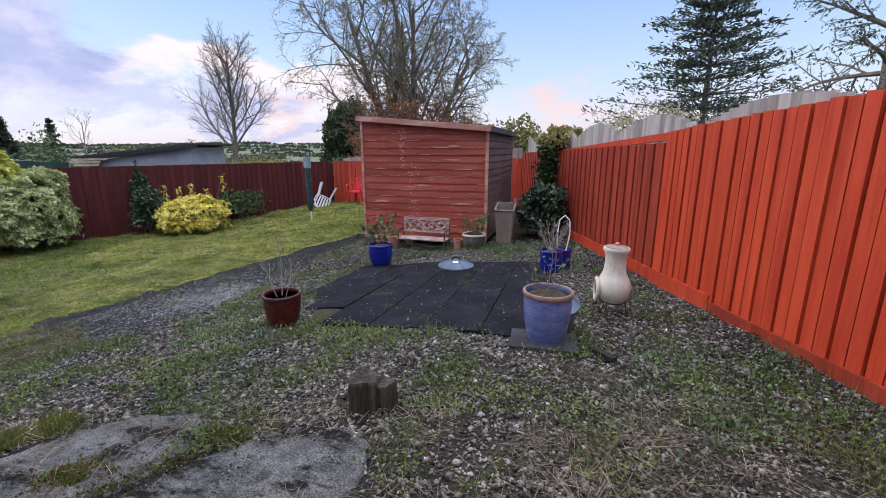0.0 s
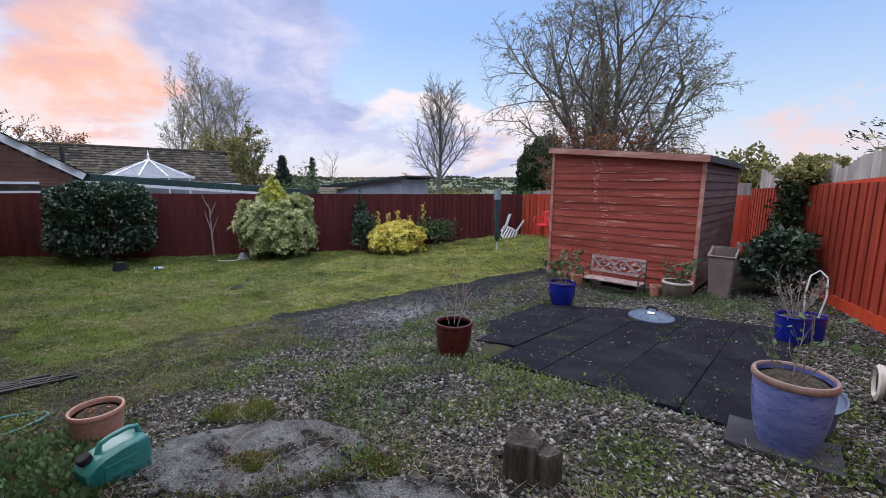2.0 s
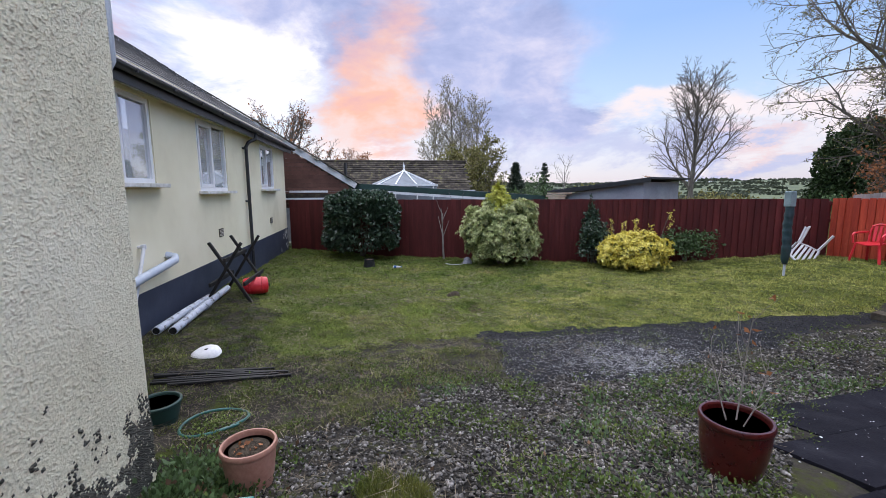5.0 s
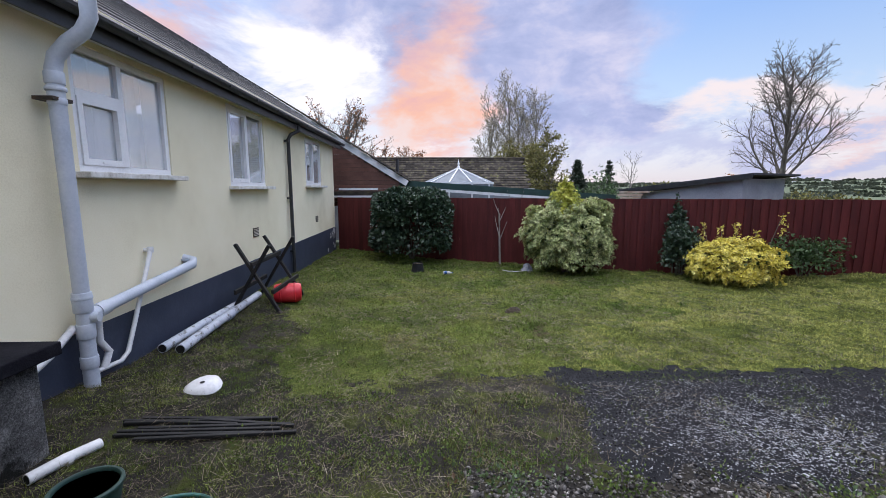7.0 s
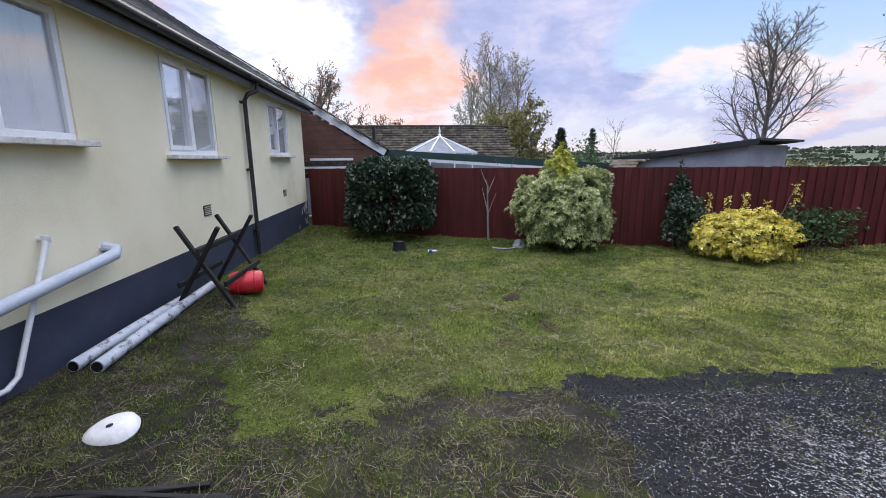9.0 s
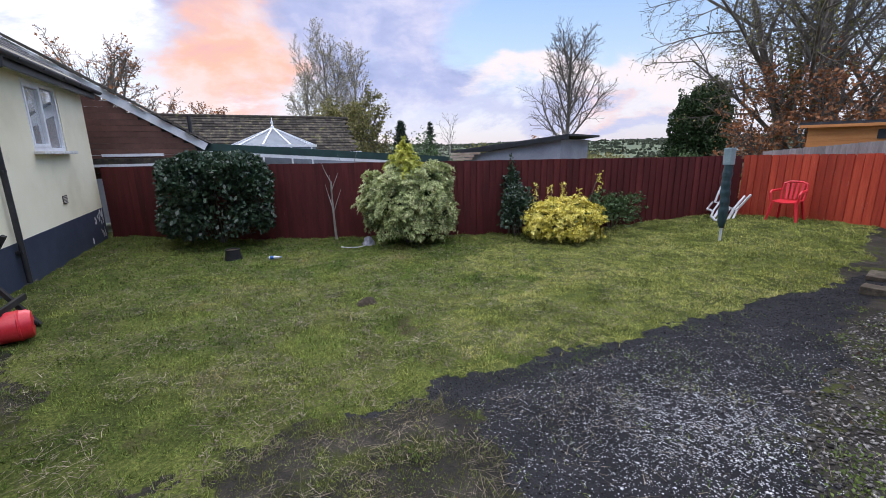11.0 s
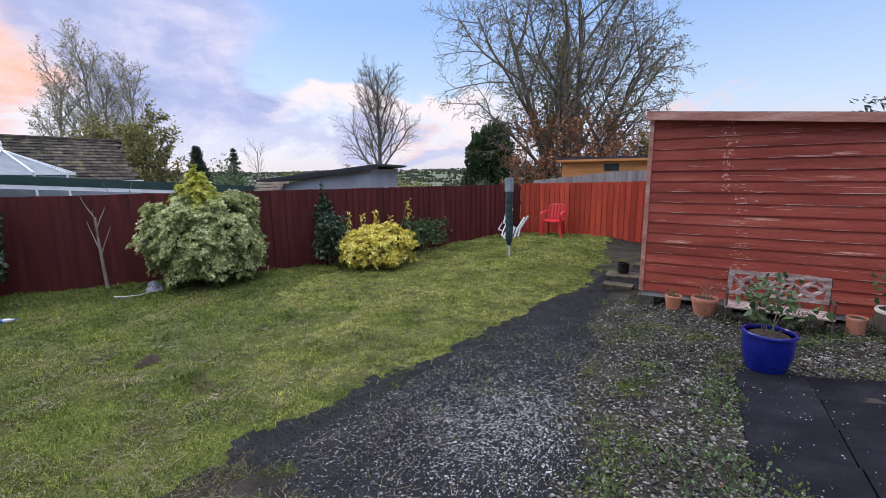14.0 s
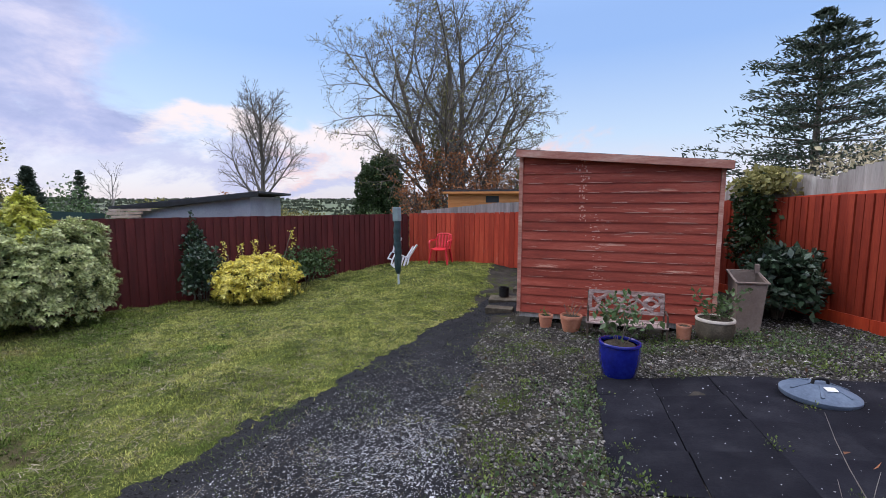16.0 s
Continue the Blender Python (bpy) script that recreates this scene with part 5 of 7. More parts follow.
shrub("cypress_tree", -24.6, 32.4, (2.25, 2.25, 4.4), 22000, 0.28, M_CYPRESS, "dense dark green cypress tree", "tree", 0.45, 0.5, 0.34, "ball", 12, 3.0, z=-2.6, stems=3)
conifer("pine_tree", (2.1, 21.2, -0.6), 8.9, 3.6, 7, "tall dark pine with layered boughs", rows=13, per=9, needles=120, size=0.22, flat=0.30, bare=0.25, uneven=0.45, droop=0.02)
tree("larch_tree", (5.6, 15.4, -0.4), 11.5, 0.16, 9, "thin open larch with drooping fine boughs", dict(BARE, levels=3, kids=(22, 9, 6), start=(0.2, 0.1, 0.1), angle=((60, 85), (30, 60), (30, 60)), ratio=(0.26, 0.45, 0.5), wiggle=(0.03, 0.12, 0.2), up=(0.0, -0.02, -0.06, -0.06), rmin=0.006), M_NEEDLE, 9000, 0.07, trunk=0.92)

# hedges and scrub beyond the fences
SCRUB = [(-27.3, 18.8, 2.2, 4.6, M_AUTUMN), (-25.7, 13.9, 1.6, 4.2, M_OLIVE), (-23.5, 23.1, 1.9, 3.6, M_OLIVE), (-20.8, 22.6, 1.6, 3.3, M_OLIVE), (-18.6, 21.6, 1.5, 3.2, M_GREENLEAF),
         (-16.4, 21.4, 1.3, 3.2, M_OLIVE), (-15.2, 20.6, 1.2, 3.0, M_OLIVE), (-29.5, 22.0, 2.2, 4.0, M_OLIVE), (-31.5, 17.0, 2.0, 4.0, M_GREENLEAF), (-36.0, 14.5, 2.2, 5.4, M_GREENLEAF),
         (-31.0, 11.5, 1.8, 4.2, M_GREENLEAF), (-26.5, 25.5, 2.4, 3.6, M_OLIVE), (-13.2, 20.2, 1.3, 3.0, M_AUTUMN), (-30.5, 27.0, 2.5, 4.0, M_OLIVE), (-22.0, 28.0, 2.0, 3.8, M_GREENLEAF), (-4.6, 17.8, 1.2, 3.6, M_OLIVE), (-7.0, 20.0, 1.6, 3.4, M_OLIVE)]
for i, (x, y, r, h, m) in enumerate(SCRUB):
    shrub("hedge_shrub", x, y, (r, r, h / 2), 2600, 0.2, m, "rough scrubby hedge bush beyond the fence", "shrub", 0.6, 0.7, 0.45, seed=100 + i, z=-2.6 if x < -12 else -0.6, stems=5, freq=2.6)

# far woods and hedgerows on the hills
rng = np.random.default_rng(77)
cs, ds, sz = [], [], []
for _ in range(900):
    a = rng.uniform(0.15, 2.2)
    r = rng.uniform(70, 1500) ** 1.0
    x, y = -5 - math.sin(a) * r, 5 + math.cos(a) * r
    row = rng.uniform(0, math.pi)
    for k in range(26):
        s = rng.uniform(-1, 1) * (14 + r * 0.03)
        px_, py_ = x + math.cos(row) * s, y + math.sin(row) * s
        h = rng.uniform(1.0, 4.5)
        cs.append((px_, py_, far_z(px_, py_) + h * 0.5))
        sz.append((1.6 + r * 0.006) * rng.uniform(0.7, 1.5))
cs, sz = np.array(cs), np.array(sz)
q = leaf_quads(rng, cs, np.tile([0, 0, 0.6], (len(cs), 1)), 1.0, 0.9)
q = (q - cs[:, None, :]) * (sz[:, None, None] * 0.95) + cs[:, None, :]
ob = new("far_woods", quads_mesh("far_woods", q, M_FARWOOD))
tagged(ob, "distant hedgerows and woods on the valley slopes", "woods", kind="stuff")
for i in range(5):
    a, r = rng.uniform(0.45, 1.05), rng.uniform(600, 1300)
    x, y = -5 - math.sin(a) * r, 5 + math.cos(a) * r
    w = rng.uniform(7, 12)
    z = far_z(x, y)
    th = thing("far_house", pose(x, y, z, 0, 0, rng.uniform(0, 180)), "tiny far pale house on the hillside", "house", "far village")
    part("wall", Geo().box((0, 0, 2), (w, 6, 5)), M_WHITE, th)
    g = Geo()
    g.add([(-w / 2, -3.3, 4.5), (w / 2, -3.3, 4.5), (w / 2, 3.3, 4.5), (-w / 2, 3.3, 4.5), (-w / 2, 0, 7), (w / 2, 0, 7)], [(0, 1, 5, 4), (2, 3, 4, 5), (0, 4, 3), (1, 2, 5)])
    part("roof", g, M_TILE, th)

# ---- shrubs of the garden ----
shrub("laurel_bush", -13.75, 0.55, (1.12, 1.12, 1.0), 17000, 0.12, M_LAUREL, "large dense dark green laurel bush by the fence", "bush", 0.5, 0.75, 0.14, "box", 2, 2.0)
vb = shrub("variegated_bush", -11.75, 4.26, (0.86, 0.86, 0.84), 8000, 0.075, M_GREENLEAF, "domed bush with cream variegated leaves", "bush", 0.5, 0.45, 0.32, "ball", 5, 2.8)
nr = np.random.default_rng(9)
p, d = lumpy(nr, 4200, (0.98, 0.98, 0.88), 0.16, 0.34, 2.8, 16.5)
p += np.array([0, 0, 0.78])
up_ = p[:, 2] > 0.10
foliage("variegated_leaves", rosettes(nr, p[up_], d[up_], 11, 0.066, 0.40), M_VARIEG, vb, "cream-edged leaves in whorls")
p, d = lumpy(nr, 800, (0.42, 0.42, 0.62), 0.55, 0.7, 3.4, 8.0, "cone")
foliage("golden_top", rosettes(nr, p + np.array([0.05, -0.1, 1.46]), d, 11, 0.07, 0.36), M_GOLDTIP, vb, "golden green upright top")
p, d = lumpy(nr, 90, (0.20, 0.20, 0.32), 0.5, 0.4, 3.0, 4.0)
foliage("golden_top", rosettes(nr, p + np.array([0.35, 0.62, 1.3]), d, 12, 0.11, 0.36), M_VARIEG, vb)
yb = shrub("golden_bush", -10.15, 7.1, (0.72, 0.74, 0.42), 2500, 0.06, M_GREENLEAF, "low rounded bush of bright yellow leaves", "bush", 0.55, 0.45, 0.28, "ball", 6, 3.0)
p, d = lumpy(nr, 2300, (0.76, 0.80, 0.46), 0.18, 0.34, 3.0, 19.8)
p += np.array([0, 0, 0.40])
up_ = p[:, 2] > 0.06
foliage("golden_leaves", rosettes(nr, p[up_], d[up_], 7, 0.055, 0.55), M_GOLD, yb, "bright yellow leaves")
gb_ = thing("golden_shoots", pose(-10.35, 7.25, ground_z(-10.35, 7.25)), "upright yellow shoots above the golden bush", "bush")
g = Geo()
cs = []
for x, y, h in ((-0.5, -0.35, 1.15), (-0.1, 0.1, 1.2), (0.25, 0.75, 1.42), (-0.3, -0.1, 1.1), (0.05, 0.4, 1.05)):
    g.tube([(x * 0.5, y * 0.5, 0.0), (x, y, h)], [0.012, 0.005], 5)
    cs += [(x + nr.normal(0, 0.035), y + nr.normal(0, 0.035), h * u) for u in nr.uniform(0.68, 1.02, 46)]
part("stem", g, M_BARK, gb_)
foliage("foliage", leaf_quads(nr, np.array(cs), np.tile([0, 0, 0.4], (len(cs), 1)), 0.07, 0.5), M_GOLD, gb_)
shrub("holly_bush", -11.0, 6.55, (0.42, 0.42, 0.62), 2300, 0.08, M_LAUREL, "dark evergreen bush with small white flecks", "bush", 0.6, 0.7, 0.4, "ball", 7)
shrub("climbing_ivy", -11.45, 6.7, (0.2, 0.26, 0.9), 1500, 0.075, M_LAUREL, "narrow dark ivy climbing the fence", "ivy", 0.7, 0.8, 0.35, "ball", 8, stems=3)
shrub("rose_bush", -10.35, 8.75, (0.55, 0.75, 0.45), 2200, 0.08, M_GREENLEAF, "loose green rose bush by the fence", "bush", 0.6, 0.9, 0.5, "ball", 9)
shrub("laurel_bush", -1.50, 8.15, (0.44, 0.52, 0.52), 2600, 0.12, M_LAUREL, "dark evergreen bush beside the shed", "bush", 0.5, 0.6, 0.35, "ball", 14)
shrub("ivy_growth", -1.60, 9.35, (0.32, 0.55, 0.82), 2400, 0.09, M_IVY, "ivy hanging over the fence end", "ivy", 0.7, 0.75, 0.45, "ball", 15, z=0.35, stems=4)
shrub("ivy_growth", -1.45, 9.5, (0.42, 0.85, 0.28), 1800, 0.09, M_OLIVE, "browning climber draped over the fence top", "ivy", 0.7, 0.75, 0.45, "ball", 16, z=1.58, stems=2)
shrub("pale_shrub", 0.3, 10.4, (1.1, 1.4, 0.5), 1500, 0.075, M_PALELEAF, "pale buff-leaved shrub beyond the boundary fence", "shrub", 0.4, 0.9, 0.5, "ball", 17, z=1.6, stems=8)
tree("pale_shrub", (-0.35, 10.1, 0.2), 3.0, 0.03, 18, "thin shrub with sparse pale leaves above the fence", dict(BARE, levels=2, kids=(7, 5), start=(0.35, 0.2), angle=((20, 50), (30, 60)), rmin=0.006), M_PALELEAF, 260, 0.11, limbs=3, category="shrub")
tree("bare_shrub", (-13.1, 2.95, ground_z(-13.1, 2.95)), 2.1, 0.035, 31, "small bare pale-stemmed shrub against the fence", dict(BARE, levels=1, kids=(5,), start=(0.5,), angle=((15, 35),), ratio=(0.45,), wiggle=(0.05, 0.1), rmin=0.008), bark=M_PALEBARK, limbs=2, trunk=0.85, category="shrub")

# ---- pots and garden things ----
M_BLUEGLAZE = material("cobalt_glaze", [(0.004, 0.007, 0.10), (0.007, 0.012, 0.17), (0.013, 0.025, 0.25)], 0.22, 4, 30, 0.1, coat=0.25, depth=0.004)
M_VIOLETGLAZE = material("mottled_blue_glaze", [(0.045, 0.055, 0.17), (0.09, 0.11, 0.26), (0.19, 0.19, 0.34)], 0.3, 9, 40, 0.2, coat=0.4, stretch=(0.6, 0.6, 2.2), depth=0.005)
M_REDGLAZE = material("oxblood_glaze", [(0.028, 0.004, 0.004), (0.052, 0.006, 0.005), (0.095, 0.012, 0.009)], 0.3, 5, 30, 0.1, coat=0.2, depth=0.004)
M_RIMBROWN = material("brown_glazed_rim", [(0.10, 0.055, 0.042), (0.18, 0.105, 0.08), (0.27, 0.18, 0.14)], 0.4, 9, 40, 0.1, coat=0.2)
M_TERRA = material("terracotta", [(0.30, 0.11, 0.06), (0.42, 0.17, 0.10), (0.52, 0.26, 0.17)], 0.75, 6, 50, 0.25, spread=0.12, depth=0.006)
M_TERRAPALE = material("weathered_plastic_terracotta", [(0.24, 0.11, 0.075), (0.34, 0.17, 0.12), (0.43, 0.24, 0.175)], 0.6, 5, 40, 0.1)
M_OLDSTONE = material("mossy_stone_pot", [(0.04, 0.034, 0.025), (0.08, 0.068, 0.05), (0.15, 0.13, 0.095)], 0.9, 8, 60, 0.5, spec=0.1)
M_CHIM = material("pale_clay", [(0.34, 0.29, 0.24), (0.48, 0.43, 0.37), (0.58, 0.54, 0.48)], 0.85, 6, 50, 0.3, depth=0.008, spec=0.2, wear=((0.24, 0.19, 0.15), 0.6, 5.0, (1, 1, 0.6)))
M_IRON = material("rusty_iron", [(0.03, 0.022, 0.018), (0.06, 0.045, 0.035), (0.12, 0.07, 0.045)], 0.7, 12, 80, 0.3, metal=0.5)
M_POTSOIL = material("potting_soil", [(0.030, 0.023, 0.017), (0.06, 0.048, 0.035), (0.12, 0.095, 0.07)], 0.95, 30, 120, 1.0, depth=0.03, spec=0.1)
M_BINPLASTIC = material("faded_brown_plastic", [(0.14, 0.105, 0.085), (0.20, 0.155, 0.13), (0.27, 0.215, 0.185)], 0.75, 3, 40, 0.15, spec=0.15)
M_LIDGREY = material("blue_grey_plastic", [(0.045, 0.062, 0.095), (0.078, 0.102, 0.145), (0.125, 0.16, 0.215)], 0.6, 4, 50, 0.1, spec=0.15)
M_BLACKPLASTIC = material("black_plastic", [(0.007, 0.007, 0.008), (0.013, 0.013, 0.014), (0.024, 0.024, 0.024)], 0.6, 5, 50, 0.1, spec=0.2)
M_GREENPLASTIC = material("translucent_green_plastic", [(0.006, 0.085, 0.070), (0.018, 0.14, 0.12), (0.06, 0.22, 0.20)], 0.42, 5, 50, 0.1, coat=0.2)
M_REDPLASTIC = material("red_plastic", [(0.42, 0.010, 0.018), (0.58, 0.018, 0.030), (0.66, 0.05, 0.06)], 0.38, 4, 40, 0.05)
M_WHITEPLASTIC = material("dirty_white_plastic", [(0.45, 0.45, 0.46), (0.62, 0.62, 0.63), (0.72, 0.72, 0.73)], 0.5, 5, 50, 0.15)
M_BENCHPAINT = material("peeling_pale_paint", [(0.10, 0.045, 0.038), (0.28, 0.20, 0.18), (0.55, 0.49, 0.45)], 0.8, 14, 60, 0.5, stretch=(0.5, 2, 2), depth=0.008, spec=0.2)
M_OLDLOG = material("weathered_log", [(0.016, 0.014, 0.012), (0.042, 0.036, 0.030), (0.11, 0.096, 0.08)], 0.95, 9, 40, 1.0, stretch=(2, 2, 0.35), depth=0.03, spec=0.1)
M_DARKWOOD = material("dark_treated_timber", [(0.010, 0.010, 0.010), (0.020, 0.019, 0.018), (0.038, 0.035, 0.032)], 0.8, 4, 40, 0.4, spec=0.2)
M_TEALCOVER = material("dark_teal_cover", [(0.006, 0.020, 0.024), (0.012, 0.036, 0.042), (0.025, 0.06, 0.066)], 0.6, 6, 40, 0.4)
M_TEALCAP = material("pale_teal_plastic", [(0.12, 0.17, 0.18), (0.19, 0.25, 0.26), (0.26, 0.32, 0.33)], 0.5, 4, 40, 0.1)
M_HOSE = material("green_hose", [(0.006, 0.05, 0.04), (0.012, 0.085, 0.07), (0.03, 0.13, 0.11)], 0.45, 6, 40, 0.1)
M_BLUELABEL = material("blue_label", [(0.01, 0.06, 0.22), (0.02, 0.11, 0.36), (0.05, 0.18, 0.48)], 0.5, 6, 40, 0.05)
M_GREYSHEET = material("grey_plastic_sheet", [(0.14, 0.14, 0.16), (0.22, 0.22, 0.25), (0.33, 0.33, 0.36)], 0.55, 8, 40, 0.2)
M_DEADLEAF = leaf_material("dead_brown_leaves", [(0.045, 0.028, 0.017), (0.10, 0.062, 0.038), (0.18, 0.115, 0.07)], 0.8, 0.5, 0.15)
M_DIRTYPVC = material("muddy_grey_pipe", [(0.28, 0.31, 0.36), (0.42, 0.45, 0.51), (0.52, 0.54, 0.58)], 0.6, 5, 50, 0.2, wear=((0.075, 0.065, 0.05), 0.54, 7.0, (1, 1, 1)))
M_FLAKEWHITE = material("bare_white_plaster", [(0.42, 0.42, 0.42), (0.55, 0.55, 0.55), (0.68, 0.68, 0.67)], 0.9, 8, 50, 0.2)
M_MOSS = leaf_material("moss", [(0.04, 0.055, 0.008), (0.08, 0.095, 0.014), (0.15, 0.145, 0.03)], 0.9, 0.4)
M_WEED = leaf_material("weed_leaves", [(0.035, 0.058, 0.014), (0.090, 0.130, 0.030), (0.19, 0.225, 0.065)], 0.6, 0.5, 0.2)


def pot(name, x, y, r_top, r_base, h, mat, label, rim=0.03, rim_mat=None, belly=0.0, fill=0.90, rib=0, z=None, tilt=0, group=""):
    """A hollow pot with a rolled rim and soil in it."""
    z = ground_z(x, y) if z is None else z
    th = thing(name, pose(x, y, z, tilt, 0, 0), label, "pot", group)
    n = 9
    outer = []
    for i in range(n + 1):
        f = i / n
        outer.append((r_base + (r_top * 0.95 - r_base) * f ** 0.85 + belly * math.sin(math.pi * f), f * (h - rim)))
    inner = [(r_top * 0.86, h - 0.01), (r_top * 0.84, h * 0.6)]
    g = Geo().lathe([(r_base * 0.9, 0.0)] + outer + [(r_top * 0.93, h - rim), (r_top * 0.86, h - rim)] + inner, seg=32)
    if rib:
        g.v = [(vx * (1 + rib * math.cos(16 * math.atan2(vy, vx))), vy * (1 + rib * math.cos(16 * math.atan2(vy, vx))), vz) for vx, vy, vz in g.v]
    part("body", g, mat, th, smooth=True)
    g = Geo().lathe([(r_top * 0.86, h - rim), (r_top * 0.97, h - rim), (r_top, h - rim * 0.8), (r_top, h - rim * 0.25), (r_top * 0.97, h), (r_top * 0.90, h), (r_top * 0.86, h - rim * 0.4), (r_top * 0.86, h - rim)], seg=32)
    part("rim", g, rim_mat or mat, th, smooth=True)
    g = Geo().lathe([(0.001, h * fill + 0.012), (r_top * 0.45, h * fill + 0.014), (r_top * 0.85, h * fill)], seg=24, wob=0.02)
    part("soil", g, M_POTSOIL, th)
    return th


def twiggy(name, x, y, z, h, seed, label, mat=None, n_leaf=0, leaf=0.05, stems=4, bark=None, spread=0.3, category="plant"):
    """Thin branching stems, with a few leaves."""
    th = thing(name, pose(x, y, z), label, category)
    rng, nr_ = random.Random(seed), np.random.default_rng(seed)
    g, tips = Geo(), []
    for i in range(stems):
        a = i * 2.4 + seed
        d = Vector((math.cos(a) * spread, math.sin(a) * spread, 1)).normalized()
        grow(g, Vector((math.cos(a) * 0.015, math.sin(a) * 0.015, -0.02)), d, h * rng.uniform(0.6, 1.0), 0.0042, 0, rng, tips, dict(levels=1, kids=(4,), start=(0.3,), angle=((20, 50),), ratio=(0.5,), wiggle=(0.1, 0.2), up=(0.03, 0.06), thin=0.6, rmin=0.0016))
    part("stem", g, bark or M_BARK, th)
    if n_leaf:
        cs_ = []
        for _ in range(n_leaf):
            t = tips[nr_.integers(len(tips))][0]
            i = nr_.integers(1, len(t) - 1) if len(t) > 2 else 0
            cs_.append(tuple(t[i].lerp(t[i + 1], nr_.random())))
        cs_ = np.array(cs_) + nr_.normal(0, leaf * 0.5, (n_leaf, 3))
        foliage("foliage", leaf_quads(nr_, cs_, nr_.normal(0, 1, (n_leaf, 3)) + np.array([0, 0, 0.5]), leaf, 0.55), mat, th)
    return th


# glazed pots round the paved square
pot("glazed_pot", -0.32, 2.89, 0.172, 0.115, 0.37, M_VIOLETGLAZE, "mottled violet-blue glazed pot with a brown rim", 0.035, M_RIMBROWN, 0.012, z=ground_z(-0.32, 2.89) + 0.035)
twiggy("dead_plant", -0.33, 2.89, ground_z(-0.32, 2.89) + 0.35, 0.42, 3, "dry twiggy plant in the violet-blue pot", M_GREENLEAF, 45, 0.04, 5, spread=0.45)
pot("glazed_pot", -2.46, 2.57, 0.158, 0.115, 0.29, M_REDGLAZE, "dark oxblood glazed plant pot", 0.03, None, 0.008, fill=0.76)
twiggy("dead_plant", -2.46, 2.57, ground_z(-2.46, 2.57) + 0.20, 0.62, 4, "thin pale twigs with few leaves in the oxblood pot", M_AUTUMN, 14, 0.035, 3, M_PALEBARK, 0.2)
PC = (-3.27, 5.28)
pot("glazed_pot", *PC, 0.185, 0.125, 0.34, M_BLUEGLAZE, "shiny cobalt blue glazed pot", 0.03, None, 0.018)
twiggy("potted_shrub", *PC, ground_z(*PC) + 0.3, 0.50, 5, "leafy green shrub growing in the cobalt pot", M_GREENLEAF, 170, 0.075, 6, spread=0.55)
pot("glazed_pot", -0.74, 5.2, 0.14, 0.11, 0.27, M_BLUEGLAZE, "small cobalt blue glazed pot", 0.025, None, 0.008)
twiggy("dead_plant", -0.74, 5.2, ground_z(-0.74, 5.2) + 0.24, 0.46, 6, "pale dry grassy plant in a cobalt pot", M_DRYBLADE, 120, 0.035, 14, M_PALEBARK, 0.55)
pot("glazed_pot", -0.66, 5.47, 0.12, 0.10, 0.25, M_BLUEGLAZE, "cobalt blue glazed pot standing behind another", 0.025, None, 0.008)
hoop = thing("wire_hoop", pose(-0.64, 5.42, ground_z(-0.64, 5.42) + 0.2), "bent white plastic hoop standing in a pot", "hoop")
part("hoop", Geo().tube([(-0.07, 0, 0), (-0.08, 0, 0.25), (-0.06, 0, 0.42), (0.0, 0, 0.48), (0.06, 0, 0.42), (0.07, 0, 0.25), (0.03, 0, 0.0)], 0.008, 8), M_WHITEPLASTIC, hoop, smooth=True)

# pots along the shed front
FZ = lambda x, y: ground_z(x, y)
pot("terracotta_pot", -4.28, 6.80, 0.095, 0.07, 0.17, M_TERRA, "small plain terracotta pot before the shed", 0.035)
twiggy("seedling", -4.28, 6.80, FZ(-4.28, 6.80) + 0.14, 0.10, 11, "small green seedlings in a terracotta pot", M_WEED, 40, 0.04, 5, spread=0.8)
pot("terracotta_pot", -3.94, 6.74, 0.14, 0.09, 0.22, M_TERRA, "fluted terracotta pot with a scalloped rim", 0.05, rib=0.02)
twiggy("dead_plant", -3.94, 6.74, FZ(-3.94, 6.74) + 0.18, 0.30, 12, "brown twiggy plant in a fluted terracotta pot", M_AUTUMN, 26, 0.04, 7, spread=0.7)
pot("terracotta_pot", -2.66, 6.80, 0.085, 0.07, 0.18, M_TERRA, "small terracotta pot beside the bench", 0.03)
pot("stone_pot", -2.36, 6.78, 0.20, 0.15, 0.26, M_OLDSTONE, "wide mossy stone pot with a buff rim", 0.035, M_CHIM, 0.02)
twiggy("potted_shrub", -2.36, 6.78, FZ(-2.36, 6.78) + 0.22, 0.42, 13, "leafy green shrub in the stone pot", M_GREENLEAF, 150, 0.07, 6, spread=0.55)
pot("black_pot", -5.5, 8.75, 0.10, 0.09, 0.17, M_BLACKPLASTIC, "empty black plastic nursery pot", 0.015, fill=0.3, z=ground_z(-5.5, 8.75) + 0.06)
pot("plastic_pot", -2.86, 0.26, 0.132, 0.10, 0.22, M_TERRAPALE, "terracotta coloured plastic pot of soil", 0.03, fill=0.84)
twiggy("dead_leaves", -2.86, 0.26, ground_z(-2.86, 0.26) + 0.185, 0.05, 19, "shrivelled brown leaves in the plastic pot", M_AUTUMN, 60, 0.035, 5, M_BARK, 1.6)
pot("green_tub", -3.86, -0.62, 0.15, 0.11, 0.17, M_GREENTRIM, "dark green plastic tub by the wall foot", 0.02, fill=0.3)
pot("black_pot", -11.9, 0.75, 0.13, 0.16, 0.2, M_BLACKPLASTIC, "upturned black plastic pot on the lawn", 0.02, fill=0.9)


def build_chiminea():
    x, y = 0.05, 3.8
    th = thing("chiminea", pose(x, y, ground_z(x, y), 0, 0, 105) @ Matrix.Scale(0.92, 4), "pale clay chiminea on an iron stand", "chiminea")
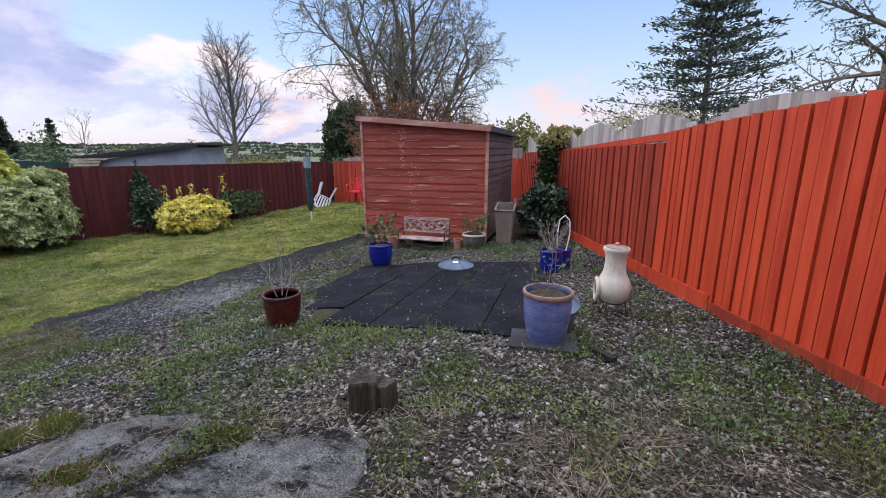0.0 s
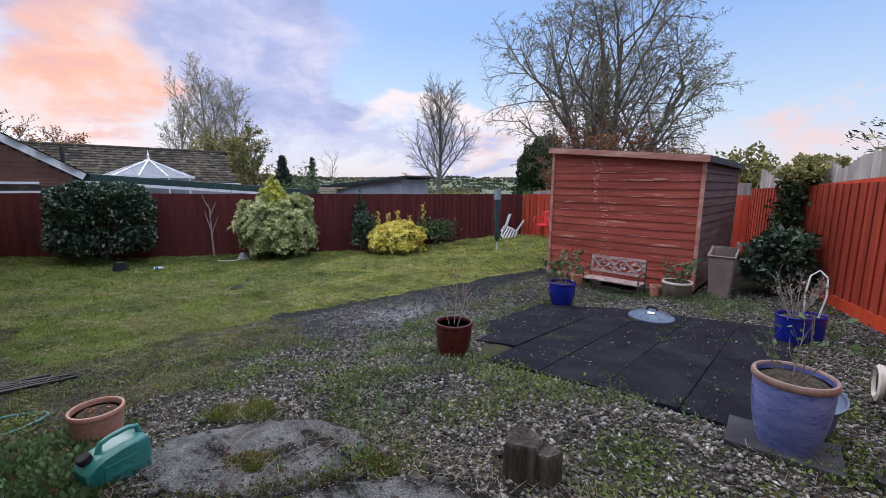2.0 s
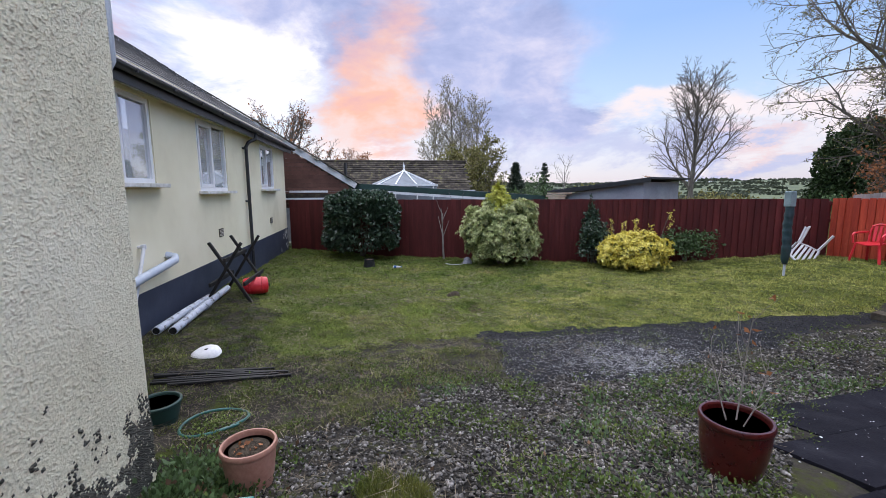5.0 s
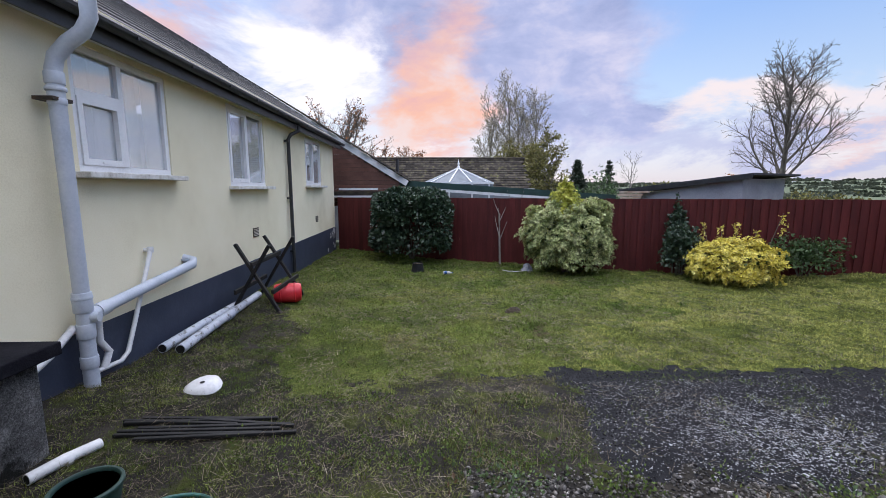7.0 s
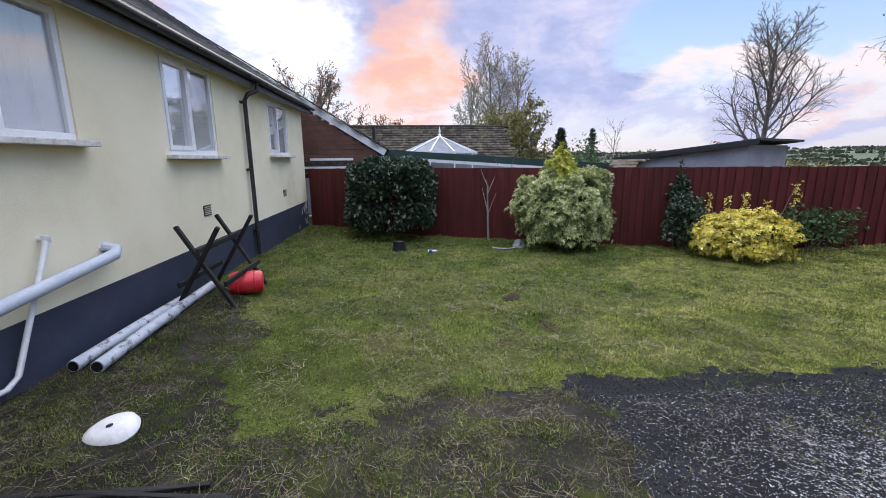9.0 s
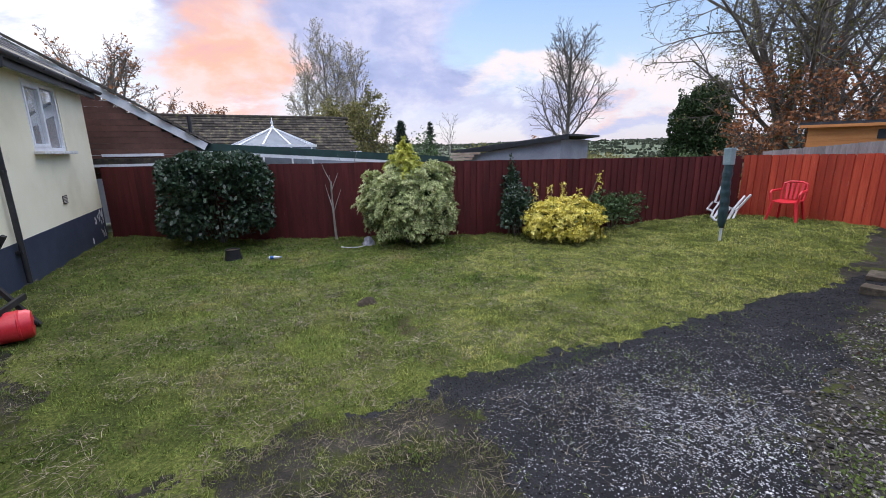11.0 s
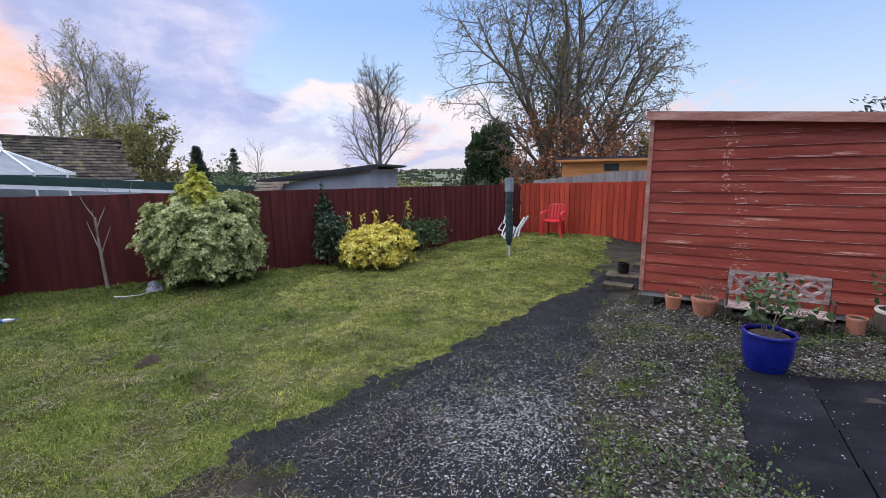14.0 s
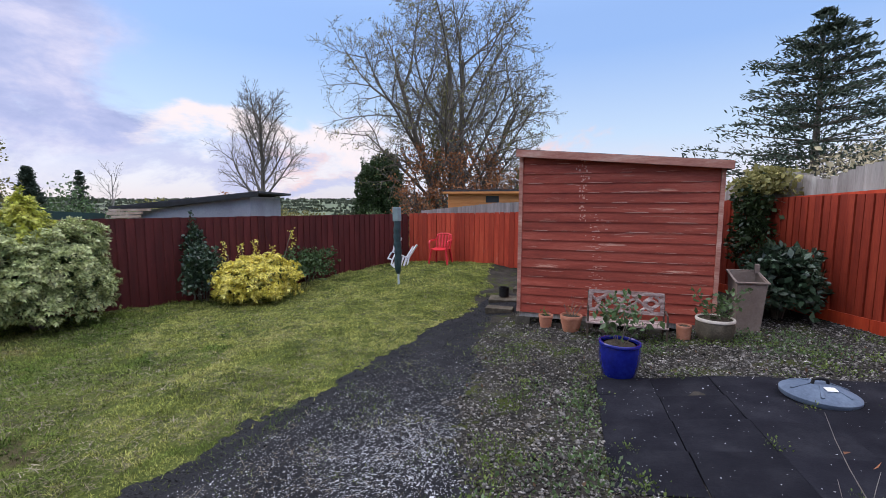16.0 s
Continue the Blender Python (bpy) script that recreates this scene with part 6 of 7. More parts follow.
    g = Geo().lathe([(0.05, 0.13), (0.10, 0.14), (0.135, 0.19), (0.148, 0.26), (0.142, 0.32), (0.12, 0.37), (0.098, 0.42), (0.09, 0.50), (0.092, 0.58), (0.105, 0.60), (0.105, 0.625), (0.08, 0.63), (0.075, 0.5)], seg=36)
    part("body", g, M_CHIM, th, smooth=True)
    part("lip", Geo().lathe([(0.085, 0.618), (0.112, 0.615), (0.116, 0.632), (0.108, 0.648), (0.085, 0.645)], seg=36), M_CHIM, th, "thick clay rim", smooth=True)
    chim_lid = part("lid", Geo().lathe([(0.001, 0.662), (0.03, 0.664), (0.1, 0.652), (0.1, 0.645)][::-1], seg=28), M_RIMBROWN, th, "brown clay lid")
    part("knob", Geo().lathe([(0.018, 0.66), (0.02, 0.68), (0.012, 0.69)], seg=12), M_TERRA, chim_lid)
    # the mouth, with a thick lip, on one side
    m = pose(0, 0.135, 0.245, -90, 0, 0)
    g = Geo().lathe([(0.055, -0.02), (0.085, 0.0), (0.088, 0.02), (0.072, 0.03), (0.062, 0.012), (0.055, -0.03)], seg=24)
    g.v = [tuple(m @ Vector((a, b * 1.35, c))) for a, b, c in g.v]
    part("mouth_rim", g, M_CHIM, th, smooth=True)
    # black disc over the closed body: the hollow's shade as colour
    g = Geo().lathe([(0.001, 0.012), (0.066, 0.012), (0.066, -0.01)], seg=24)
    g.v = [tuple(m @ Vector((a, b * 1.35, c))) for a, b, c in g.v]
    part("mouth", g, M_BLACKPLASTIC, th, "black disc standing for the shaded hollow of the mouth")
    part("ring", Geo().tube([(0.11 * math.cos(a), 0.11 * math.sin(a), 0.14) for a in np.linspace(0, 2 * math.pi, 25)], 0.006, 6), M_IRON, th)
    for k in range(3):
        a = k * 2.094 + 0.4
        part("leg", Geo().tube([(0.11 * math.cos(a), 0.11 * math.sin(a), 0.15), (0.12 * math.cos(a), 0.12 * math.sin(a), 0.08), (0.14 * math.cos(a), 0.14 * math.sin(a), 0.0)], 0.007, 6), M_IRON, th)


build_chiminea()


def build_bench():
    th = thing("garden_bench", pose(-3.30, 6.78, 0, 0, 0, 7.2), "small garden bench with a pierced cast back, paint peeling", "bench")
    w = 0.87
    zg = [ground_z(-3.73, 6.6), ground_z(-2.87, 6.7)]
    zs, zt = 0.10, 0.43
    for k, x in enumerate((-w / 2, w / 2)):
        g = Geo().tube([(x, -0.26, zg[k] - 0.01), (x, -0.24, zs - 0.06), (x, -0.22, zs + 0.14), (x, -0.05, zs + 0.16), (x, 0.02, zs + 0.14)], 0.012, 6)
        part("front_leg", g, M_IRON, th)
        g = Geo().tube([(x, 0.10, zg[k] - 0.01), (x, 0.04, zs), (x, 0.06, zs + 0.15), (x, 0.09, zt)], 0.013, 6)
        part("back_leg", g, M_IRON, th)
        part("side_rail", Geo().bar((x, -0.24, zs - 0.03), (x, 0.05, zs - 0.03), 0.015, 0.03), M_IRON, th)
    for i in range(4):
        part("slat", Geo().box((0, -0.22 + i * 0.08, zs), (w + 0.03, 0.065, 0.022)), M_BENCHPAINT, th, bevel=0.004)
    tilt = pose(0, 0.065, (zs + 0.10 + zt) / 2, -8, 0, 0)
    hh = zt - zs - 0.10
    for c, s in (((0, 0, hh / 2), (w, 0.024, 0.045)), ((0, 0, -hh / 2), (w, 0.024, 0.045)), ((-w / 2 + 0.02, 0, 0), (0.045, 0.024, hh)), ((w / 2 - 0.02, 0, 0), (0.045, 0.024, hh))):
        part("back_frame", Geo().box(c, s, 0, tilt @ pose(*c)), M_BENCHPAINT, th, bevel=0.004)
    # pierced scrollwork: stems and leaf curls cast between the frame bars
    rng = random.Random(3)
    for i in range(9):
        x = -w / 2 + 0.09 + i * (w - 0.18) / 8
        pts = [tilt @ Vector((x + 0.05 * math.sin(k * 0.9 + i * 2.1), 0, -hh / 2 + 0.02 + (hh - 0.04) * k / 6)) for k in range(7)]
        part("scroll", Geo().tube(pts, [0.014 + 0.012 * rng.random() for _ in pts], 5), M_BENCHPAINT, th, smooth=True)
    for i in range(4):
        x = -w / 2 + 0.16 + i * 0.19
        pts = [tilt @ Vector((x + 0.06 * math.cos(a), 0, 0.045 * math.sin(a))) for a in np.linspace(0, 5.2, 9)]
        part("scroll", Geo().tube(pts, 0.016, 5), M_BENCHPAINT, th, smooth=True)


build_bench()


def build_bin():
    x, y = -1.99, 7.36
    th = thing("dustbin", pose(x, y, ground_z(x, y), 0, 0, 10), "open faded brown plastic bin without a lid", "bin")
    g = Geo()
    w0, w1, d0, d1, h = 0.125, 0.16, 0.135, 0.17, 0.62
    ring = lambda hw, hd, z, k=0.0: [(-hw, -hd, z), (hw, -hd, z), (hw, hd, z + k), (-hw, hd, z + k)]
    vs = ring(w0, d0, 0) + ring(w1, d1, h, 0.10) + ring(w1 - 0.012, d1 - 0.012, h, 0.10) + ring(w0 - 0.01, d0 - 0.01, 0.03)
    fs = [(0, 3, 2, 1), (12, 13, 14, 15)]
    for k in range(3):
        for i in range(4):
            a, b = k * 4 + i, k * 4 + (i + 1) % 4
            fs.append((a, b, b + 4, a + 4))
    g.add(vs, fs)
    part("body", g, M_BINPLASTIC, th, bevel=0.012)
    lip = [Vector(p) for p in ring(w1 + 0.006, d1 + 0.006, h, 0.10)]
    part("rim", Geo().tube([*lip, lip[0]], 0.015, 6), M_BINPLASTIC, th, "rolled rim")
    part("lug", Geo().box((w1 - 0.01, d1 - 0.02, h + 0.13), (0.05, 0.04, 0.12)), M_BINPLASTIC, th, bevel=0.008)


build_bin()

lid = thing("bin_lid", pose(-1.92, 5.0, ground_z(-1.92, 5.0) + 0.03, 0, 0, 20), "blue-grey domed dustbin lid lying on the paving", "lid")
part("dome", Geo().lathe([(0.225, 0.0), (0.232, 0.01), (0.232, 0.035), (0.215, 0.045), (0.19, 0.058), (0.12, 0.088), (0.06, 0.10), (0.001, 0.102)], seg=40), M_LIDGREY, lid, smooth=True)
part("handle", Geo().tube([(-0.055, 0, 0.09), (-0.045, 0, 0.13), (0, 0, 0.14), (0.045, 0, 0.13), (0.055, 0, 0.09)], 0.011, 8), M_BLACKPLASTIC, lid, smooth=True)
part("label", Geo().box((0.0, -0.10, 0.10), (0.07, 0.045, 0.004), 0, pose(0.0, -0.10, 0.0985, 14, 0, 0)), M_WHITEPLASTIC, lid, "small pale label")
for k in range(6):
    a = k * 1.047
    part("rib", Geo().bar((0.07 * math.cos(a), 0.07 * math.sin(a), 0.1), (0.19 * math.cos(a), 0.19 * math.sin(a), 0.06), 0.02, 0.012), M_LIDGREY, lid)
lid2 = thing("round_tray", pose(-0.28, 3.22, ground_z(-0.28, 3.22) + 0.19, 18, 0, 0), "pale blue-grey round tray behind the violet pot", "tray")
part("dish", Geo().lathe([(0.12, 0.0), (0.135, 0.005), (0.14, 0.03), (0.132, 0.03), (0.125, 0.012), (0.001, 0.01)], seg=32), M_LIDGREY, lid2, smooth=True)
part("stand", Geo().lathe([(0.09, -0.20), (0.11, -0.02), (0.1, -0.01)], seg=24), M_LIDGREY, lid2, smooth=True)


def build_log():
    x, y = -0.98, 1.73
    th = thing("log_stump", pose(x, y, ground_z(x, y) - 0.01, 0, 0, 25), "short weathered double log standing on end", "log")
    rng = random.Random(8)
    for cx, r, h in ((-0.035, 0.085, 0.185), (0.075, 0.055, 0.165)):
        g = Geo()
        seg = 22
        rr = [r * (1 + 0.10 * rng.uniform(-1, 1)) for _ in range(seg)]
        for z, k in ((0, 1.03), (h * 0.4, 1.0), (h * 0.92, 0.98), (h, 0.92)):
            for i in range(seg):
                a = 6.283 * i / seg
                g.v.append((cx + rr[i] * k * math.cos(a), rr[i] * k * math.sin(a), z + (0.012 * math.sin(a * 2 + r * 50) if z >= h * 0.92 else 0)))
        for k in range(3):
            for i in range(seg):
                a, b = k * seg + i, k * seg + (i + 1) % seg
                g.f.append((a, b, b + seg, a + seg))
        g.f.append(tuple(3 * seg + i for i in range(seg)))
        part("log", g, M_OLDLOG, th)


build_log()


def build_can():
    x, y = -2.31, 0.31
    th = thing("jerry_can", pose(x, y, ground_z(x, y), 0, 0, 112) @ Matrix.Scale(0.88, 4), "green plastic jerry can with a black cap", "can")
    side = [(-0.150, 0.010), (-0.135, 0.0), (0.140, 0.0), (0.155, 0.012), (0.160, 0.150), (0.150, 0.185), (0.125, 0.200), (0.02, 0.196), (-0.07, 0.178), (-0.125, 0.152), (-0.152, 0.120)]
    g = Geo()
    n = len(side)
    rows_ = ((-0.082, 0.86), (-0.070, 0.965), (-0.045, 1.0), (0.045, 1.0), (0.070, 0.965), (0.082, 0.86))
    for w, k in rows_:
        g.v += [(u * k, w, 0.095 + (z - 0.095) * k) for u, z in side]
    for r in range(len(rows_) - 1):
        for i in range(n):
            a, b = r * n + i, r * n + (i + 1) % n
            g.f.append((a, b, b + n, a + n))
    g.f += [tuple(range(n))[::-1], tuple(range((len(rows_) - 1) * n, len(rows_) * n))]
    part("body", g, M_GREENPLASTIC, th, smooth=True)
    part("handle", Geo().tube([(0.135, 0, 0.185), (0.125, 0, 0.235), (0.08, 0, 0.248), (0.0, 0, 0.240), (-0.05, 0, 0.222), (-0.062, 0, 0.175)], [0.016, 0.014, 0.013, 0.013, 0.014, 0.016], 9), M_GREENPLASTIC, th, smooth=True)
    m = pose(-0.108, 0, 0.150, 0, -24, 0)
    g = Geo().lathe([(0.026, 0.0), (0.026, 0.014), (0.033, 0.016), (0.033, 0.046), (0.028, 0.050), (0.012, 0.050)], seg=20)
    g.v = [tuple(m @ Vector(p)) for p in g.v]
    part("cap", g, M_BLACKPLASTIC, th, "black screw cap")
    for s in (-1, 1):
        part("side_rib", Geo().box((0.01, s * 0.080, 0.09), (0.17, 0.010, 0.075)), M_GREENPLASTIC, th, bevel=0.003)


build_can()


def build_dryer():
    x, y = -8.03, 9.06
    th = thing("rotary_dryer", pose(x, y, ground_z(x, y), 0, -1.2, 0), "closed rotary clothes dryer in a dark teal cover", "clothes dryer")
    part("pole", Geo().tube([(0, 0, -0.05), (0, 0, 1.65)], 0.022, 10), M_GREYPVC, th)
    prof = [(0.03, 0.22), (0.05, 0.26), (0.07, 0.34), (0.075, 0.45)]
    prof += [(0.078 + 0.006 * math.sin(k * 1.7), 0.5 + k * 0.045) for k in range(19)]
    prof += [(0.07, 1.38)]
    part("cover", Geo().lathe(prof, seg=18, wob=0.10), M_TEALCOVER, th, "dark teal crumpled cover", smooth=True)
    part("cap", Geo().box((0, 0, 1.53), (0.15, 0.13, 0.30)), M_TEALCAP, th, "pale teal plastic head", bevel=0.015)
    part("tie", Geo().tube([(0.04 * math.cos(a), 0.04 * math.sin(a), 0.235) for a in np.linspace(0, 6.283, 13)], 0.008, 6), M_BLACKPLASTIC, th)


build_dryer()


def build_chair(x, y, rz, mat, label, m=None):
    th = thing("garden_chair", m if m is not None else pose(x, y, ground_z(x, y), 0, 0, rz), label, "chair", "plastic garden chairs")
    sw, sh = 0.42, 0.40
    legs = (((-0.20, -0.20, sh), (-0.26, -0.25, 0)), ((0.20, -0.20, sh), (0.26, -0.25, 0)), ((-0.18, 0.18, sh), (-0.23, 0.28, 0)), ((0.18, 0.18, sh), (0.23, 0.28, 0)))
    for a, b in legs:
        part("leg", Geo().bar(a, b, 0.045, 0.035), mat, th, bevel=0.006)
    g = Geo()
    n = 6
    vs = []
    for j in range(n + 1):
        for i in range(n + 1):
            u, v = i / n - 0.5, j / n - 0.5
            vs.append((u * sw, v * 0.42, sh + 0.015 - 0.03 * (1 - 4 * u * u) * (0.6 - v)))
    k = len(vs)
    vs += [(p[0], p[1], p[2] - 0.02) for p in vs]
    fs = []
    for j in range(n):
        for i in range(n):
            a = j * (n + 1) + i
            fs += [(a, a + 1, a + n + 2, a + n + 1), (k + a + n + 1, k + a + n + 2, k + a + 1, k + a)]
    edge = [i for i in range(n + 1)] + [(j + 1) * (n + 1) - 1 for j in range(1, n + 1)] + [n * (n + 1) + i for i in range(n - 1, -1, -1)] + [j * (n + 1) for j in range(n - 1, 0, -1)]
    for a, b in zip(edge, edge[1:] + edge[:1]):
        fs.append((a, a + k, b + k, b))
    g.add(vs, fs)
    part("seat", g, mat, th, smooth=True)
    for s in (-1, 1):
        part("armrest", Geo().tube([(s * 0.235, -0.22, sh), (s * 0.25, -0.24, sh + 0.17), (s * 0.255, -0.18, sh + 0.21), (s * 0.25, 0.05, sh + 0.215), (s * 0.22, 0.22, sh + 0.23)], [0.02, 0.02, 0.024, 0.024, 0.02], 7), mat, th, smooth=True)
        part("back_post", Geo().tube([(s * 0.19, 0.19, sh), (s * 0.21, 0.25, sh + 0.22), (s * 0.19, 0.29, sh + 0.36)], 0.02, 7), mat, th, smooth=True)
    for i in range(4):
        x_ = -0.115 + i * 0.077
        part("back_slat", Geo().bar((x_, 0.20, sh + 0.02), (x_ * 1.15, 0.29, sh + 0.36), 0.048, 0.014), mat, th, bevel=0.003)
    part("top_rail", Geo().tube([(-0.2, 0.285, sh + 0.34), (-0.1, 0.30, sh + 0.385), (0.1, 0.30, sh + 0.385), (0.2, 0.285, sh + 0.34)], 0.024, 7), mat, th, smooth=True)
    return th


build_chair(-8.06, 11.22, 8, M_REDPLASTIC, "faded red plastic garden armchair against the fence")
wz = ground_z(-9.35, 10.9)
build_chair(0, 0, 0, M_WHITEPLASTIC, "white plastic garden chair tipped over on the grass", pose(-8.95, 10.95, wz + 0.62, 172, 25, 40))


def build_trestle():
    th = thing("sawhorse", Matrix.Identity(4), "dark timber sawhorse of two crossed frames", "sawhorse")
    z = -0.2
    for x in (-7.72, -8.75):
        for a, b in (((x - 0.05, -1.72, z), (x + 0.06, -1.12, z + 0.95)), ((x + 0.05, -1.02, z), (x - 0.06, -1.62, z + 0.95))):
            part("leg", Geo().bar(a, b, 0.04, 0.055, (1, 0, 0)), M_DARKWOOD, th, bevel=0.004)
    for y, zz_ in ((-1.62, z + 0.3), (-1.12, z + 0.3), (-1.38, z + 0.68)):
        part("rail", Geo().bar((-7.68, y, zz_), (-8.8, y, zz_), 0.035, 0.06), M_DARKWOOD, th, bevel=0.004)


build_trestle()

barrel = thing("red_canister", pose(-8.3, -1.12, -0.2 + 0.14, 0, 90, 105), "faded red round canister lying on the grass", "canister")
part("body", Geo().lathe([(0.06, -0.2), (0.12, -0.19), (0.14, -0.16), (0.145, -0.05), (0.145, 0.05), (0.14, 0.16), (0.12, 0.19), (0.06, 0.2)], seg=28), M_REDPLASTIC, barrel, smooth=True)
for zz_ in (-0.1, 0.1):
    part("hoop", Geo().lathe([(0.142, zz_ - 0.012), (0.15, zz_ - 0.006), (0.15, zz_ + 0.006), (0.142, zz_ + 0.012)], seg=28), M_REDPLASTIC, barrel)
part("bung", Geo().lathe([(0.03, 0.2), (0.03, 0.215), (0.02, 0.22)], seg=14), M_BLACKPLASTIC, barrel)

# drains on the house wall
SX, SY = -5.38, HY + 0.13
sp = thing("soil_stack", Matrix.Identity(4), "grey plastic soil stack with branch pipes on the wall", "pipe")
part("main_pipe", Geo().tube([(SX, SY, -0.25), (SX, SY, 2.38), (SX - 0.01, SY + 0.02, 2.47), (SX - 0.02, SY + 0.11, 2.57), (SX - 0.03, SY + 0.22, 2.65), (SX - 0.03, SY + 0.28, 2.75), (SX - 0.03, SY + 0.29, 3.5)], 0.055, 18), M_GREYPVC, sp, smooth=True)
for z, h, r in ((0.05, 0.1, 0.064), (0.30, 0.12, 0.066), (0.52, 0.16, 0.068), (0.62, 0.03, 0.072), (2.12, 0.05, 0.062), (2.22, 0.03, 0.068), (2.27, 0.09, 0.064)):
    part("collar", Geo().lathe([(r - 0.004, 0), (r, 0.01), (r, h - 0.01), (r - 0.004, h)], (SX, SY, z), 18), M_GREYPVC, sp, smooth=True)
part("strap", Geo().box((SX, SY - 0.03, 2.16), (0.18, 0.15, 0.025)), M_IRON, sp, "rusty pipe strap")
part("branch", Geo().tube([(SX, SY, 0.47), (SX - 0.16, SY, 0.49), (-6.98, SY, 0.62), (-7.06, SY - 0.03, 0.65), (-7.06, HY - 0.02, 0.68)], 0.052, 16), M_GREYPVC, sp, smooth=True)
part("flange", Geo().lathe([(0.075, 0), (0.075, 0.02)], (-7.06, HY + 0.02, 0.66), 16), M_GREYPVC, sp)
part("branch_collar", Geo().tube([(SX - 0.13, SY, 0.485), (SX - 0.24, SY, 0.497)], 0.062, 16), M_GREYPVC, sp, smooth=True)
part("inspection_cap", Geo().tube([(SX - 0.02, SY + 0.04, 0.47), (SX - 0.03, SY + 0.10, 0.47)], 0.04, 16), M_GREYPVC, sp, smooth=True)
wp = thing("waste_pipe", Matrix.Identity(4), "thin white plastic waste pipe on the wall", "pipe")
part("pipe", Geo().tube([(-6.37, HY - 0.02, 0.88), (-6.37, HY + 0.06, 0.88), (-6.34, HY + 0.07, 0.84), (-5.90, HY + 0.07, -0.02), (-5.80, HY + 0.07, -0.07), (-5.50, HY + 0.08, -0.04)], 0.021, 10), M_WHITEPLASTIC, wp, smooth=True)
part("trap", Geo().tube([(-5.60, HY + 0.06, 0.38), (-5.58, HY + 0.07, 0.20), (-5.66, HY + 0.08, 0.08), (-5.58, HY + 0.08, -0.05)], 0.03, 10), M_WHITEPLASTIC, wp, smooth=True)
part("elbow", Geo().lathe([(0.026, 0), (0.03, 0.01), (0.03, 0.05), (0.026, 0.06)], (-6.37, HY + 0.06, 0.85), 12), M_WHITEPLASTIC, wp, smooth=True)
wp2 = thing("waste_pipe", Matrix.Identity(4), "white plastic waste pipe beside the bunker", "pipe")
part("pipe", Geo().tube([(-4.6, HY + 0.05, 0.05), (-5.1, HY + 0.07, 0.26), (-5.34, HY + 0.07, 0.40)], 0.03, 10), M_WHITEPLASTIC, wp2, smooth=True)


def loose_pipe(a, b, r, mat, label):
    a, b = Vector(a), Vector(b)
    th = thing("loose_pipe", Matrix.Translation(a), label, "pipe", "loose pipes on the grass")
    e = b - a
    part("pipe", Geo().tube([(0, 0, 0), e * 0.02, e * 0.5 + Vector((0, 0, 0.01)), e], r, 14), mat, th, smooth=True)
    part("socket", Geo().tube([e * 0.48, e * 0.56], r * 1.15, 14), mat, th, smooth=True)
    # black disc on the capped end, painted for the shade inside the pipe
    part("bore", Geo().tube([-e * 0.001, e * 0.004], r * 0.82, 14), M_BLACKPLASTIC, th)


loose_pipe((-6.25, -1.74, -0.13), (-7.85, -1.70, -0.12), 0.05, M_DIRTYPVC, "grey plastic drain pipe lying in the grass")
loose_pipe((-6.22, -1.54, -0.13), (-8.45, -1.62, -0.12), 0.052, M_DIRTYPVC, "grey plastic drain pipe with a socket lying in the grass")
loose_pipe((-4.12, -1.15, -0.04), (-4.46, -1.02, -0.05), 0.032, M_WHITEPLASTIC, "short white plastic pipe lying by the bunker")
for i, (y0, y1, x0, x1) in enumerate(((-1.0, 0.0, -4.58, -4.66), (-1.03, -0.06, -4.68, -4.80), (-0.9, 0.05, -4.62, -4.72), (-0.95, -0.2, -4.74, -4.78), (-1.0, -0.1, -4.54, -4.60), (-0.85, 0.12, -4.50, -4.62), (-1.05, -0.3, -4.71, -4.70), (-0.7, 0.08, -4.76, -4.70))):
    th = thing("timber_batten", pose(0, 0, 0), "black plastic-wrapped batten lying on the soil", "batten", "dark battens on the soil")
    part("batten", Geo().bar((x0, y0, ground_z(x0, y0) + 0.022), (x1, y1, ground_z(x1, y1) + 0.022), 0.026, 0.024), M_BLACKPLASTIC, th, bevel=0.006)

bunker = thing("coal_bunker", Matrix.Identity(4), "low concrete bunker with a dark slab top in the wall corner", "bunker")
part("body", Geo().box((-3.92, -1.58, 0.2), (0.94, 0.64, 0.66)), M_CONC, bunker, bevel=0.01)
part("slab_top", Geo().box((-3.94, -1.55, 0.57), (1.04, 0.76, 0.08)), M_PAVE, bunker, "dark slab top", bevel=0.01)
dish = thing("plastic_dish", pose(-5.30, -0.83, ground_z(-5.3, -0.83) + 0.0, 6, 4, 30), "cracked white plastic bowl upturned on the grass", "bowl")
part("bowl", Geo().lathe([(0.14, 0.0), (0.145, 0.01), (0.13, 0.042), (0.09, 0.068), (0.02, 0.076)], seg=32, wob=0.05), M_WHITEPLASTIC, dish, smooth=True)
# black disc on the closed bowl, its colour standing for a hole's shade
part("hole", Geo().lathe([(0.02, 0.0765), (0.001, 0.0775)], (0.03, 0.0, 0.0), 8), M_BLACKPLASTIC, dish)
hose = thing("garden_hose", Matrix.Identity(4), "green garden hose looped on the ground", "hose")
pts = []
for k in range(30):
    f = k / 29
    a = f * 7.5
    x, y = -3.80 + 0.28 * math.cos(a) * (1 - 0.3 * f) + 0.1 * f, -0.22 + 0.20 * math.sin(a)
    pts.append((x, y, ground_z(x, y) + 0.018 + 0.012 * math.sin(a * 2) + 0.006 * f))
part("hose", Geo().tube(pts, 0.010, 8), M_HOSE, hose, smooth=True)
mound = thing("mole_hill", pose(-8.15, 2.3, ground_z(-8.15, 2.3)), "small dark mound of bare soil in the lawn", "mound")
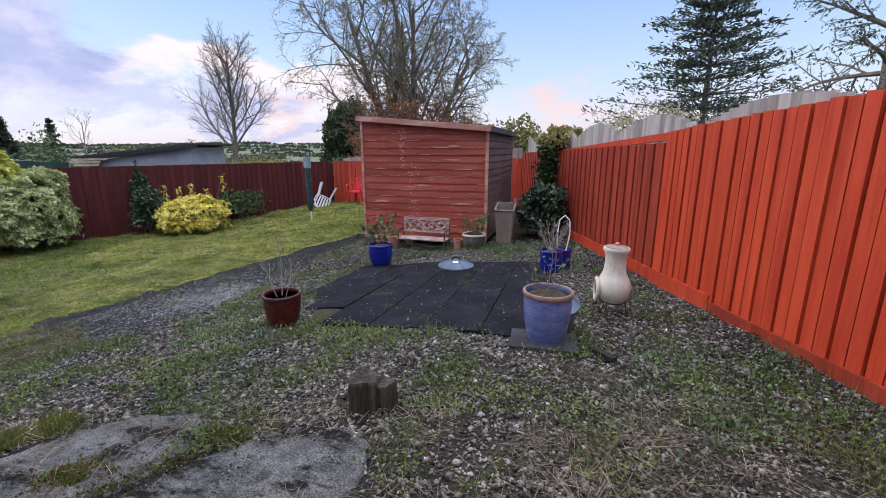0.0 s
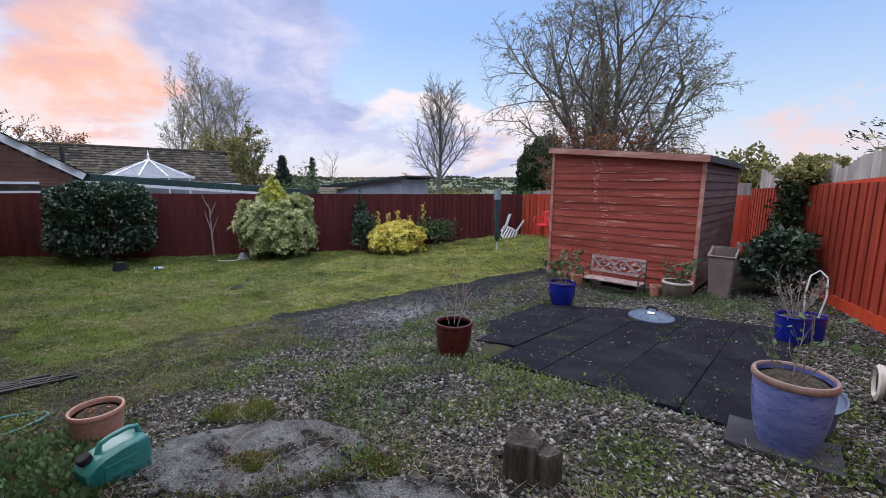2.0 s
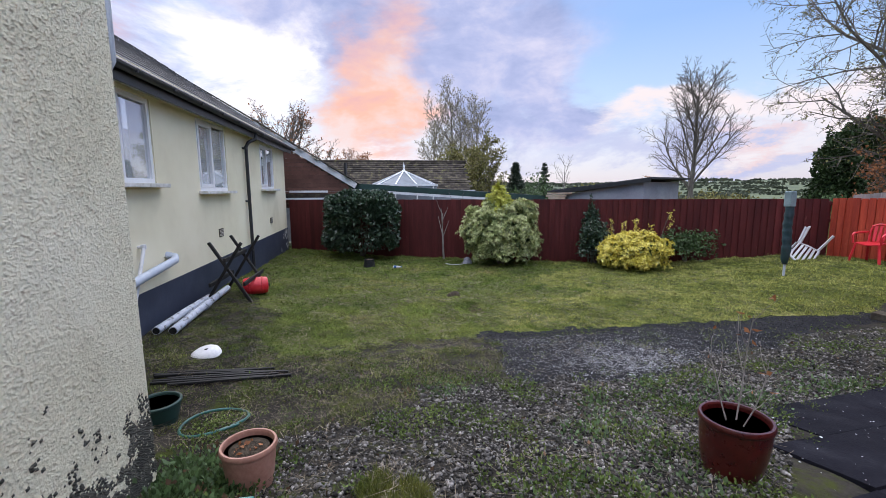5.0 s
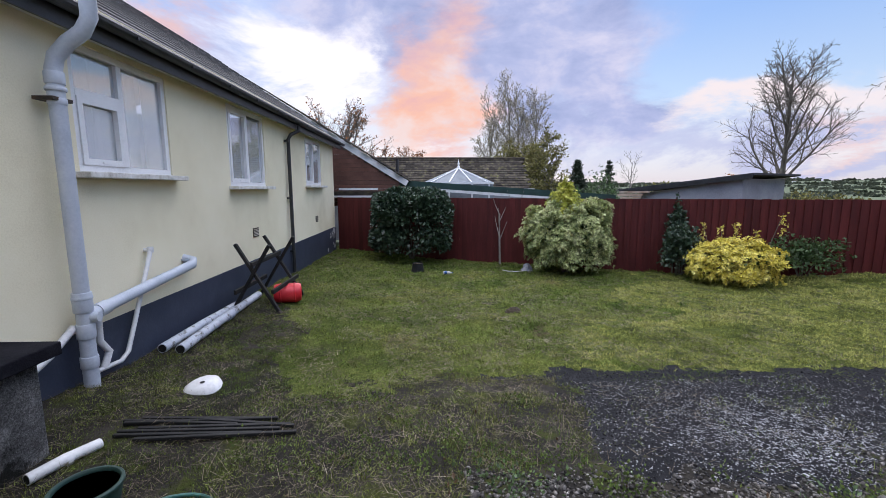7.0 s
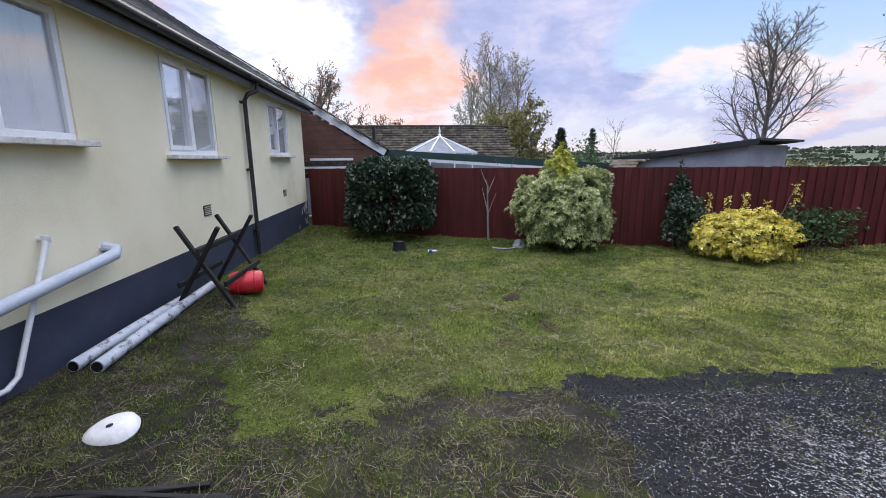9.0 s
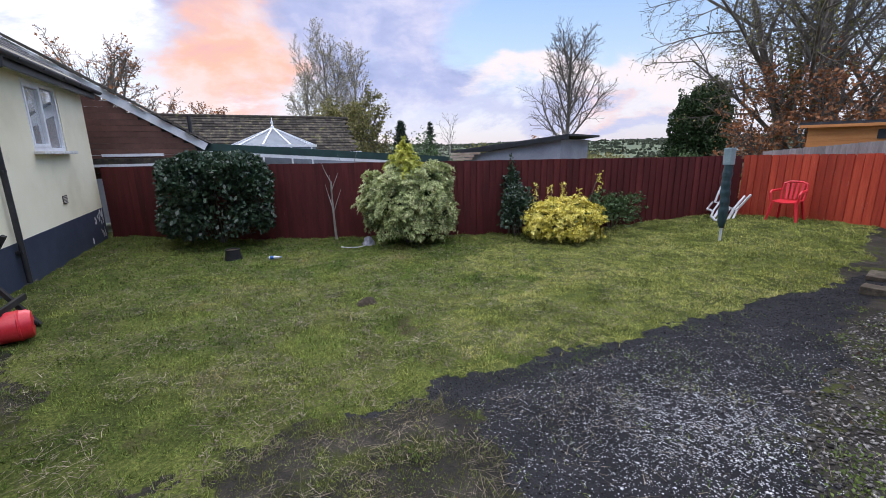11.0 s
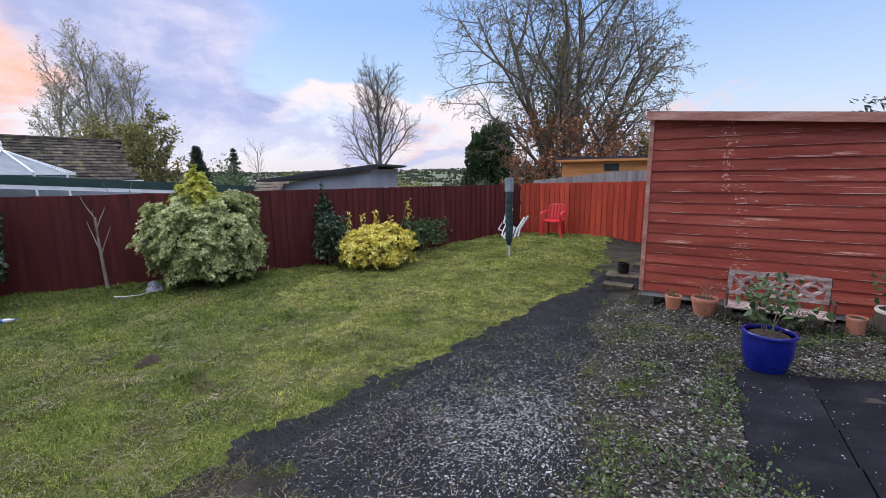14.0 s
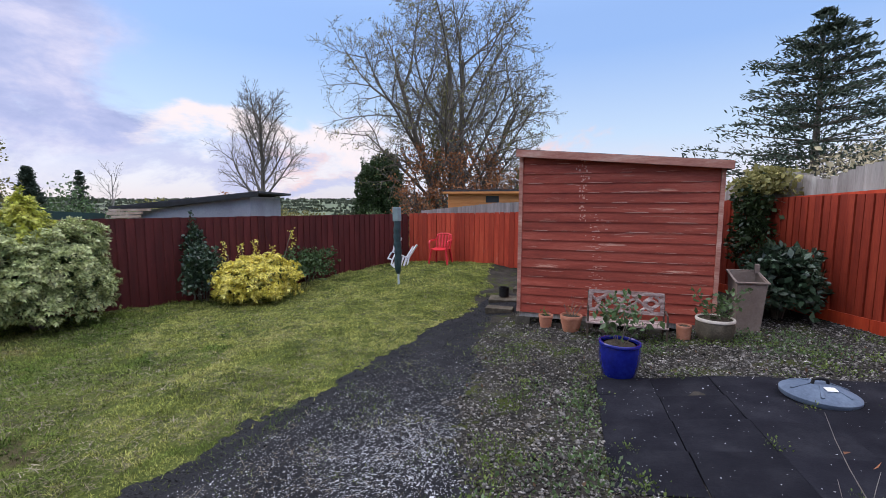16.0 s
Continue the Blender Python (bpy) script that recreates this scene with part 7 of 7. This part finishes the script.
part("mound", Geo().lathe([(0.13, -0.02), (0.10, 0.015), (0.06, 0.045), (0.02, 0.06)], seg=14, wob=0.2), M_POTSOIL, mound)
# air vents
for x, z in ((-9.19, 0.77), (-13.14, 0.71)):
    v = thing("air_vent", pose(x, HY + 0.006, z), "small buff terracotta air vent in the wall", "vent")
    part("frame", Geo().box((0, 0, 0), (0.22, 0.012, 0.15)), M_OLDSTONE, v)
    for k in range(5):
        part("slat", Geo().box((0, 0.009, -0.05 + k * 0.025), (0.19, 0.008, 0.010)), M_CHIM, v)
# bricks and slabs near the shed's corner
for i, (x, y, s, rz) in enumerate(((-5.25, 7.75, (0.44, 0.22, 0.10), 10), (-5.45, 8.7, (0.6, 0.45, 0.06), 14), (-5.3, 9.5, (0.45, 0.3, 0.09), 5))):
    th = thing("concrete_block", pose(x, y, ground_z(x, y) + s[2] / 2 - 0.02, 0, 0, rz), "mossy concrete block lying beside the path", "block")
    part("block", Geo().box((0, 0, 0), s), M_OLDSTONE, th, bevel=0.012)
st = thing("broken_stick", Matrix.Identity(4), "short dark piece of wood on the gravel", "stick")
part("stick", Geo().bar((-0.02, 2.92, 0.335), (0.14, 2.78, 0.345), 0.045, 0.03), M_DARKWOOD, st, bevel=0.004)
bottle = thing("drink_bottle", pose(-11.5, 1.35, ground_z(-11.5, 1.35) + 0.05, 0, 88, 70) @ Matrix.Scale(0.72, 4), "crushed clear plastic bottle with a blue label on the lawn", "bottle")
part("body", Geo().lathe([(0.040, 0.0), (0.044, 0.01), (0.042, 0.06), (0.036, 0.10), (0.043, 0.15), (0.040, 0.20), (0.022, 0.25), (0.014, 0.27), (0.014, 0.29)], seg=16, wob=0.08), M_WHITEPLASTIC, bottle, smooth=True)
part("label", Geo().lathe([(0.0425, 0.03), (0.046, 0.04), (0.0465, 0.11), (0.043, 0.12)], seg=16, wob=0.06), M_BLUELABEL, bottle, "blue paper label", smooth=True)
part("cap", Geo().lathe([(0.017, 0.285), (0.017, 0.31), (0.012, 0.312)], seg=12), M_BLUELABEL, bottle)
rag = thing("plastic_sheet", pose(-11.95, 3.38, ground_z(-11.95, 3.38)), "crumpled grey plastic sheet and cord by the bush", "litter")
rr_ = random.Random(6)
g = Geo()
n = 9
for j in range(n + 1):
    for i in range(n + 1):
        u, v = i / n - 0.5, j / n - 0.5
        g.v.append((u * 0.34 + rr_.uniform(-0.02, 0.02), v * 0.26 + rr_.uniform(-0.02, 0.02), 0.012 + max(0.0, 0.16 * (1 - 3.4 * (u * u + v * v))) * rr_.uniform(0.5, 1.2)))
for j in range(n):
    for i in range(n):
        a = j * (n + 1) + i
        g.f.append((a, a + 1, a + n + 2, a + n + 1))
part("sheet", g, M_GREYSHEET, rag)
part("cord", Geo().tube([(0.1, -0.1, 0.02), (0.22, -0.30, 0.03), (0.12, -0.48, 0.02), (0.02, -0.60, 0.03)], 0.009, 6), M_WHITEPLASTIC, rag, "white cord", smooth=True)

# chips in the plinth's paint near the far corner
rng = random.Random(33)
g = Geo()
for _ in range(26):
    cx_, cz_ = -15.2 + abs(rng.gauss(0, 0.32)), rng.uniform(-0.28, 0.27)
    w_, h_ = rng.uniform(0.015, 0.06), rng.uniform(0.02, 0.09)
    ring_ = [(cx_ + w_ * math.cos(a) * rng.uniform(0.5, 1.2), cz_ + h_ * math.sin(a) * rng.uniform(0.5, 1.2)) for a in np.linspace(0, 5.5, 7)]
    k = len(ring_)
    g.add([(a, HY + 0.009, b) for a, b in ring_] + [(a, HY + 0.013, b) for a, b in ring_], [tuple(range(k, 2 * k))] + [(i, (i + 1) % k, (i + 1) % k + k, i + k) for i in range(k)])
part("paint_chips", g, M_FLAKEWHITE, plinth, "chipped paint showing white plaster")["kind"] = "stuff"

# ---- paving ----
PO, PA = Vector((-3.46, 5.18, 0)), radians(9)
PU, PV = Vector((math.cos(PA), math.sin(PA), 0)), Vector((math.sin(PA), -math.cos(PA), 0))
paving = thing("paving", Matrix.Identity(4), "square of dark paving slabs littered with pale grit", "paving", kind="structure")
rng = random.Random(12)
for j in range(6):
    for i in range(6):
        c = PO + PU * (0.225 + i * 0.453) + PV * (0.225 + j * 0.453)
        edge = (c.x + 2.1) * (3.53 - 2.46) - (c.y - 2.46) * (-3.05 + 2.1)
        if c.x < -2.0 and edge < 0.05 and c.y < 3.6:
            continue
        z = ground_z(c.x, c.y) + 0.016
        gx_ = math.degrees(math.atan2(ground_z(c.x + 0.2, c.y) - ground_z(c.x - 0.2, c.y), 0.4))
        gy_ = math.degrees(math.atan2(ground_z(c.x, c.y + 0.2) - ground_z(c.x, c.y - 0.2), 0.4))
        g = Geo().box((0, 0, 0), (0.4515, 0.4515, 0.04))
        ob = part("slab", g, M_PAVE, paving, bevel=0.003)
        ob.matrix_basis = pose(c.x, c.y, z - 0.012, gy_ + rng.uniform(-0.1, 0.1), -gx_ + rng.uniform(-0.1, 0.1), 9 + rng.uniform(-0.2, 0.2))
g = Geo().box((0, 0, 0), (0.46, 0.30, 0.045))
ob = part("slab", g, M_PAVEPALE, paving, "lighter grey slab", bevel=0.006)
ob.matrix_basis = pose(-0.33, 2.88, ground_z(-0.33, 2.88) + 0.02, 0, 0, 12)


def plate(pts, z_up, mat, parent, seed):
    """A cracked slab with a ragged edge, following the ground."""
    rr = random.Random(seed)
    out = []
    for a, b in zip(pts, pts[1:] + pts[:1]):
        for k in range(5):
            f = k / 5
            out.append((a[0] + (b[0] - a[0]) * f + rr.uniform(-0.025, 0.025), a[1] + (b[1] - a[1]) * f + rr.uniform(-0.025, 0.025)))
    n = len(out)
    cx, cy = sum(p[0] for p in out) / n, sum(p[1] for p in out) / n
    g = Geo()
    rings = (1.0, 0.97, 0.7, 0.35)
    for k, s in enumerate(rings):
        for p in out:
            x, y = cx + (p[0] - cx) * s, cy + (p[1] - cy) * s
            g.v.append((x, y, ground_z(x, y) + (-0.03 if k == 0 else z_up + 0.006 * noise.noise(Vector((x * 6, y * 6, 2))))))
    g.v.append((cx, cy, ground_z(cx, cy) + z_up))
    for k in range(len(rings) - 1):
        for i in range(n):
            a, b = k * n + i, k * n + (i + 1) % n
            g.f.append((a, b, b + n, a + n))
    for i in range(n):
        g.f.append((3 * n + i, 3 * n + (i + 1) % n, 4 * n))
    part("plate", g, mat, parent)


conc = thing("concrete_slab", Matrix.Identity(4), "cracked rough concrete slab with moss in its joints", "slab", kind="structure")
plate([(-2.56, 0.48), (-2.45, 0.80), (-2.33, 1.04), (-2.12, 1.26), (-1.82, 1.38), (-1.62, 1.28), (-1.55, 1.08), (-1.61, 0.84), (-1.80, 0.62), (-2.04, 0.42), (-2.32, 0.38)], 0.018, M_CONC, conc, 1)
plate([(-1.51, 1.07), (-1.40, 1.28), (-1.25, 1.45), (-0.98, 1.53), (-0.81, 1.46), (-0.70, 1.22), (-0.88, 0.85), (-1.22, 0.60), (-1.72, 0.52), (-1.57, 0.80)], 0.015, M_CONC, conc, 2)
plate([(-2.02, 0.38), (-1.82, 0.57), (-1.70, 0.47), (-1.30, 0.54), (-1.35, 0.2), (-1.75, 0.1), (-2.05, 0.12)], 0.012, M_CONC, conc, 3)

# ---- loose cover of the ground ----
M_DARKGRIT = material("dark_grit", [(0.012, 0.012, 0.013), (0.026, 0.025, 0.027), (0.06, 0.058, 0.06)], 0.9, 20, 120, 0.2, spread=0.6, island=True, spec=0.15)
R = np.random.default_rng(2024)


def heights(x, y):
    return np.array([rough_z(a, b) for a, b in zip(x, y)])


def slab_here(x, y):
    """Whether a place lies on the paving or the concrete."""
    d = Vector((x, y, 0)) - PO
    u, v = d.dot(PU), d.dot(PV)
    if 0 < u < 2.72 and 0 < v < 2.72:
        edge = (x + 2.1) * 1.07 + (y - 2.46) * 0.95
        return not (x < -2.0 and edge < 0.05 and y < 3.6)
    return False


CONC_BOXES = [(-2.12, 0.82, 0.38), (-1.90, 1.08, 0.27), (-1.05, 1.22, 0.29), (-1.32, 0.88, 0.32), (-1.68, 0.62, 0.22), (-1.65, 0.32, 0.26)]


def conc_here(x, y):
    return any((x - a) ** 2 + (y - b) ** 2 < r * r for a, b, r in CONC_BOXES)


def scatter(n, x0, x1, y0, y1, zones, near=None, clump=None):
    """Random places in a stretch of the plan that lie in the zones, thicker towards near."""
    xs, ys = R.uniform(x0, x1, n), R.uniform(y0, y1, n)
    if near is not None:
        keep = R.uniform(0, 1, n) < 1.0 / (1 + ((xs - near[0]) ** 2 + (ys - near[1]) ** 2) / near[2] ** 2)
        xs, ys = xs[keep], ys[keep]
    ok = []
    for a, b in zip(xs, ys):
        k = zone(a, b) in zones and not slab_here(a, b) and not conc_here(a, b)
        if k and a > 3.4 - 0.476 * (b + 1.0):
            k = False
        if k and clump is not None:
            k = noise.noise(Vector((a * clump[0], b * clump[0], clump[1]))) > clump[2]
        if k and b < EX_Y + 0.02 and a > EX_X - 0.05 or b < HY + 0.02:
            k = False
        ok.append(k)
    ok = np.array(ok, dtype=bool)
    return xs[ok], ys[ok]


def stones(name, x, y, size, mat, label, lift=0.3, flat=0.65):
    n = len(x)
    base = np.array([(1, 0, 0), (0, 1, 0), (-1, 0, 0), (0, -1, 0), (0, 0, 1), (0.2, 0.1, -0.6)], dtype=float)
    v = base[None] * R.uniform(0.6, 1.15, (n, 6, 1)) + R.normal(0, 0.16, (n, 6, 3))
    s = size * np.exp(R.normal(0, 0.35, (n, 1, 1)))
    v = v * s * np.array([1.0, 0.8, flat])
    a = R.uniform(0, 6.283, n)
    c, sn = np.cos(a)[:, None], np.sin(a)[:, None]
    vx, vy = v[..., 0] * c - v[..., 1] * sn, v[..., 0] * sn + v[..., 1] * c
    z = heights(x, y)
    v = np.stack([vx + x[:, None], vy + y[:, None], v[..., 2] + (z + s[:, 0, 0] * lift)[:, None]], axis=-1)
    tri = np.array([(0, 1, 4), (1, 2, 4), (2, 3, 4), (3, 0, 4), (1, 0, 5), (2, 1, 5), (3, 2, 5), (0, 3, 5)])
    me = bpy.data.meshes.new(name)
    me.vertices.add(n * 6)
    me.vertices.foreach_set("co", v.astype(np.float32).ravel())
    idx = (tri[None] + (np.arange(n) * 6)[:, None, None]).reshape(-1).astype(np.int32)
    me.loops.add(len(idx))
    me.loops.foreach_set("vertex_index", idx)
    me.polygons.add(n * 8)
    me.polygons.foreach_set("loop_start", np.arange(0, n * 24, 3, dtype=np.int32))
    me.update(calc_edges=True)
    me.materials.append(mat)
    return tagged(new(name, me), label, name.replace("_", " "), kind="stuff")


def blades(name, x, y, h, w, mat, label, lean=0.5, bend=True, zoff=0.0):
    """Grass blades: a thin quad bent over at its tip."""
    n = len(x)
    z = heights(x, y) + zoff
    a = R.uniform(0, 6.283, n)
    d = np.stack([np.cos(a), np.sin(a)], 1)
    b2 = a + R.normal(1.57, 0.5, n)
    s = np.stack([np.cos(b2), np.sin(b2)], 1)
    hh = h * np.exp(R.normal(0, 0.35, n)) * np.array([1.0 + 0.7 * noise.noise(Vector((a_ * 3.3, b_ * 3.3, 7))) + 0.9 * noise.noise(Vector((a_ * 10, b_ * 10, 2))) for a_, b_ in zip(x, y)]).clip(0.25, 2.2)
    ww = w * R.uniform(0.6, 1.4, n)
    ln = np.abs(R.normal(0, lean, n)) + 0.1
    p0 = np.stack([x, y, z - 0.004], 1)
    side = np.concatenate([s * ww[:, None], np.zeros((n, 1))], 1)
    tip = p0 + np.concatenate([d * (hh * ln)[:, None], (hh * np.clip(1 - 0.35 * ln, 0.1, 1))[:, None]], 1)
    me = tris_mesh(name, np.stack([p0 - side, p0 + side, tip], 1), mat)
    return tagged(new(name, me), label, "grass", kind="stuff")


def strands(name, x, y, length, w, mat, label, lift=0.012):
    """Dry stalks that lie about on the ground."""
    n = len(x)
    z = heights(x, y)
    a = R.uniform(0, 6.283, n)
    d = np.stack([np.cos(a), np.sin(a), R.normal(0.05, 0.15, n)], 1) * (length * np.exp(R.normal(0, 0.5, n)))[:, None]
    s = np.stack([-np.sin(a), np.cos(a), np.zeros(n)], 1) * (w * R.uniform(0.6, 1.4, n))[:, None]
    p = np.stack([x, y, z + lift + R.uniform(0, 0.02, n)], 1)
    q = np.stack([p - d * 0.5 - s, p - d * 0.5 + s, p + d * 0.5 + s * 0.4, p + d * 0.5 - s * 0.4], 1)
    return tagged(new(name, quads_mesh(name, q, mat)), label, "dry grass", kind="stuff")


def weeds(name, x, y, leaf, count, mat, label, spread=0.07, up=0.5):
    n = len(x)
    z = heights(x, y)
    c = np.repeat(np.stack([x, y, z], 1), count, axis=0)
    k = len(c)
    off = R.normal(0, spread, (k, 3))
    off[:, 2] = np.abs(off[:, 2]) * 0.55 + 0.012
    q = leaf_quads(R, c + off, unit(off) + np.array([0, 0, up]), leaf, 0.62, 0.5)
    return tagged(new(name, quads_mesh(name, q, mat)), label, "weeds", kind="stuff")


# lawn
x, y = scatter(1300000, -15.6, -4.6, -1.9, 12.3, ("lawn",), (-6.4, 3.0, 5.0), (9.0, 1.0, -0.30))
# thin and worn in the damp strip by the house
keep = R.uniform(0, 1, len(x)) < np.clip(0.35 + 0.36 * (y + 1.4), 0.35, 1.0)
x, y = x[keep], y[keep]
d_ = np.hypot(x + 3.2, y - 1.1)
# towards the back: yellower blades, with the extra light put into their colour
bank = np.array([b > 4.0 - 0.6 * (a + 8) + 2.2 * noise.noise(Vector((a * 0.8, b * 0.8, 3))) + 1.6 * noise.noise(Vector((a * 4, b * 4, 6))) for a, b in zip(x, y)])
blades("lawn_grass", x[~bank], y[~bank], 0.018 + 0.0014 * d_[~bank], 0.0018 + 0.0005 * d_[~bank], M_BLADE, "short mown green and yellowish lawn grass", 1.0)
blades("bank_grass", x[bank], y[bank], 0.018 + 0.0014 * d_[bank], 0.0018 + 0.0005 * d_[bank], M_BANKGRASS, "yellower mown grass towards the back fence, coloured brighter for the stronger light there", 1.0)
x, y = scatter(160000, -15.6, -4.6, -1.9, 12.3, ("lawn",), (-6.0, 1.5, 3.2), (1.6, 4.0, -0.2))
d_ = np.hypot(x + 3.2, y - 1.1)
strands("dead_thatch", x, y, 0.05, 0.0010 + 0.00035 * d_, M_STRAW, "dead grass clippings lying in the lawn", 0.012)
# soil
x, y = scatter(130000, -8.6, -2.8, -1.9, 2.8, ("soil",), None, (3.0, 5.0, -0.2))
blades("rough_grass", x, y, 0.03, 0.0022, M_DAMPGRASS, "thin green grass on mossy soil", 1.0)
x, y = scatter(24000, -8.4, -2.8, -1.9, 2.8, ("soil",), None, (2.3, 2.0, -0.25))
strands("dry_grass", x, y, 0.06, 0.0013, M_STRAW, "dry trampled grass on the soil", 0.015)
x, y = scatter(170000, -8.6, -3.6, -1.8, 2.0, ("soil",), (-6.6, -0.4, 2.2), (5.0, 9.0, -0.12))
blades("soil_grass", x, y, 0.022, 0.0024, M_BLADE, "green grass straggling into the bare soil", 1.0)
# gravel
x, y = scatter(260000, -5.0, 3.0, 0.0, 8.2, ("gravel",), (-1.2, 2.6, 3.2))
stones("gravel", x, y, 0.0112, M_STONE, "loose grey and brown gravel stones")
x, y = scatter(30000, -5.0, 3.0, -0.3, 7.5, ("gravel",), (-1.2, 1.6, 2.2), (0.9, 1.0, -0.2))
strands("straw", x, y, 0.07, 0.0011, M_STRAW, "dead straw and stalks over the gravel", 0.016)
x, y = scatter(26000, -5.5, 3.0, -0.3, 7.2, ("gravel", "soil"), (-1.8, 2.0, 3.2), (2.2, 8.0, 0.10))
weeds("ground_weeds", x, y, 0.021, 10, M_WEED, "small creeping weeds over the gravel", 0.045)
x, y = scatter(3500, -5.0, 2.2, 0.0, 7.2, ("gravel",), None, (0.8, 3.0, 0.15))
weeds("ground_weeds", x, y, 0.028, 14, M_GREENLEAF, "darker clumps of weeds in the gravel", 0.06)
x, y = scatter(26000, -0.4, 2.6, 0.8, 4.6, ("gravel",), (1.25, 2.2, 0.5), (2.2, 5.0, -0.15))
blades("tall_grass", x, y, 0.09, 0.0022, M_DAMPGRASS, "longer green grass along the fence foot", 0.7)
x, y = scatter(9000, -1.2, 1.6, 1.0, 2.6, ("gravel",), (0.1, 1.75, 0.5), (1.6, 12.0, -0.1))
strands("straw", x, y, 0.10, 0.0012, M_STRAW, "pinkish dead stalks lying over the gravel", 0.02)
# bramble leaves by the wall foot
x, y = R.uniform(-3.1, -2.05, 1100), R.uniform(-0.17, 0.24, 1100)
weeds("ground_cover", x, y, 0.034, 9, M_GREENLEAF, "broad-leaved ground cover by the wall foot", 0.05, 0.9)
x, y = R.uniform(-3.3, -2.0, 200), R.uniform(-0.17, 0.3, 200)
weeds("fallen_leaves", x, y, 0.036, 2, M_DEADLEAF, "brown fallen leaves by the wall foot", 0.06, 0.9)
# tarmac
x, y = scatter(26000, -6.0, -3.6, 1.6, 9.0, ("tarmac",))
stones("dark_grit", x, y, 0.007, M_DARKGRIT, "loose dark grit on the tarmac", 0.2)
x, y = scatter(4000, -5.7, -3.6, 1.8, 8.0, ("tarmac",), (-5.1, 3.0, 0.7), (3.0, 2.5, -0.1))
strands("straw", x, y, 0.06, 0.0018, M_STRAW, "dry stalks trodden over the tarmac", 0.01)
x, y = scatter(75000, -5.7, -3.9, 2.0, 5.6, ("tarmac",), (-4.5, 3.4, 0.5), (25.0, 6.0, -0.25))
stones("pale_grit", x, y, 0.0043, M_TARSTONE, "worn pale chippings on the tarmac", 0.2, 0.4)
x, y = scatter(40000, -6.1, -3.6, 1.4, 9.0, ("tarmac",), (-5.9, 4.0, 1.0), (2.5, 3.0, 0.0))
blades("path_grass", x, y, 0.03, 0.0022, M_BLADE, "sparse grass creeping over the tarmac", 1.0)
# grit and weeds on the paving
n = 500
u, v = R.uniform(0, 2.7, n), R.uniform(0, 2.7, n)
x, y = PO.x + PU.x * u + PV.x * v, PO.y + PU.y * u + PV.y * v
ob = stones("paving_grit", x, y, 0.005, M_TARSTONE, "pale grit and petals scattered over the paving", 0.2, 0.3)
ob.location.z = 0.036
n = 26
k = R.integers(0, 6, n)
u = np.where(R.uniform(0, 1, n) < 0.5, k * 0.453, R.uniform(0, 2.7, n))
v = np.where(u == k * 0.453, R.uniform(0, 2.7, n), k * 0.453)
x, y = PO.x + PU.x * u + PV.x * v, PO.y + PU.y * u + PV.y * v
ob = weeds("joint_weeds", x, y, 0.014, 44, M_WEED, "little green weeds in the paving joints", 0.035)
ob.location.z = 0.02
# crumbs and stalks over the concrete
n = 14000
x, y = R.uniform(-2.9, -0.55, n), R.uniform(0.1, 1.6, n)
keep = np.array([conc_here(a, b) and noise.noise(Vector((a * 4, b * 4, 1))) > -0.1 for a, b in zip(x, y)])
ob = stones("concrete_grit", x[keep], y[keep], 0.0048, M_STONE, "loose grit and crumbs on the concrete", 0.2, 0.5)
ob.location.z = 0.018
n = 2600
x, y = R.uniform(-2.9, -0.55, n), R.uniform(0.1, 1.6, n)
keep = np.array([noise.noise(Vector((a * 2.4, b * 2.4, 6))) > 0.08 for a, b in zip(x, y)])
ob = strands("straw", x[keep], y[keep], 0.06, 0.0015, M_STRAW, "dead stalks blown over the concrete", 0.02)
ob.location.z = 0.012
# dark moss and weeds rooted in the joints between the plates
u = R.uniform(0, 1, 420)
k = R.integers(0, 3, 420)
jx = np.choose(k, [-1.53 - 0.28 * u, -1.60 + 0.20 * u, -1.86 - 0.18 * u]) + R.normal(0, 0.025, 420)
jy = np.choose(k, [1.12 - 0.55 * u, 1.26 + 0.02 * u, 0.90 - 0.14 * u]) + R.normal(0, 0.025, 420)
weeds("joint_moss", jx[::2], jy[::2], 0.012, 12, M_MOSS, "moss and dead leaves in the joints of the concrete", 0.022)
weeds("joint_litter", jx[::3], jy[::3], 0.02, 4, M_DEADLEAF, "brown dead leaves in the joints of the concrete", 0.03)
# moss tufts by the concrete
for i, (mx, my, r, h) in enumerate(((-2.52, 1.02, 0.17, 0.05), (-1.95, 0.82, 0.10, 0.02), (-2.66, 0.86, 0.16, 0.045))):
    n = 1600
    a, q_ = R.uniform(0, 6.283, n), np.sqrt(R.uniform(0, 1, n)) * r
    x, y = mx + np.cos(a) * q_, my + np.sin(a) * q_ * 0.55
    blades("moss_tuft", x, y, h, 0.002, M_MOSS, "soft yellow-green moss cushion", 0.6, True, 0.02)
# fallen leaves on gravel
x, y = scatter(700, -5.0, 2.0, 0.2, 7.4, ("gravel", "soil"))
weeds("fallen_leaves", x, y, 0.032, 1, M_DEADLEAF, "scattered brown fallen leaves", 0.01, 0.4)
